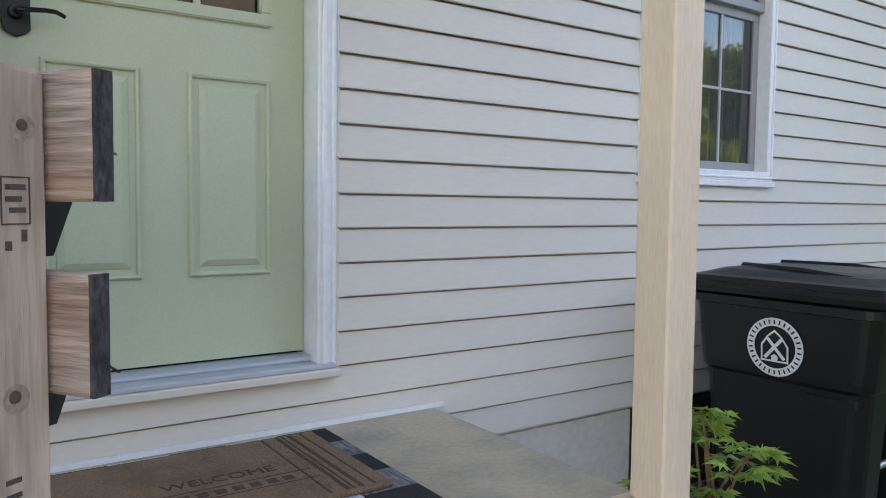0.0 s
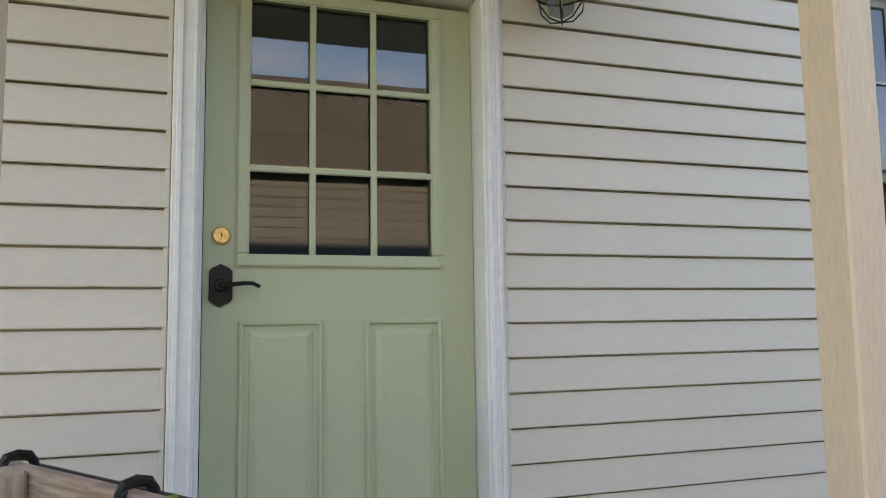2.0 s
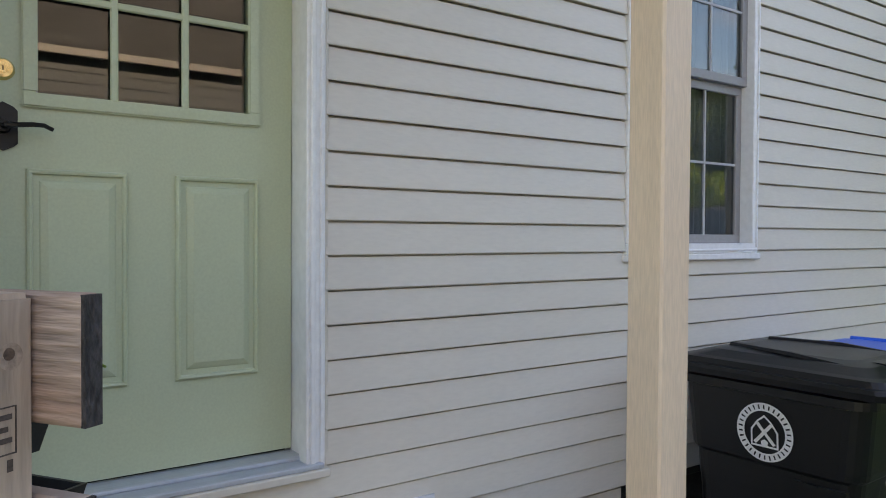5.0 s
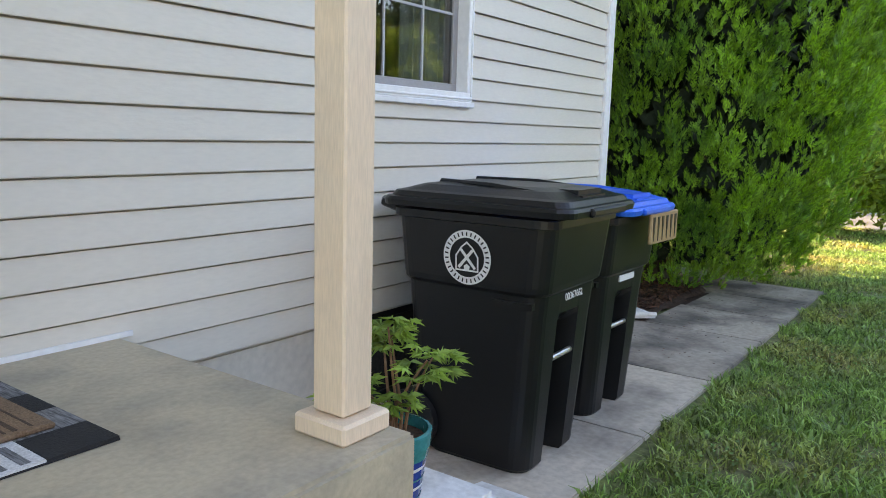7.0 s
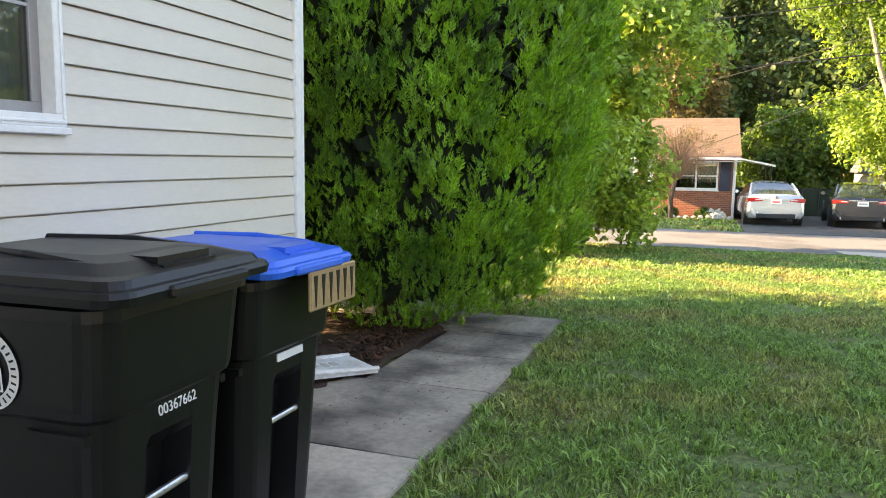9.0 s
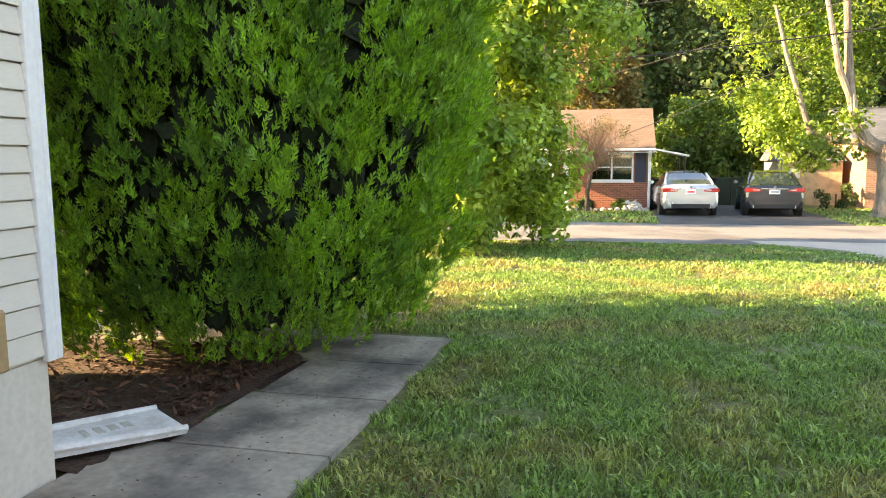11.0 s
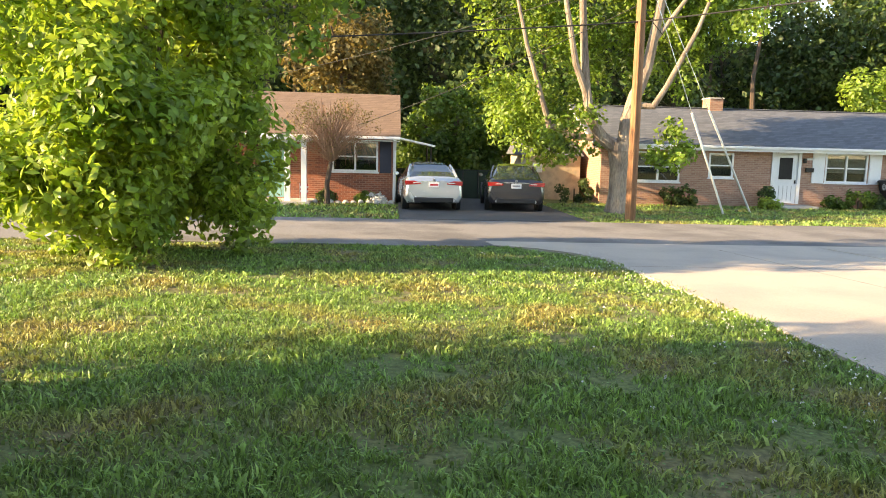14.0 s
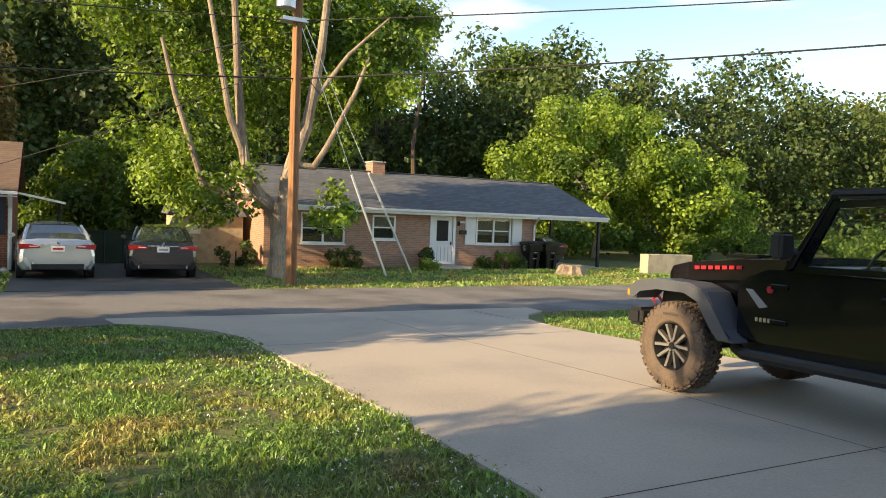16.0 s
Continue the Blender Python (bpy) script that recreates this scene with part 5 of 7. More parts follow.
def sedan(paint, label, z):
    c = thing("sedan", label, "car", "cars across the street")
    # local x = 0 at the tail, the car points to +x; y across
    def section(x, w, zlo, zhi, crown, tuck=0.10):
        return [(x, s * yy, zz) for s, yy, zz in [(1, w - tuck, zlo), (1, w, zlo + 0.16), (1, w + 0.0, (zlo + zhi) / 2), (1, w - 0.03, zhi - 0.08), (1, w - 0.10, zhi), (1, w * 0.5, zhi + crown), (-1, w * 0.5, zhi + crown), (-1, w - 0.10, zhi), (-1, w - 0.03, zhi - 0.08), (-1, w, (zlo + zhi) / 2), (-1, w, zlo + 0.16), (-1, w - tuck, zlo)]]
    S = [(0.0, 0.80, 0.36, 0.90, 0.01), (0.05, 0.87, 0.27, 0.99, 0.03), (0.18, 0.90, 0.24, 1.03, 0.04), (0.65, 0.92, 0.22, 1.02, 0.03), (1.3, 0.925, 0.2, 1.0, 0.02), (2.5, 0.925, 0.2, 0.96, 0.02), (3.4, 0.915, 0.2, 0.94, 0.05), (4.3, 0.89, 0.22, 0.82, 0.05), (4.7, 0.83, 0.26, 0.70, 0.03), (4.82, 0.72, 0.34, 0.60, 0.0)]
    body = part("body", loft([section(*s) for s in S]), paint, c, smooth=False)
    G = [(0.42, 0.74, 0.0), (0.72, 0.70, 0.17), (1.25, 0.62, 0.38), (1.9, 0.58, 0.435), (2.5, 0.58, 0.42), (2.9, 0.63, 0.30), (3.45, 0.74, 0.02)]
    rings = []
    for x, w, hh in G:
        rings.append([(x, 0.82, 0.97), (x, 0.80, 1.0), (x, w + 0.02, 1.0 + hh * 0.85), (x, w - 0.1, 1.02 + hh), (x, 0, 1.035 + hh), (x, -w + 0.1, 1.02 + hh), (x, -w - 0.02, 1.0 + hh * 0.85), (x, -0.80, 1.0), (x, -0.82, 0.97)])
    part("roof", loft([[(p[0], p[1] * 0.97, p[2] + 0.012) for p in r[2:7]] for r in rings[2:5]], caps=False), paint, c)
    part("greenhouse", loft(rings), M["tint"], c, "tinted windows")
    for s in (-1, 1):
        part("rear_pillar", tube([(0.46, s * 0.77, 1.01), (0.80, s * 0.73, 1.18), (1.28, s * 0.645, 1.38)], 0.05, 6), paint, c)
        tl = part("tail_light", prism([(s * 0.40, 0.83), (s * 0.885, 0.80), (s * 0.90, 0.93), (s * 0.62, 0.935), (s * 0.42, 0.88)][::s], "x", -0.012, 0.13, bev=0.01), M["tail_red"], c, "red tail light")
        part("lamp_strip", bx(-0.016, s * 0.55 - 0.1, 0.865, -0.011, s * 0.55 + 0.1, 0.885), M["white_mark"], tl)
        part("exhaust_tip", rod((-0.02, s * 0.6, 0.33), (0.2, s * 0.6, 0.33), 0.05, n=14), M["steel"], c)
        part("mirror", bx(3.0, s * 0.93 - 0.02, 0.98, 3.1, s * 1.06, 1.1, 0.03, seg=2), paint, c)
        for x in (0.95, 3.85):
            car_wheel(c, x, s * 0.92, s)
            part("wheel_arch", rod((x, s * 0.80, 0.34), (x, s * 0.928, 0.34), 0.395, n=28), M["trim_black"], c)
    part("bumper_insert", bx(-0.03, -0.62, 0.27, 0.05, 0.62, 0.42, 0.02), M["trim_black"], c)
    part("bumper", bx(-0.025, -0.80, 0.44, 0.10, 0.80, 0.66, 0.05, seg=3), paint, c)
    pl = part("licence_plate", bx(-0.022, -0.16, 0.74, -0.005, 0.16, 0.89, 0.004), M["white_mark"], c)
    part("plate_bar", bx(-0.026, -0.12, 0.79, -0.0225, 0.12, 0.84), M["red"] if paint is M["car_silver"] else M["trim_grey"], pl)
    part("emblem", rod((-0.006, 0, 0.965), (0.06, 0, 0.975), 0.04, n=16), M["alloy"], c)
    part("chrome_strip", bx(-0.012, -0.40, 0.905, 0.03, 0.40, 0.925), M["alloy"], c)
    return c


M["tint"] = mat("tinted car glass", (0.05, 0.06, 0.065), 0.06, vary=0.02, bump=0, coat=1.0, spec=0.9)
car_a = sedan(M["car_silver"], "silver sedan parked across the street", 0)
car_a.matrix_basis = pose(28.4, -2.42, float(ground_z(29)) + 0.03, 0, 0, 3)
car_b = sedan(M["car_grey"], "dark grey sedan parked across the street", 0)
car_b.matrix_basis = pose(28.6, -5.02, float(ground_z(29)) + 0.03, 0, 0, -4)
car_c = sedan(M["car_black"], "black sedan under the carport", 0)
car_c.matrix_basis = pose(35.2, -23.2, -0.49, 0, 0, 4)
for k, y in enumerate((-20.2, -21.0)):
    cb = copy_thing(bin1, pose(33.5 - 0.15 * k, y - 0.55, -0.59, 0, 0, -90))
    tagged(cb, "black wheeled trash bin beside the carport", group="bins by the carport")
M["tint"].name = "tinted car glass"


# ---- the dark four-wheel drive on the driveway ----
def off_roader():
    j = thing("off_road_vehicle", "glossy black off-road vehicle with grey fender flares and muddy tyres", "car")
    K, T, P = M["car_black"], M["flare"], M["trim_black"]
    # local x = 0 at the front axle, pointing to the nose; y to its left side; ground at 0
    w = 0.76
    tub = prism([(-0.62, 0.62), (-0.62, 1.10), (-0.92, 1.22), (-3.55, 1.20), (-3.62, 0.60), (-3.3, 0.56), (-3.3, 0.95), (-2.35, 0.95), (-2.35, 0.60), (-0.9, 0.58)], "y", -w, w, bev=0.02)
    body = part("body", tub, K, j)
    part("hood", loft([[(x, y, z + 0.03 * math.cos(y / yw * 1.5)) for y in [yw * (k / 6 - 1) for k in range(13)]] + [(x, yw, z - 0.18), (x, -yw, z - 0.18)] for x, yw, z in ((-1.08, 0.715, 1.305), (-0.88, 0.70, 1.30), (-0.4, 0.66, 1.27), (0.1, 0.61, 1.23), (0.34, 0.57, 1.18), (0.40, 0.55, 1.11))]), K, j, "black domed hood")
    part("hood_scoop", bx(-0.45, -0.30, 1.285, -0.05, 0.30, 1.325, 0.02, seg=2), K, j)
    for s in (-1, 1):
        for k in range(7):
            xa, za = -0.60 + 0.082 * k, 1.200 - 0.0048 * k
            part("hood_graphic", prism([(xa, za), (xa, za + 0.034), (xa + 0.058, za + 0.031), (xa + 0.058, za - 0.003)], "y", s * 0.684, s * 0.687), M["red"], j, "red hood lettering drawn as a bar")
    part("nose", bx(-0.6, -0.56, 0.62, 0.42, 0.56, 1.10, 0.03, seg=2), K, j)
    gr = part("grille", bx(0.42, -0.50, 0.72, 0.45, 0.50, 1.10, 0.01), K, j)
    for k in range(7):
        part("grille_slot", bx(0.4505, -0.30 + 0.09 * k, 0.78, 0.456, -0.26 + 0.09 * k, 1.02), P, gr)
    # bumper with tow hook
    part("bumper", bx(0.50, -0.84, 0.55, 0.72, 0.84, 0.74, 0.04, seg=3), P, j)
    for s in (-1, 1):
        part("tow_hook", tube([(0.66, s * 0.45, 0.72), (0.74, s * 0.45, 0.80), (0.66, s * 0.45, 0.84), (0.58, s * 0.45, 0.76)], 0.018, 8), M["red"], j)
        part("headlight", rod((0.44, s * 0.40, 0.95), (0.47, s * 0.40, 0.95), 0.09, n=20), M["alloy"], j)
        # fender flare: a flat-topped arch with a turned-down outer lip
        arch = [(0.60, 0.84), (0.60, 0.94), (0.50, 1.02), (0.20, 1.06), (-0.20, 1.05), (-0.42, 0.98), (-0.62, 0.66), (-0.74, 0.56), (-0.56, 0.56), (-0.46, 0.66), (-0.32, 0.90), (-0.16, 0.965), (0.20, 0.97), (0.44, 0.93), (0.50, 0.84)]
        fl = part("fender_flare", prism(arch if s < 0 else arch, "y", s * 0.60, s * 0.93, bev=0.015), T, j, "grey satin fender flare")
        part("marker_light", bx(0.565, s * 0.932, 0.86, 0.612, s * 0.80, 0.93, 0.01), M["amber"], fl, "amber marker lamp")
        part("wheel_well", prism([(0.48, 0.62), (0.44, 0.92), (0.2, 0.96), (-0.16, 0.955), (-0.32, 0.89), (-0.5, 0.6)], "y", s * 0.40, s * 0.595), P, j)
        part("shock", tube([(-0.05, s * 0.50, 0.45), (0.0, s * 0.52, 0.9)], 0.03, 8), M["alloy"], j)
        rr = [(-2.3, 0.60), (-2.42, 0.94), (-2.6, 1.04), (-3.15, 1.04), (-3.35, 0.92), (-3.45, 0.70), (-3.35, 0.70), (-3.22, 0.90), (-3.1, 0.96), (-2.66, 0.96), (-2.5, 0.88), (-2.42, 0.60)]
        part("rear_flare", prism(rr, "y", s * 0.70, s * 0.93, bev=0.015), T, j)
        # cowl panel behind the wheel, with its vent and badge shapes
        part("cowl_vent", prism([(-0.55, 1.04), (-0.62, 1.04), (-0.78, 0.90), (-0.70, 0.88)], "y", s * 0.7615, s * 0.768), M["trim_grey"], j)
        part("round_badge", rod((-0.80, s * 0.761, 1.05), (-0.80, s * 0.770, 1.05), 0.032, n=20), M["red"], j)
        bd = part("badge_bars", bx(-0.90, s * 0.7615, 0.765, -0.885, s * 0.767, 0.80), M["alloy"], j)
        for k in range(5):
            part("badge_bar", bx(-0.66 - 0.042 * k, s * 0.7615, 0.765, -0.685 - 0.042 * k, s * 0.767, 0.80), M["alloy"], bd)
        # front door
        d = part("door", prism([(-0.96, 0.66), (-0.96, 1.20), (-1.95, 1.20), (-2.06, 1.10), (-2.06, 0.80), (-1.95, 0.66)], "y", s * 0.762, s * 0.785, bev=0.012), K, j)
        part("door_handle", bx(-1.98, s * 0.786, 1.03, -1.78, s * 0.815, 1.075, 0.01), K, d)
        part("key_lock", rod((-1.95, s * 0.786, 0.98), (-1.95, s * 0.792, 0.98), 0.016, n=12), M["alloy"], d)
        for z in (1.06, 0.76):
            part("hinge", bx(-0.99, s * 0.786, z, -0.83, s * 0.806, z + 0.045, 0.008), K, d)
        fr = [(-1.02, 1.22), (-1.30, 1.80), (-2.02, 1.82), (-2.06, 1.22)]
        inn = [(-1.13, 1.27), (-1.34, 1.74), (-1.96, 1.76), (-1.99, 1.27)]
        bm = bmesh.new()
        for y in (s * 0.74, s * 0.775):
            a, b = [bm.verts.new((p[0], y - s * (p[1] - 1.22) * 0.12, p[1])) for p in fr], [bm.verts.new((p[0], y - s * (p[1] - 1.22) * 0.12, p[1])) for p in inn]
            for i in range(4):
                bm.faces.new((a[i], a[(i + 1) % 4], b[(i + 1) % 4], b[i]))
        bm.verts.ensure_lookup_table()
        for i in range(4):
            k = (i + 1) % 4
            bm.faces.new((bm.verts[i], bm.verts[k], bm.verts[8 + k], bm.verts[8 + i]))
            bm.faces.new((bm.verts[4 + i], bm.verts[4 + k], bm.verts[12 + k], bm.verts[12 + i]))
        part("window_frame", bm, K, d)
        bm = bmesh.new()
        bm.faces.new([bm.verts.new((p[0], s * 0.755 - s * (p[1] - 1.22) * 0.12, p[1])) for p in inn])
        pane = part("window_pane", bm, M["car_glass"], d)
        pane.visible_shadow = False
        # mirror
        mr = part("mirror", bx(-1.10, s * 0.86, 1.32, -0.98, s * 1.04, 1.54, 0.025, seg=3), P, j)
        part("mirror_arm", bx(-1.06, s * 0.77, 1.36, -1.01, s * 0.87, 1.42, 0.01), P, mr)
        part("rock_rail", tube([(-0.62, s * 0.74, 0.50), (-0.75, s * 0.80, 0.47), (-2.30, s * 0.80, 0.47)], 0.055, 10), P, j)
    # windshield frame, roof, cage
    bm = bmesh.new()
    for s in (-1, 1):
        tube([(-0.92, s * 0.70, 1.22), (-1.30, s * 0.645, 1.86)], 0.04, 8, bm)
    tube([(-1.30, -0.645, 1.86), (-1.30, 0.645, 1.86)], 0.035, 8, bm)
    tube([(-0.92, -0.70, 1.23), (-0.92, 0.70, 1.23)], 0.035, 8, bm)
    part("windshield_frame", bm, K, j)
    bm = bmesh.new()
    bm.faces.new([bm.verts.new(p) for p in ((-0.93, -0.68, 1.25), (-0.93, 0.68, 1.25), (-1.29, 0.63, 1.85), (-1.29, -0.63, 1.85))])
    pane = part("windshield", bm, M["car_glass"], j)
    pane.visible_shadow = False
    part("hard_top", bx(-3.6, -0.70, 1.82, -1.24, 0.70, 1.90, 0.03, seg=3), P, j, "black hard top")
    bm = bmesh.new()
    for s in (-1, 1):
        prism([(-2.10, 1.22), (-2.05, 1.84), (-3.55, 1.84), (-3.6, 1.22), (-3.45, 1.22), (-3.42, 1.70), (-2.25, 1.70), (-2.28, 1.22)], "y", s * 0.66, s * 0.74, bm)
    part("top_side", bm, P, j)
    part("dashboard", bx(-1.35, -0.66, 1.02, -0.98, 0.66, 1.26, 0.03), P, j)
    sw = part("steering_wheel", bmesh.new(), P, j)
    bm = tube([(-1.50 - 0.07 * math.sin(a), 0.36 + 0.185 * math.cos(a), 1.26 + 0.17 * math.sin(a)) for a in [6.28319 * k / 24 for k in range(25)]], 0.014, 6)
    rod((-1.35, 0.36, 1.24), (-1.50, 0.36, 1.26), 0.03, n=8, bm=bm)
    bmesh.ops.recalc_face_normals(bm, faces=bm.faces[:])
    bm.to_mesh(sw.data)
    bm.free()
    for y in (-0.36, 0.36):
        st = part("seat", bx(-2.25, y - 0.24, 0.75, -1.70, y + 0.24, 0.95, 0.05, seg=2), P, j)
        part("seat_back", bx(-2.35, y - 0.23, 0.9, -2.18, y + 0.23, 1.52, 0.05, seg=2), P, st)
        part("headrest", bx(-2.33, y - 0.12, 1.54, -2.22, y + 0.12, 1.70, 0.04, seg=2), P, st)
    for y in (-0.58, 0.58):
        part("roll_bar", tube([(-1.35, y, 1.78), (-2.3, y, 1.78), (-3.3, y, 1.76), (-3.4, y, 1.1)], 0.035, 8), P, j)
    part("rear_view_mirror", bx(-1.30, -0.12, 1.66, -1.26, 0.12, 1.73, 0.01), P, j)
    part("axle", rod((0, -0.7, 0.42), (0, 0.7, 0.42), 0.05), P, j)
    part("skid_plate", bx(-1.9, -0.35, 0.34, -1.0, 0.35, 0.46, 0.02), P, j)
    part("muffler", rod((-2.2, -0.3, 0.38), (-1.6, -0.3, 0.38), 0.09, n=14), M["alloy"], j)
    part("underbody", bx(-3.5, -0.6, 0.46, 0.4, 0.6, 0.62), P, j)
    for x in (0.0, -2.9):
        for s in (-1, 1):
            big_wheel(j, x, s)
    part("tail_panel", bx(-3.70, -0.74, 0.62, -3.62, 0.74, 1.82, 0.01), K, j)
    # the cab sits well back on the frame
    for ob in j.children:
        if ob.name.split(".")[0] in ("door", "mirror", "windshield_frame", "windshield", "hard_top", "top_side", "dashboard", "steering_wheel", "seat", "roll_bar", "rear_view_mirror", "round_badge", "badge_bars", "cowl_vent"):
            ob.location.x = -0.17
    return j


M["flare"] = mat("satin graphite flare", (0.085, 0.095, 0.115), 0.33, vary=0.06, bump=0.03)
M["car_glass"] = glass_mat("car window glass", (0.93, 0.97, 0.95), 1.0)
M["mud_rubber"] = mat("dusty off-road tyre", (0.115, 0.085, 0.065), 0.9, vary=0.2, big=6, fine=60, bump=0.4, second=(0.075, 0.06, 0.05))


def big_wheel(parent, x, s):
    """Knobbly tyre with a five-arm alloy wheel."""
    r, wd, n = 0.425, 0.27, 48
    yo = s * 0.93
    ring = lambda q, d: [(x + q * math.cos(6.28319 * i / n), yo - s * d, r + q * math.sin(6.28319 * i / n)) for i in range(n)]
    w = part("wheel", loft([ring(0.225, 0.035), ring(0.245, 0.012), ring(0.33, 0.0), ring(0.395, 0.02), ring(0.412, 0.045), ring(0.412, wd - 0.045), ring(0.395, wd - 0.02), ring(0.225, wd - 0.02)], caps=False), M["mud_rubber"], parent, "dusty knobbly tyre", smooth=False)
    bm = bmesh.new()
    for k in range(44):
        a = 6.28319 * k / 44
        for row in range(4):
            aa = a + (0.5 if row % 2 else 0) * 6.28319 / 44 + 0.02 * (row - 1.5)
            m = Matrix.Translation((x, yo - s * (0.05 + 0.056 * row), r)) @ Matrix.Rotation(-aa, 4, "Y") @ Matrix.Translation((0.417, 0, 0)) @ Matrix.Rotation(0.35 * (1 if row % 2 else -1), 4, "X") @ Matrix.Diagonal((0.018, 0.046, 0.036, 1))
            bmesh.ops.create_cube(bm, size=1, matrix=m)
        if k % 2 == 0:
            m = Matrix.Translation((x, yo - s * 0.014, r)) @ Matrix.Rotation(-a, 4, "Y") @ Matrix.Translation((0.385, 0, 0)) @ Matrix.Diagonal((0.05, 0.016, 0.038, 1))
            bmesh.ops.create_cube(bm, size=1, matrix=m)
    part("tread", bm, M["mud_rubber"], w)
    part("sidewall_lettering_bar", prism([(x - 0.10, r + 0.295), (x + 0.10, r + 0.295), (x + 0.095, r + 0.318), (x - 0.095, r + 0.318)], "y", yo - s * 0.001, yo + s * 0.002), M["rubber"], w)
    rim = part("rim", loft([ring(0.228, 0.10), ring(0.232, 0.02), ring(0.222, 0.02), ring(0.205, 0.11)], caps=False), M["trim_black"], w)
    part("drum", rod((x, yo - s * 0.12, r), (x, yo - s * 0.16, r), 0.2, n=24), M["trim_black"], rim)
    for k in range(5):
        a = 6.28319 * k / 5 + 0.3
        bm = bmesh.new()
        for da in (-0.22, 0.22):
            pts = [(0.035, -0.013), (0.21, -0.014 + da * 0.10), (0.215, 0.014 + da * 0.10), (0.035, 0.013)]
            q = a + da
            f, b = [], []
            for px, py in pts:
                X, Z = px * math.cos(q) - py * math.sin(q), px * math.sin(q) + py * math.cos(q)
                f.append(bm.verts.new((x + X, yo - s * (0.02 if px > 0.1 else 0.035), r + Z)))
                b.append(bm.verts.new((x + X, yo - s * 0.075, r + Z)))
            bm.faces.new(f)
            for i in range(4):
                bm.faces.new((f[i], f[(i + 1) % 4], b[(i + 1) % 4], b[i]))
        part("spoke", bm, M["alloy"], rim, "machined spoke with black pocket")
        part("lug_nut", rod((x + 0.055 * math.cos(a + 0.6), yo - s * 0.04, r + 0.055 * math.sin(a + 0.6)), (x + 0.055 * math.cos(a + 0.6), yo - s * 0.02, r + 0.055 * math.sin(a + 0.6)), 0.011, n=8), M["trim_black"], rim)
    part("centre_cap", rod((x, yo - s * 0.045, r), (x, yo - s * 0.02, r), 0.034, 0.03, 18), M["trim_black"], rim)


jeep = off_roader()
jeep.matrix_basis = pose(11.92, -8.36, float(ground_z(11.0)) + 0.022, 0, 0.9, 0)

# ---- pole, wires, guys ----
PX, PY = 26.7, -8.1
pole = thing("utility_pole", "brown timber utility pole with a grey transformer", "utility pole")
part("shaft", rod((PX, PY, -0.7), (PX - 0.05, PY + 0.06, 10.5), 0.155, 0.12, 16), M["pole"], pole)
tr = part("transformer", rod((PX - 0.3, PY + 0.45, 6.9), (PX - 0.3, PY + 0.45, 7.9), 0.26, n=24), M["steel"], pole, "grey transformer can")
part("lid", rod((PX - 0.3, PY + 0.45, 7.9), (PX - 0.3, PY + 0.45, 7.98), 0.27, 0.2, 24), M["steel"], tr)
part("bracket", bx(PX - 0.3, PY + 0.1, 7.2, PX - 0.1, PY + 0.3, 7.3), M["steel"], tr)
part("crossarm_bracket", bx(PX - 0.25, PY - 0.2, 6.62, PX + 0.15, PY + 0.5, 6.72), M["steel"], pole)
part("conduit", rod((PX - 0.15, PY + 0.05, -0.5), (PX - 0.17, PY + 0.10, 6.5), 0.03), M["pole"], pole)


def cable(a, b, sag, r, label, name="overhead_cable", n=24):
    a, b = Vector(a), Vector(b)
    pts = [a.lerp(b, i / n) - Vector((0, 0, sag * 4 * (i / n) * (1 - i / n))) for i in range(n + 1)]
    c = thing(name, label, "cable", "overhead cables")
    part("wire", tube(pts, r, 6), M["wire"], c)


for z, r in ((6.68, 0.015), (5.13, 0.020)):
    cable((PX - 0.1, PY, z), (5.9, -26.8, 6.3) if z < 6 else (6.8, -29.7, 7.6), 0.25, r, "black overhead cable strung from the pole")
    cable((PX - 0.1, PY, z), (26.6, 36, z - 1.0), 0.8, r, "black overhead cable strung along the street")
cable((PX, PY + 0.1, 5.6), (33, 1.0, 1.9), 0.2, 0.012, "thin service cable down to the brick house")
cable((PX, PY + 0.1, 6.4), (44, 8.0, 4.2), 0.3, 0.012, "thin service cable through the trees")
cable((PX, PY - 0.1, 5.4), (36, -15, 3.6), 0.2, 0.012, "thin service cable to the ranch house")
for gx, gy, tz in ((29.85, -12.35, 6.6), (31.0, -13.85, 6.9)):
    gw = thing("guy_wire", "guy wire with pale plastic guard", "guy wire", "pole guys")
    a, b = Vector((gx, gy, float(ground_z(gx)) - 0.05)), Vector((PX + 0.1, PY - 0.1, tz))
    part("wire", tube([a, b], 0.012, 6), M["steel"], gw)
    part("guard", tube([a, a.lerp(b, 0.46)], 0.036, 8), M["white"], gw, "pale yellow-white guard")

stump = thing("tree_stump", "pale cut tree stump on the grass", "stump")
g = np.random.default_rng(4)
rr = [0.42 * g.uniform(0.8, 1.3) for _ in range(20)]
part("stump", loft([[(rr[i] * k * math.cos(6.28319 * i / 20), rr[i] * k * math.sin(6.28319 * i / 20), z + 0.05 * math.sin(i * 1.7) * (z > 0.2)) for i in range(20)] for k, z in ((1.6, -0.1), (1.15, 0.12), (1.0, 0.34))]), M["bark"], stump)
stump.matrix_basis = pose(30.4, -20.6, -0.53)
blockw = thing("retaining_block", "pale concrete block by the far verge", "block")
part("block", bx(30.5, -27.3, -0.7, 31.0, -24.7, 0.30, 0.02), M["stoop"], blockw)

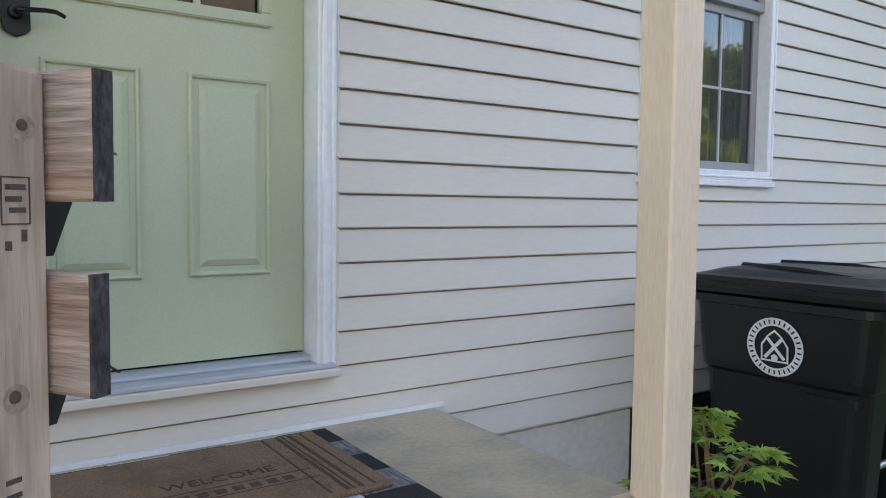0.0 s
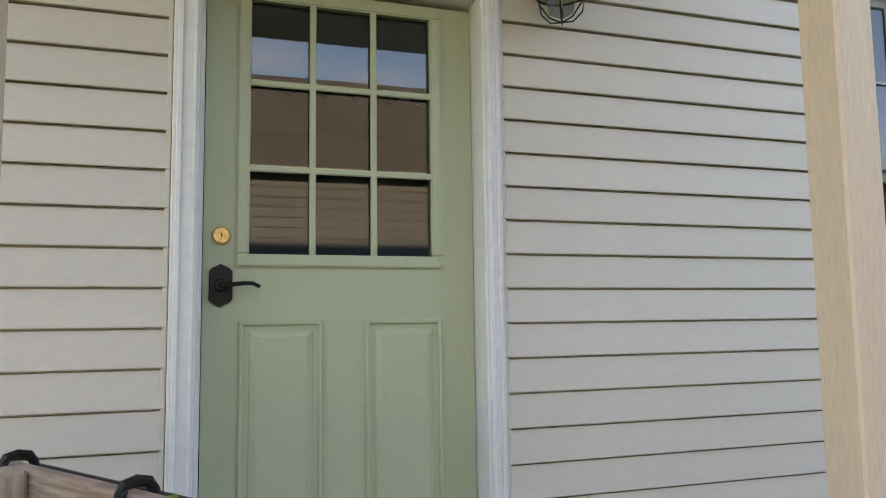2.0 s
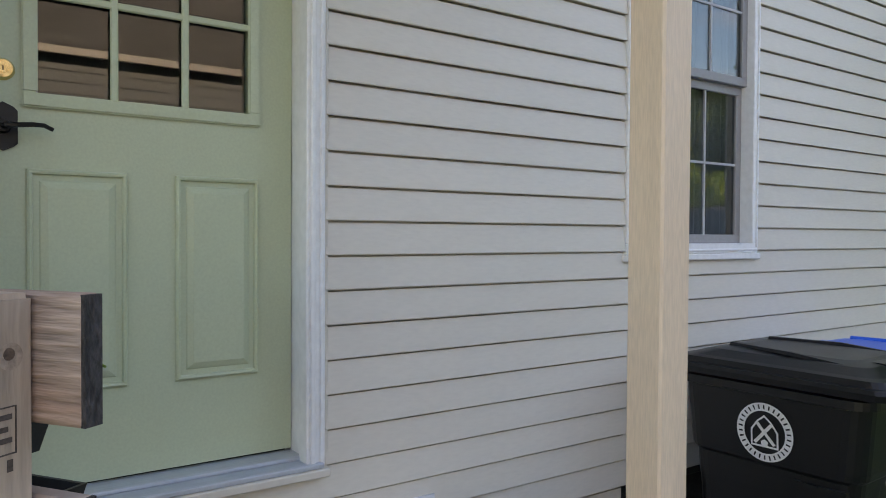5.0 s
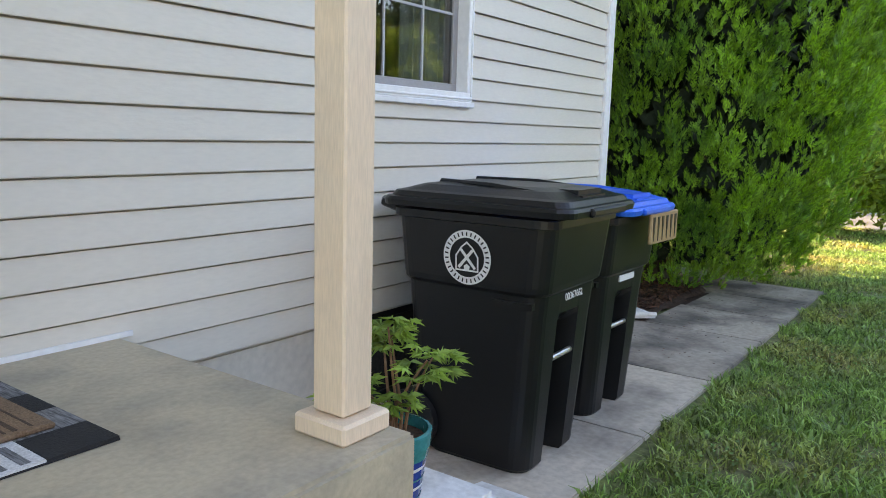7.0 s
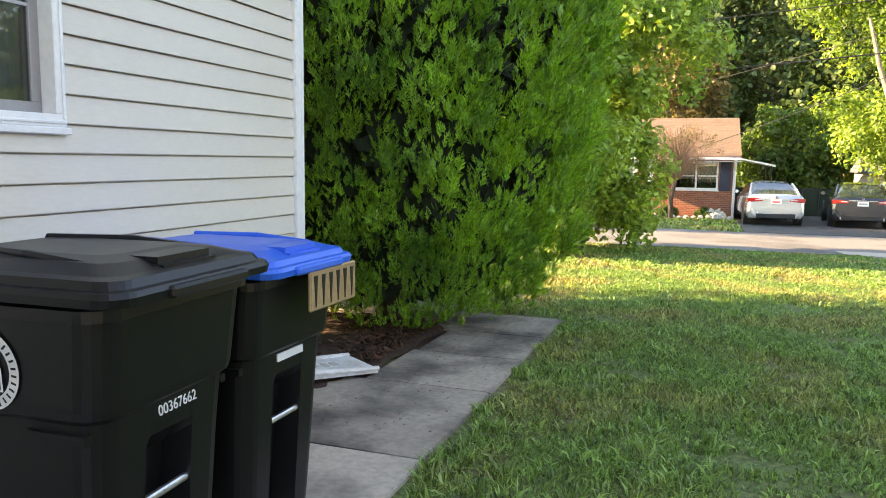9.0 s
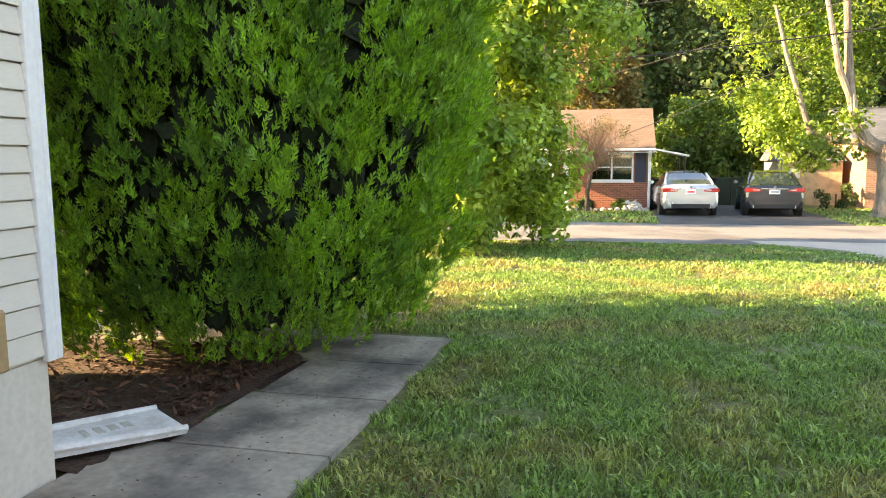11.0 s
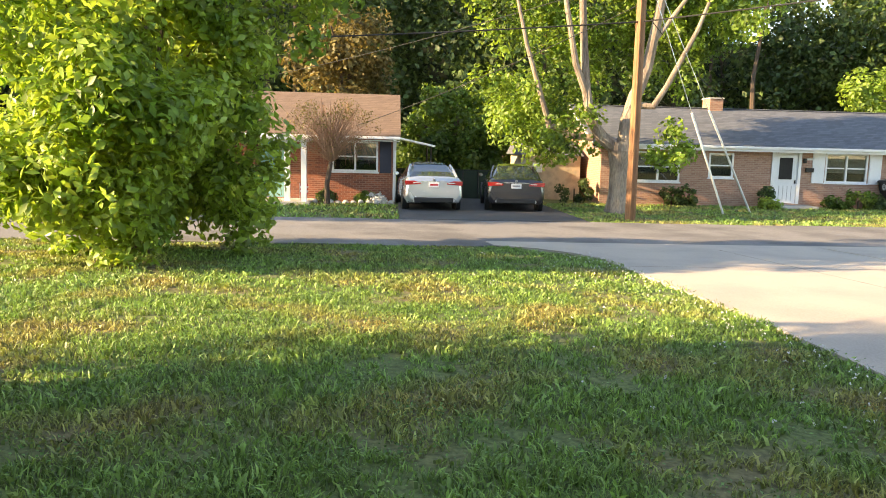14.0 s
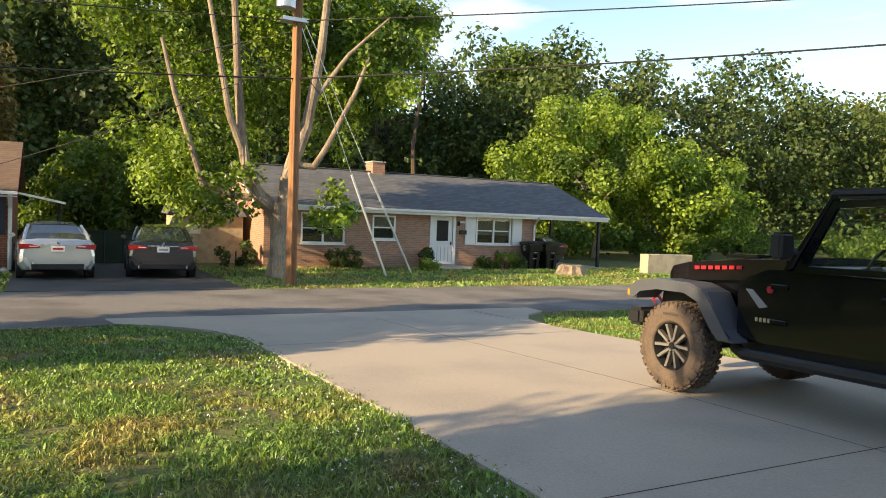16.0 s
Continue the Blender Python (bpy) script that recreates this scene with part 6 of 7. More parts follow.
# ---- the building behind, which the panes mirror ----
nb = thing("neighbour_house", "two-storey house, siding toned grey for shade, with brown shingle roof", "house")
# siding coloured cool dark grey so that the sunlit wall mirrors as shaded
part("wall", bx(-12, -17, -0.2, 6.8, -9.0, 4.75), mat("lap siding toned grey for shade", (0.12, 0.135, 0.155), 0.7, vary=0.1, stretch=(0.1, 1, 9)), nb)
for k in range(24):
    part("plank", prism([(-9.0, 0.1 + 0.19 * k), (-8.97, 0.1 + 0.19 * k), (-8.99, 0.28 + 0.19 * k), (-9.0, 0.28 + 0.19 * k)], "x", -12, 6.8), nb.children[0].data.materials[0], nb)
part("roof", prism([(-17.2, 4.75), (-8.8, 4.75), (-13.0, 7.9)], "x", -12.4, 7.2), shingle_mat("weathered grey shingles", (0.17, 0.17, 0.165), (0.10, 0.10, 0.10)), nb)
part("gutter", bx(-12.4, -8.8, 4.68, 7.2, -8.68, 4.80), M["trim_grey"], nb)

# ---- trees, hedge, lawn ----
def arborvitae(x, y, profile, count, seed, label):
    """An evergreen clothed in upright flat sprays; each spray is a fan of small scale leaves."""
    t = thing("evergreen_tree", label, "tree", "evergreens by the house")
    g = np.random.default_rng(seed)
    # spray template in its own plane: a midrib with side lobes, x across, z up
    quads = []
    for at, k, ln, hw in ((0.0, 0, 0.090, 0.009), (0.015, -34, 0.058, 0.0085), (0.025, 30, 0.060, 0.0085), (0.050, -26, 0.058, 0.0085), (0.062, 24, 0.054, 0.0085), (0.080, -6, 0.055, 0.009)):
        d = np.array([math.sin(radians(k)), math.cos(radians(k))])
        nrm = np.array([-d[1], d[0]])
        o = np.array([0.0, at])
        quads.append([o, o + d * ln * 0.60 - nrm * hw, o + d * ln, o + d * ln * 0.60 + nrm * hw])
    tpl = np.array(quads)
    zs, rs = np.array([p[0] for p in profile]), np.array([p[1] for p in profile])
    zz = np.linspace(zs[0], zs[-1], 400)
    wgt = np.interp(zz, zs, rs)
    # flame-shaped plumes stand on the crown's skin, some set deep, with dark gaps between them
    per = 20
    nt = count // per
    count = nt * per
    z = g.choice(zz, nt, p=wgt / wgt.sum()) + g.normal(0, 0.03, nt)
    a = g.uniform(0, 6.28319, nt)
    lump = np.array([noise.noise((math.cos(q) * 2.3, math.sin(q) * 2.3, h * 1.15 + seed)) + 0.9 * noise.noise((math.cos(q) * 6.5, math.sin(q) * 6.5, h * 2.8)) for q, h in zip(a, z)])
    r = np.interp(z, zs, rs) * (1 + 0.10 * lump) - 0.10 - g.random(nt) ** 1.6 * 0.36
    out = np.stack([np.cos(a), np.sin(a), np.zeros(nt)], -1)
    base = np.stack([x + r * np.cos(a), y + r * np.sin(a), z - 0.12], -1)
    axis = out * g.uniform(0.10, 0.75, nt)[:, None] + np.array([0, 0, 1.0]) * g.uniform(0.8, 1.3, nt)[:, None] + g.normal(0, 0.13, (nt, 3))
    axis /= np.linalg.norm(axis, axis=1, keepdims=True)
    long = g.uniform(0.16, 0.34, nt)
    wide = long * g.uniform(0.20, 0.30, nt)
    ax2, a2 = np.repeat(axis, per, 0), np.repeat(a, per)
    s1 = g.random(count) ** 0.75
    th = g.uniform(0, 6.28319, count)
    e1 = np.cross(ax2, np.array([0.3, 0.2, 0.93]))
    e1 /= np.linalg.norm(e1, axis=1, keepdims=True)
    e2 = np.cross(ax2, e1)
    side = e1 * np.cos(th)[:, None] + e2 * np.sin(th)[:, None]
    girth = np.repeat(wide, per) * np.sin(np.pi * np.clip(s1 * 0.85 + 0.12, 0, 1)) * g.uniform(0.55, 1.0, count)
    c = np.repeat(base, per, 0) + ax2 * (s1 * np.repeat(long, per))[:, None] + side * girth[:, None]
    up = ax2 + side * g.uniform(0.10, 0.60, count)[:, None] + g.normal(0, 0.16, (count, 3))
    up /= np.linalg.norm(up, axis=1, keepdims=True)
    tw = g.uniform(0, 6.28319, count)
    ac = np.stack([np.cos(tw), np.sin(tw), np.zeros(count)], -1)
    ac -= up * (ac * up).sum(1, keepdims=True)
    ac /= np.linalg.norm(ac, axis=1, keepdims=True)
    s = g.uniform(0.50, 0.88, count)
    V = c[:, None, None, :] + (ac[:, None, None, :] * tpl[None, :, :, 0:1] + up[:, None, None, :] * tpl[None, :, :, 1:2]) * s[:, None, None, None]
    V = V.reshape(-1, 3)
    part("foliage", mesh_np("foliage", V, np.arange(len(V)).reshape(-1, 4)), M["conifer"], t)
    # inner twigs: broken sprays well inside the skin, near-black for the shade there
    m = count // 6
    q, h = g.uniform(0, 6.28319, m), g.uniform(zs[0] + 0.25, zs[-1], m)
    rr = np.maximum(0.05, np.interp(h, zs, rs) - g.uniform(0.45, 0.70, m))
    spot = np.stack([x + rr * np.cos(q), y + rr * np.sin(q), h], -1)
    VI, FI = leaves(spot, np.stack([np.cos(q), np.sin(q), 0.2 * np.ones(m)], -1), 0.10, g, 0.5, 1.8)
    tagged(part("inner_twig_mass", mesh_np("inner_twig_mass", VI, FI), M["twig_shade"], t), kind="stuff")
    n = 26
    # solid core in the same near-black keeps the gaps between plumes dark
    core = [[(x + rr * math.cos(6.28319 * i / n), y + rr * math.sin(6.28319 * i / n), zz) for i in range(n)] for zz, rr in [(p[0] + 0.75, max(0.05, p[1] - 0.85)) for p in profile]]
    part("inner_core", loft(core), M["twig_shade"], t)
    part("trunk", tube([(x, y, -0.1), (x + 0.05, y + 0.02, 0.35), (x, y, 1.0)], 0.17, 12, r1=0.12), M["bark_dark"], t)
    for k in range(5):
        q = 6.28319 * k / 5 + 0.4
        part("limb", tube([(x + 0.08 * math.cos(q), y + 0.08 * math.sin(q), 0.12), (x + 0.4 * math.cos(q), y + 0.4 * math.sin(q), 0.34), (x + 0.9 * math.cos(q), y + 0.9 * math.sin(q), 0.75)], 0.05, 7, r1=0.02), M["bark_dark"], t)
    return t


# near-black green puts the shade inside the crown into the colour
M["twig_shade"] = mat("inner twigs darkened for shade", (0.016, 0.026, 0.010), 0.95, vary=0.4, big=6, fine=40, bump=0.6)
arborvitae(8.0, 2.75, [(0.14, 0.95), (0.32, 1.40), (0.7, 1.66), (1.4, 1.90), (2.2, 2.06), (3.0, 2.10), (4.0, 1.95), (5.0, 1.6), (6.0, 1.0), (6.7, 0.25)], 102000, 1, "dense bright green rounded evergreen in a mulch bed")
arborvitae(8.6, 6.6, [(0.3, 0.9), (1.0, 1.3), (2.5, 1.65), (4.5, 1.5), (6.0, 0.9), (7.2, 0.2)], 12000, 2, "tall green evergreen behind the first")


def limb_set(parent, limbs, material):
    for pts, r0, r1 in limbs:
        part("limb", tube(pts, r0, 10, r1=r1), material, parent)


def tree_crown(parent, blobs, n, size, material, seed, shell=0.5, long=1.5):
    g = np.random.default_rng(seed)
    c, d = crown_points(blobs, n, g, shell)
    d = d + np.array([0, 0, 0.5])
    V, F = leaves(c, d, size, g, 0.7, long)
    return part("crown", mesh_np("crown", V, F), material, parent)


def cluster(cx, cy, cz, rx, ry, rz, n, r0, r1, seed):
    """Many small balls scattered through an uneven egg."""
    g = np.random.default_rng(seed)
    out = []
    while len(out) < n:
        p = g.uniform(-1, 1, 3)
        q = (p ** 2).sum()
        if 0.12 < q < 1:
            out.append((cx + p[0] * rx, cy + p[1] * ry, cz + p[2] * rz, g.uniform(r0, r1)))
    return out


# the broad bush by the street
bush = thing("shrub_tree", "bushy bright green young tree at the lawn's edge", "tree")
bx_c, by_c = 17.3, 2.95
limb_set(bush, [([(bx_c + 0.1 * k, by_c + 0.12 * (k - 2), -0.4), (bx_c + 0.3 * math.cos(k * 1.3), by_c + 0.5 * math.sin(k * 1.3), 1.5), (bx_c + 0.9 * math.cos(k * 1.3), by_c + 1.2 * math.sin(k * 1.3), 3.6)], 0.07, 0.02) for k in range(5)], M["bark_dark"])
tree_crown(bush, cluster(bx_c - 0.2, by_c, 0.75, 2.5, 2.25, 1.0, 46, 0.3, 0.6, 31) + cluster(bx_c - 0.2, by_c, 2.5, 2.7, 2.2, 2.3, 105, 0.3, 0.65, 32) + cluster(bx_c + 0.3, by_c + 0.4, 5.0, 1.6, 1.8, 1.5, 40, 0.3, 0.6, 33) + cluster(bx_c + 0.2, by_c - 1.55, 1.5, 1.1, 0.9, 1.5, 26, 0.2, 0.45, 34) + cluster(bx_c + 0.3, by_c - 2.0, 4.1, 1.3, 1.3, 1.7, 34, 0.25, 0.5, 35), 58000, 0.082, M["leaf_bright"], 41, 0.95, 1.9)

# the big pale-barked tree beyond the pole
old = thing("street_tree", "old pale-barked tree with bare lower limbs and leafy crown", "tree")
tx, ty = 29.5, -8.6
rings = []
for z, r in ((-0.7, 0.55), (-0.4, 0.42), (0.1, 0.34), (0.9, 0.33), (1.5, 0.42), (1.8, 0.40)):
    rings.append([(tx + r * (1 + 0.12 * math.sin(3 * a + z)) * math.cos(a), ty + r * (1 + 0.12 * math.sin(2 * a)) * math.sin(a), z) for a in [6.28319 * k / 20 for k in range(20)]])
part("trunk", loft(rings), M["bark"], old)
limb_set(old, [
    ([(tx, ty + 0.1, 1.5), (tx, -7.9, 1.95), (tx, -7.5, 2.5), (tx, -7.3, 3.6), (tx, -7.15, 5.2), (tx, -6.95, 8.0)], 0.24, 0.09),
    ([(tx, -7.33, 3.3), (tx - 0.2, -6.9, 4.2), (tx - 0.3, -6.5, 6.0), (tx - 0.3, -6.1, 8.0)], 0.12, 0.06),
    ([(tx, ty - 0.1, 1.6), (tx, -8.75, 2.5), (tx, -8.95, 3.3), (tx + 0.2, -9.35, 4.2), (tx + 0.2, -9.75, 6.6), (tx + 0.3, -10.0, 9.0)], 0.30, 0.10),
    ([(tx, -8.95, 3.0), (tx - 0.2, -9.5, 2.95), (tx - 0.2, -9.9, 3.6), (tx - 0.2, -10.8, 5.4), (tx, -11.3, 6.6)], 0.13, 0.05),
    ([(tx + 0.5, -6.3, 2.2), (tx + 0.4, -6.05, 2.9), (tx + 0.3, -5.4, 4.8), (tx + 0.3, -5.0, 6.4)], 0.11, 0.05),
    ([(tx + 0.2, -7.7, 1.9), (tx + 0.5, -6.9, 2.0), (tx + 0.5, -6.3, 2.3)], 0.11, 0.10),
    ([(tx + 0.2, -9.5, 5.0), (tx, -10.6, 6.6), (tx, -12.0, 8.0)], 0.09, 0.03),
], M["bark"])
blobs = cluster(tx + 2.4, -6.2, 3.4, 1.8, 2.2, 2.2, 42, 0.35, 0.8, 51) + cluster(tx + 3.2, -9.0, 8.2, 2.4, 6.6, 3.6, 190, 0.45, 1.0, 52) + cluster(tx + 2.6, -10.6, 5.4, 2.0, 1.9, 2.3, 36, 0.3, 0.7, 53) + cluster(tx + 0.3, -10.3, 1.7, 0.9, 0.9, 0.9, 16, 0.25, 0.45, 54) + cluster(tx, -7.2, 2.2, 0.8, 1.3, 0.8, 14, 0.25, 0.45, 55) + cluster(tx + 0.2, -12.4, 6.6, 1.4, 1.4, 1.8, 22, 0.3, 0.6, 56)
tree_crown(old, blobs, 60000, 0.105, M["leaf_sumac"], 57, 1.0, 1.7)

# small twiggy ornamental tree before the brick house
orn = thing("ornamental_tree", "small rusty-brown twiggy weeping tree", "tree")
part("trunk", tube([(30.2, 1.0, -0.6), (30.2, 1.02, 0.2), (30.25, 0.9, 0.9)], 0.10, 8, r1=0.07), M["bark_dark"], orn)
g = np.random.default_rng(61)
bm = bmesh.new()
for k in range(260):
    a, rr, h = g.uniform(0, 6.28), g.uniform(0.5, 1.75) ** 1.0, g.uniform(1.6, 2.95)
    h -= 0.35 * max(0, rr - 1.0)
    p1 = Vector((30.25 + 0.35 * rr * math.cos(a), 0.9 + 0.35 * rr * math.sin(a), 0.9 + 0.6 * (h - 0.9)))
    p2 = Vector((30.25 + 0.75 * rr * math.cos(a), 0.9 + 0.8 * rr * math.sin(a), h))
    p3 = Vector((30.25 + rr * math.cos(a + 0.1), 0.9 + rr * math.sin(a + 0.1), h - g.uniform(0.2, 1.0)))
    tube([(30.25, 0.9, 0.9), p1, p2, p3], 0.012, 4, bm, 0.004)
tagged(part("twig_mass", bm, mat("rusty twigs", (0.34, 0.20, 0.13), 0.9, vary=0.2), orn), kind="stuff")
c, d = crown_points(cluster(30.25, 0.9, 2.1, 1.5, 1.6, 0.8, 50, 0.2, 0.4, 62), 2600, g, 0.8)
V, F = leaves(c, d, 0.035, g, 0.8, 2.0)
part("crown", mesh_np("crown", V, F), M["leaf_rust"], orn)

# trees behind the houses
def wood_tree(cx, cy, base, h, rx, ry, leaf, n, size, seed, label, bark="bark_dark", low=0.25, name="tree"):
    t = thing(name, label, "tree", "trees behind the houses")
    g = np.random.default_rng(seed)
    part("trunk", tube([(cx, cy, base - 0.3), (cx + g.normal(0, 0.15), cy + g.normal(0, 0.15), base + h * 0.4), (cx + g.normal(0, 0.3), cy + g.normal(0, 0.3), base + h * 0.8)], 0.03 * h ** 0.9, 8, r1=0.05), M[bark], t)
    for k in range(5):
        a = g.uniform(0, 6.28)
        z0 = base + h * g.uniform(0.25, 0.6)
        part("limb", tube([(cx, cy, z0), (cx + rx * 0.4 * math.cos(a), cy + ry * 0.4 * math.sin(a), z0 + h * 0.12), (cx + rx * 0.8 * math.cos(a), cy + ry * 0.8 * math.sin(a), z0 + h * 0.2)], 0.09, 6, r1=0.03), M[bark], t)
    zc = base + h * (1 + low) / 2
    bl = cluster(cx, cy, zc, rx, ry, h * (1 - low) / 2, 70, 0.10 * rx + 0.25, 0.22 * rx + 0.4, seed + 1)
    tree_crown(t, bl, n, size, M[leaf], seed + 2, 1.0, 1.6)


wood_tree(42.5, -31.5, -0.6, 9.6, 4.0, 6.6, "leaf_sumac", 46000, 0.14, 101, "broad feathery bright green tree behind the carport", "bark", 0.08)
wood_tree(40.5, -37.5, -0.6, 6.6, 3.0, 4.5, "leaf_sumac", 14000, 0.17, 104, "lower spreading green tree by the verge", "bark", 0.05)
wood_tree(60.0, -38.0, -0.6, 17.2, 4.5, 4.2, "leaf_mid", 14000, 0.24, 107, "tall rounded oak rising above the others", "bark_dark", 0.35)
wood_tree(60.0, -80.0, -0.6, 16.5, 6.0, 7.5, "leaf_evening", 16000, 0.26, 110, "evening-lit yellow-green tree at the wood's edge", "bark", 0.05)
wood_tree(41.0, 1.2, -0.6, 9.0, 2.4, 2.2, "leaf_rust", 9000, 0.15, 113, "russet-leaved tree behind the brick house", "bark_dark", 0.3)
wood_tree(44.0, -4.2, -0.6, 5.2, 2.2, 2.6, "leaf_mid", 12000, 0.15, 116, "leafy green tree beyond the parked cars", "bark_dark", 0.03)
wood_tree(47.0, -7.5, -0.6, 6.5, 2.0, 2.4, "leaf_bright", 8000, 0.15, 119, "sunlit green tree beyond the parked cars", "bark_dark", 0.05)
wood_tree(24.5, 16.0, -0.5, 11.0, 3.2, 3.2, "leaf_mid", 20000, 0.12, 122, "leafy street tree past the young tree", "bark_dark", 0.18)

g = np.random.default_rng(200)
blobs = []
for k in range(210):
    y = g.uniform(-104, 52)
    x = g.uniform(50, 66)
    right = y < -24
    top = (16.3 if right else 19) * g.uniform(0.8, 1.05)
    if -36 < y < -26:
        top *= 0.85
    for q in range(16):
        z = top * g.uniform(0.02, 1.0) - 0.6
        s = 1 - 0.5 * (z / top) ** 2
        blobs.append((x + g.normal(0, 2.0 * s), y + g.normal(0, 2.6 * s), z, g.uniform(0.9, 2.0)))
c, d = crown_points(blobs, 280000, g, 0.6)
V, F = leaves(c, d + np.array([0, 0, 0.4]), 0.28, g, 0.7, 1.5)
tagged(part("far_woods", mesh_np("woods", V, F), M["leaf_dark"]), "dark green woods standing behind the houses", "woods", kind="stuff")
bm = bmesh.new()
for k in range(60):
    x, y = g.uniform(50, 64), g.uniform(-110, 60)
    tube([(x, y, -0.8), (x + g.normal(0, 0.3), y + g.normal(0, 0.3), 6), (x + g.normal(0, 0.6), y + g.normal(0, 0.6), 13)], 0.2, 6, bm, 0.06)
tagged(part("far_trunks", bm, M["bark_dark"]), "brown trunks inside the far woods", "trunks", kind="stuff")
# plain slab added to close the gaps, its colour dark as shaded woods
setting("backdrop", bx(70, -26, -2, 71, 260, 17.0, 0, bx(70, -260, -2, 71, -26, 11.0)), M["wood_shade"], "flat near-black slab standing in for shaded woods", "woods")
blobs = [(g.uniform(39, 47), y, -0.4 + g.uniform(0.0, 1.6), g.uniform(0.5, 1.0)) for y in np.linspace(-62, -26, 60)] + [(g.uniform(43, 48), y, g.uniform(-0.4, 2.2), g.uniform(0.5, 1.1)) for y in np.linspace(-9, 14, 50)]
c, d = crown_points(blobs, 26000, g, 0.5)
V, F = leaves(c, d, 0.16, g, 0.7, 1.6)
tagged(part("undergrowth", mesh_np("undergrowth", V, F), M["leaf_mid"]), "tangled green undergrowth at the wood's edge", "undergrowth", kind="stuff")

# shrubs along the ranch house and by the brick house
for i, (sx, sy, r, h, lf) in enumerate(((33.3, -18.4, 0.45, 0.55, "leaf_mid"), (33.3, -19.3, 0.55, 0.75, "leaf_mid"), (33.4, -20.0, 0.4, 0.5, "leaf_dark"), (33.4, -15.6, 0.35, 0.9, "leaf_dark"), (33.5, -12.6, 0.4, 0.8, "leaf_dark"), (33.5, -11.9, 0.35, 0.7, "leaf_dark"), (34.4, -8.3, 0.8, 0.9, "leaf_dark"), (32.6, -15.3, 0.35, 0.35, "leaf_bright"), (31.4, -0.2, 0.3, 0.35, "leaf_mid"), (31.4, 1.2, 0.35, 0.4, "leaf_dark"), (31.3, -0.6, 0.2, 0.3, "bloom"))):
    s = thing("shrub", "low green shrub against the house" if lf != "bloom" else "small white flowering shrub", "shrub", "shrubs by the houses")
    z0 = float(ground_z(sx))
    part("stems", rod((sx, sy, z0 - 0.1), (sx, sy, z0 + h * 0.6), 0.03), M["bark_dark"], s)
    tree_crown(s, cluster(sx, sy, z0 + h * 0.5, r, r, h * 0.5, 12, 0.12, 0.22, 300 + i), 900, 0.07, M[lf], 330 + i, 0.7)


# grass: blades stand in the ground; dense where the camera passes
def lawn(name, x0, x1, y0, y1, n, hgt, wid, seed, label, keep=None):
    g = np.random.default_rng(seed)
    x, y = g.uniform(x0, x1, n), g.uniform(y0, y1, n)
    ok = np.ones(n, bool)
    if keep:
        ok = keep(x, y, g)
    x, y = x[ok], y[ok]
    n = len(x)
    tuft = np.array([noise.noise((a * 1.3, b * 1.3, 5.0)) + 0.9 * noise.noise((a * 6.5, b * 6.5, 9.0)) for a, b in zip(x, y)])
    keep_on = tuft + g.normal(0, 0.15, n) > -0.42
    x, y, tuft = x[keep_on], y[keep_on], tuft[keep_on]
    n = len(x)
    h = hgt * g.uniform(0.45, 1.25, n) * (1 + 0.75 * tuft)
    a, b = g.uniform(0, 6.28319, n), g.uniform(0, 6.28319, n)
    lean = g.uniform(0.3, 1.5, n) * h
    z = ground_z(x) - 0.012
    p = np.stack([x, y, z], -1)
    half = wid * g.uniform(0.6, 1.4, n)
    half[g.random(n) < 0.22] *= 2.3
    side = np.stack([np.cos(a), np.sin(a), np.zeros(n)], -1) * half[:, None]
    bend = np.stack([np.cos(b) * lean, np.sin(b) * lean, h], -1)
    mid = p + bend * np.array([0.38, 0.38, 0.75])
    V = np.stack([p - side, p + side, mid + side, mid - side, p + bend], 1).reshape(-1, 3)
    i = np.arange(n)[:, None] * 5
    F = np.concatenate([i + [0, 1, 2], i + [0, 2, 3], i + [3, 2, 4]])
    ob = part(name, mesh_np(name, V, F), M["grass"])
    tagged(ob, label, "grass", kind="stuff")


def near_keep(x, y, g):
    on_walk = (y > 1.10 + 0.05 * np.sin(x * 7)) & (x < 8.68)
    on_drive = (y < -4.66 + 0.03 * np.sin(x * 11))
    return ~(on_walk | on_drive) & ~((x > 5.4) & (y > 2.0) & (x < 9.4) & (y < 4.2) & (((x - 8) ** 2 + (y - 2.75) ** 2) < 1.5))


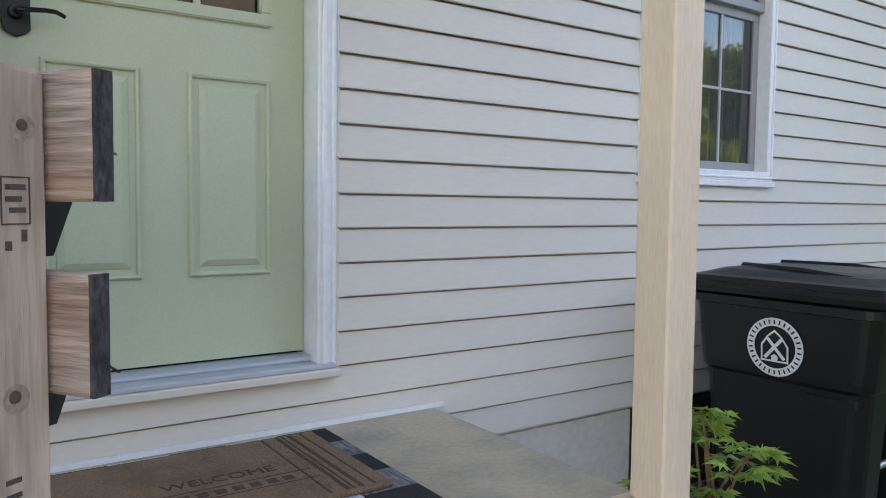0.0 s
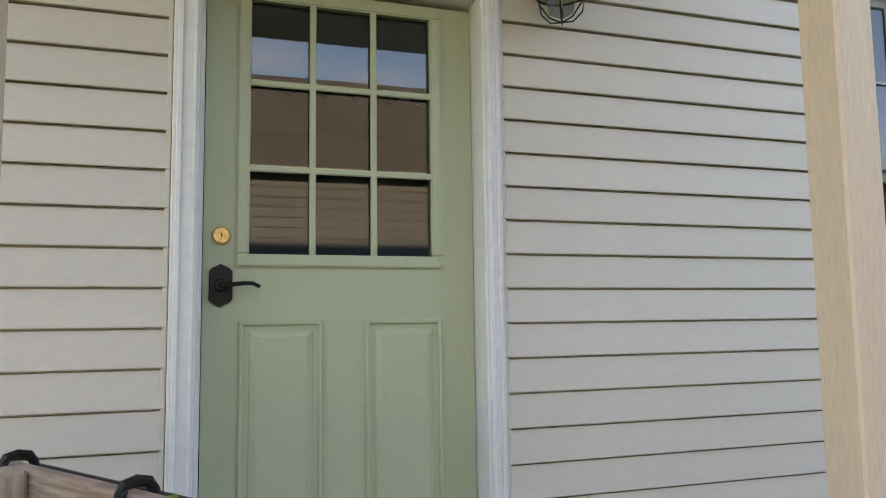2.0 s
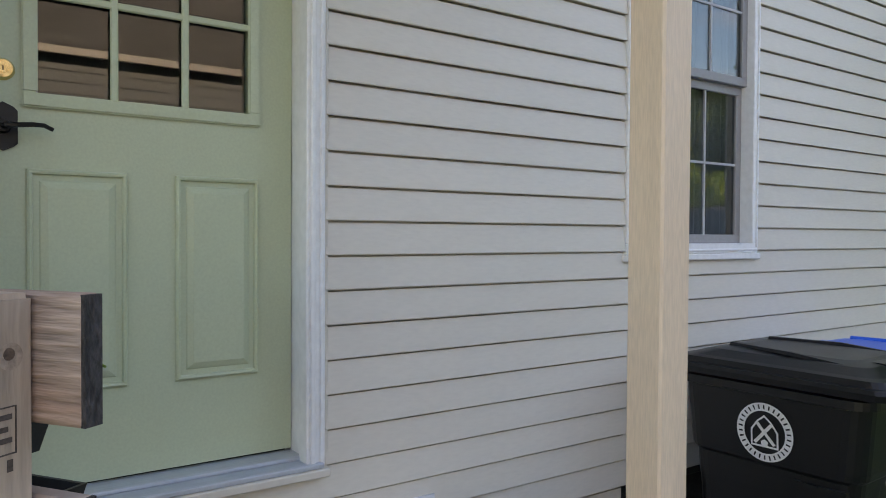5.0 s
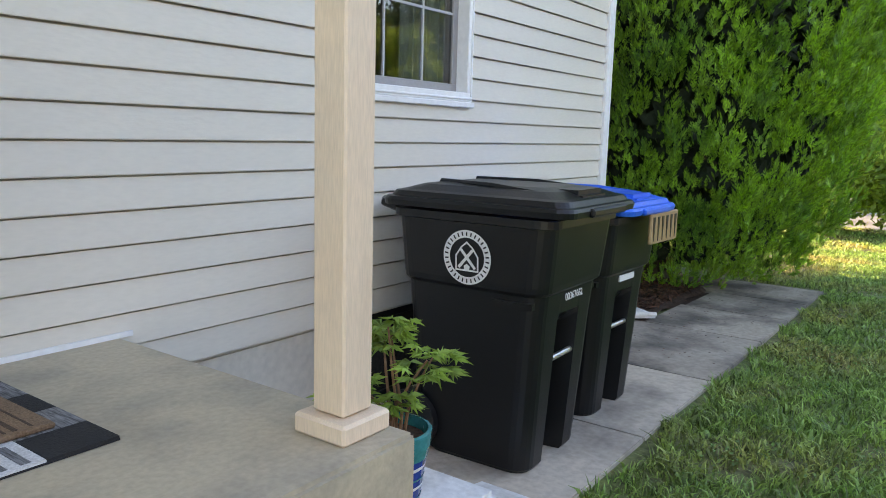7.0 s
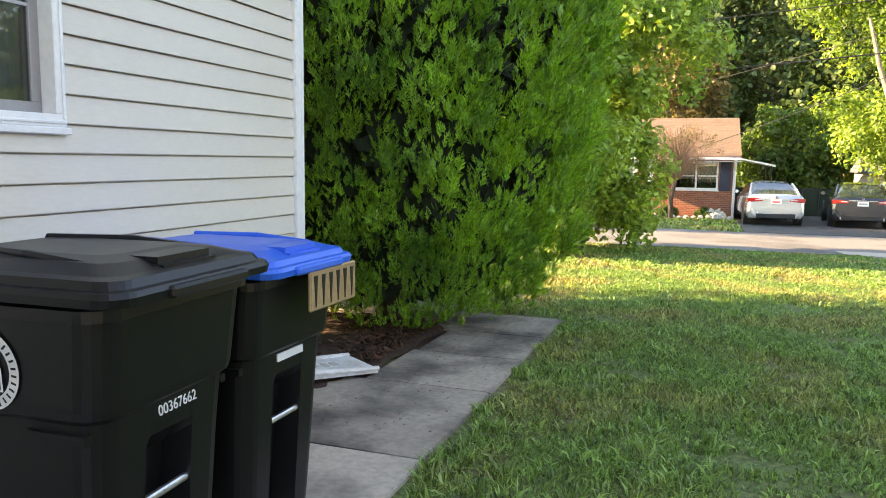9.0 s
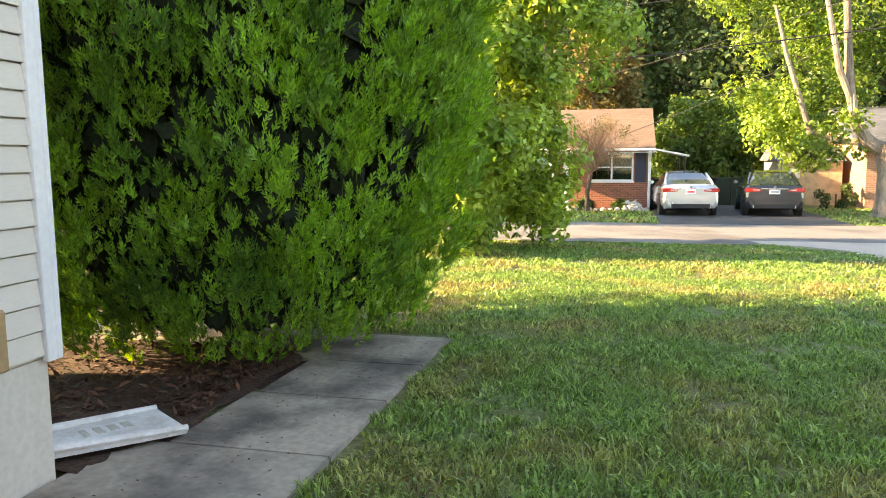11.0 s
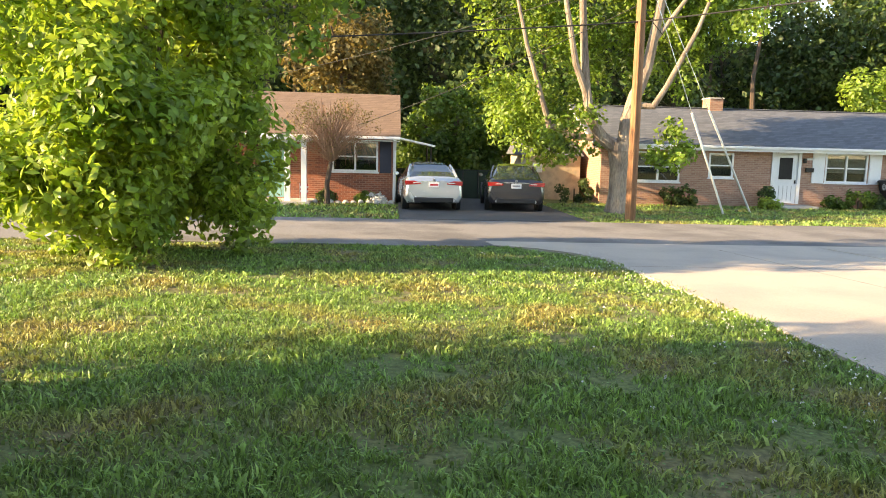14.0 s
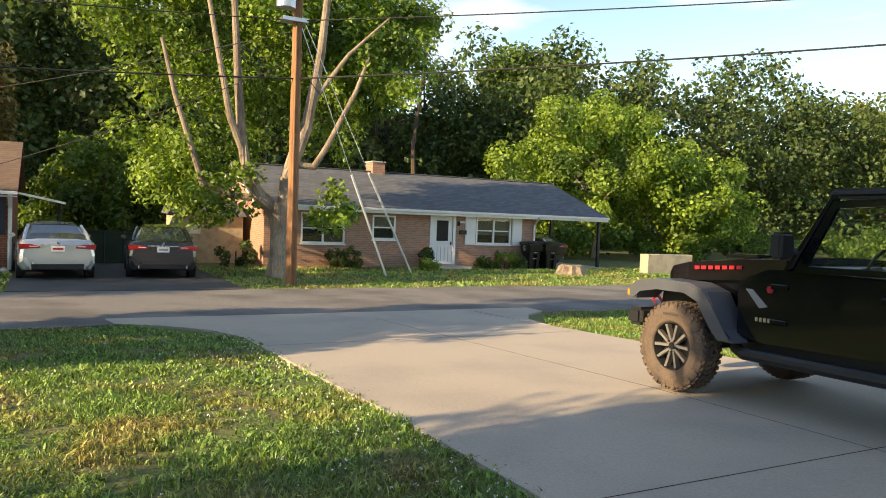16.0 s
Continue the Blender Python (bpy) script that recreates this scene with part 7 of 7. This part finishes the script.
lawn("grass_near", 1.6, 8.8, -4.6, 1.2, 160000, 0.050, 0.0031, 71, "uneven green grass blades of the front lawn", near_keep)
lawn("grass_mid", 8.8, 13.5, -4.7, 6.5, 120000, 0.046, 0.0038, 72, "sunlit grass blades of the front lawn", near_keep)
lawn("grass_street", 13.5, 19.35, -4.7, 9.0, 80000, 0.045, 0.0055, 73, "grass blades running down to the street", lambda x, y, g: ~((x > 17.2) & (y < -4.6 + (x - 17.2) * 0.62)))
lawn("grass_verge", 13.0, 19.3, -14.0, -9.95, 24000, 0.05, 0.0048, 74, "grass verge beyond the driveway", lambda x, y, g: ~((x > 17.2) & (y > -9.9 - (x - 17.2) * 0.62)))
lawn("grass_far", 25.65, 33.8, -32.0, -6.7, 42000, 0.06, 0.010, 75, "mown grass before the ranch house")
lawn("grass_brick_house", 25.65, 31.0, -1.3, 9.0, 7000, 0.09, 0.016, 76, "mown grass before the brick house")
g = np.random.default_rng(81)
n = 360
x = g.uniform(9.0, 18.0, n)
y = -4.6 + np.abs(g.normal(0, 0.75, n)) * g.uniform(0.1, 1.6, n)
c = np.stack([x, y, ground_z(x) + 0.055], -1)
V, F = leaves(np.repeat(c, 4, 0) + g.normal(0, 0.005, (n * 4, 3)), g.normal(0, 1, (n * 4, 3)), 0.011, g, 0.4, 1.1)
tagged(part("clover_flowers", mesh_np("clover", V, F), M["bloom"]), "small white clover heads along the driveway edge", "flowers", kind="stuff")
n = 520
x, y = g.uniform(2, 14, n), g.uniform(-4.5, 0.9, n)
cc = np.repeat(np.stack([x, y, ground_z(x) + 0.035], -1), 46, 0) + g.normal(0, 1, (n * 46, 3)) * [0.10, 0.10, 0.010]
cc = cc[cc[:, 1] < 1.05]
V, F = leaves(cc, np.tile([0.0, 0, 1], (len(cc), 1)), 0.013, g, 0.45, 1.3)
M["clover"] = mat("clover leaves", (0.11, 0.22, 0.06), 0.5, vary=0.25, big=1.5, fine=12, bump=0, second=(0.19, 0.30, 0.09), trans=0.3, island=True, rand=0.45)
tagged(part("lawn_weeds", mesh_np("weeds", V, F), M["clover"]), "patches of clover and broad-leaved weeds in the lawn", "weeds", kind="stuff")
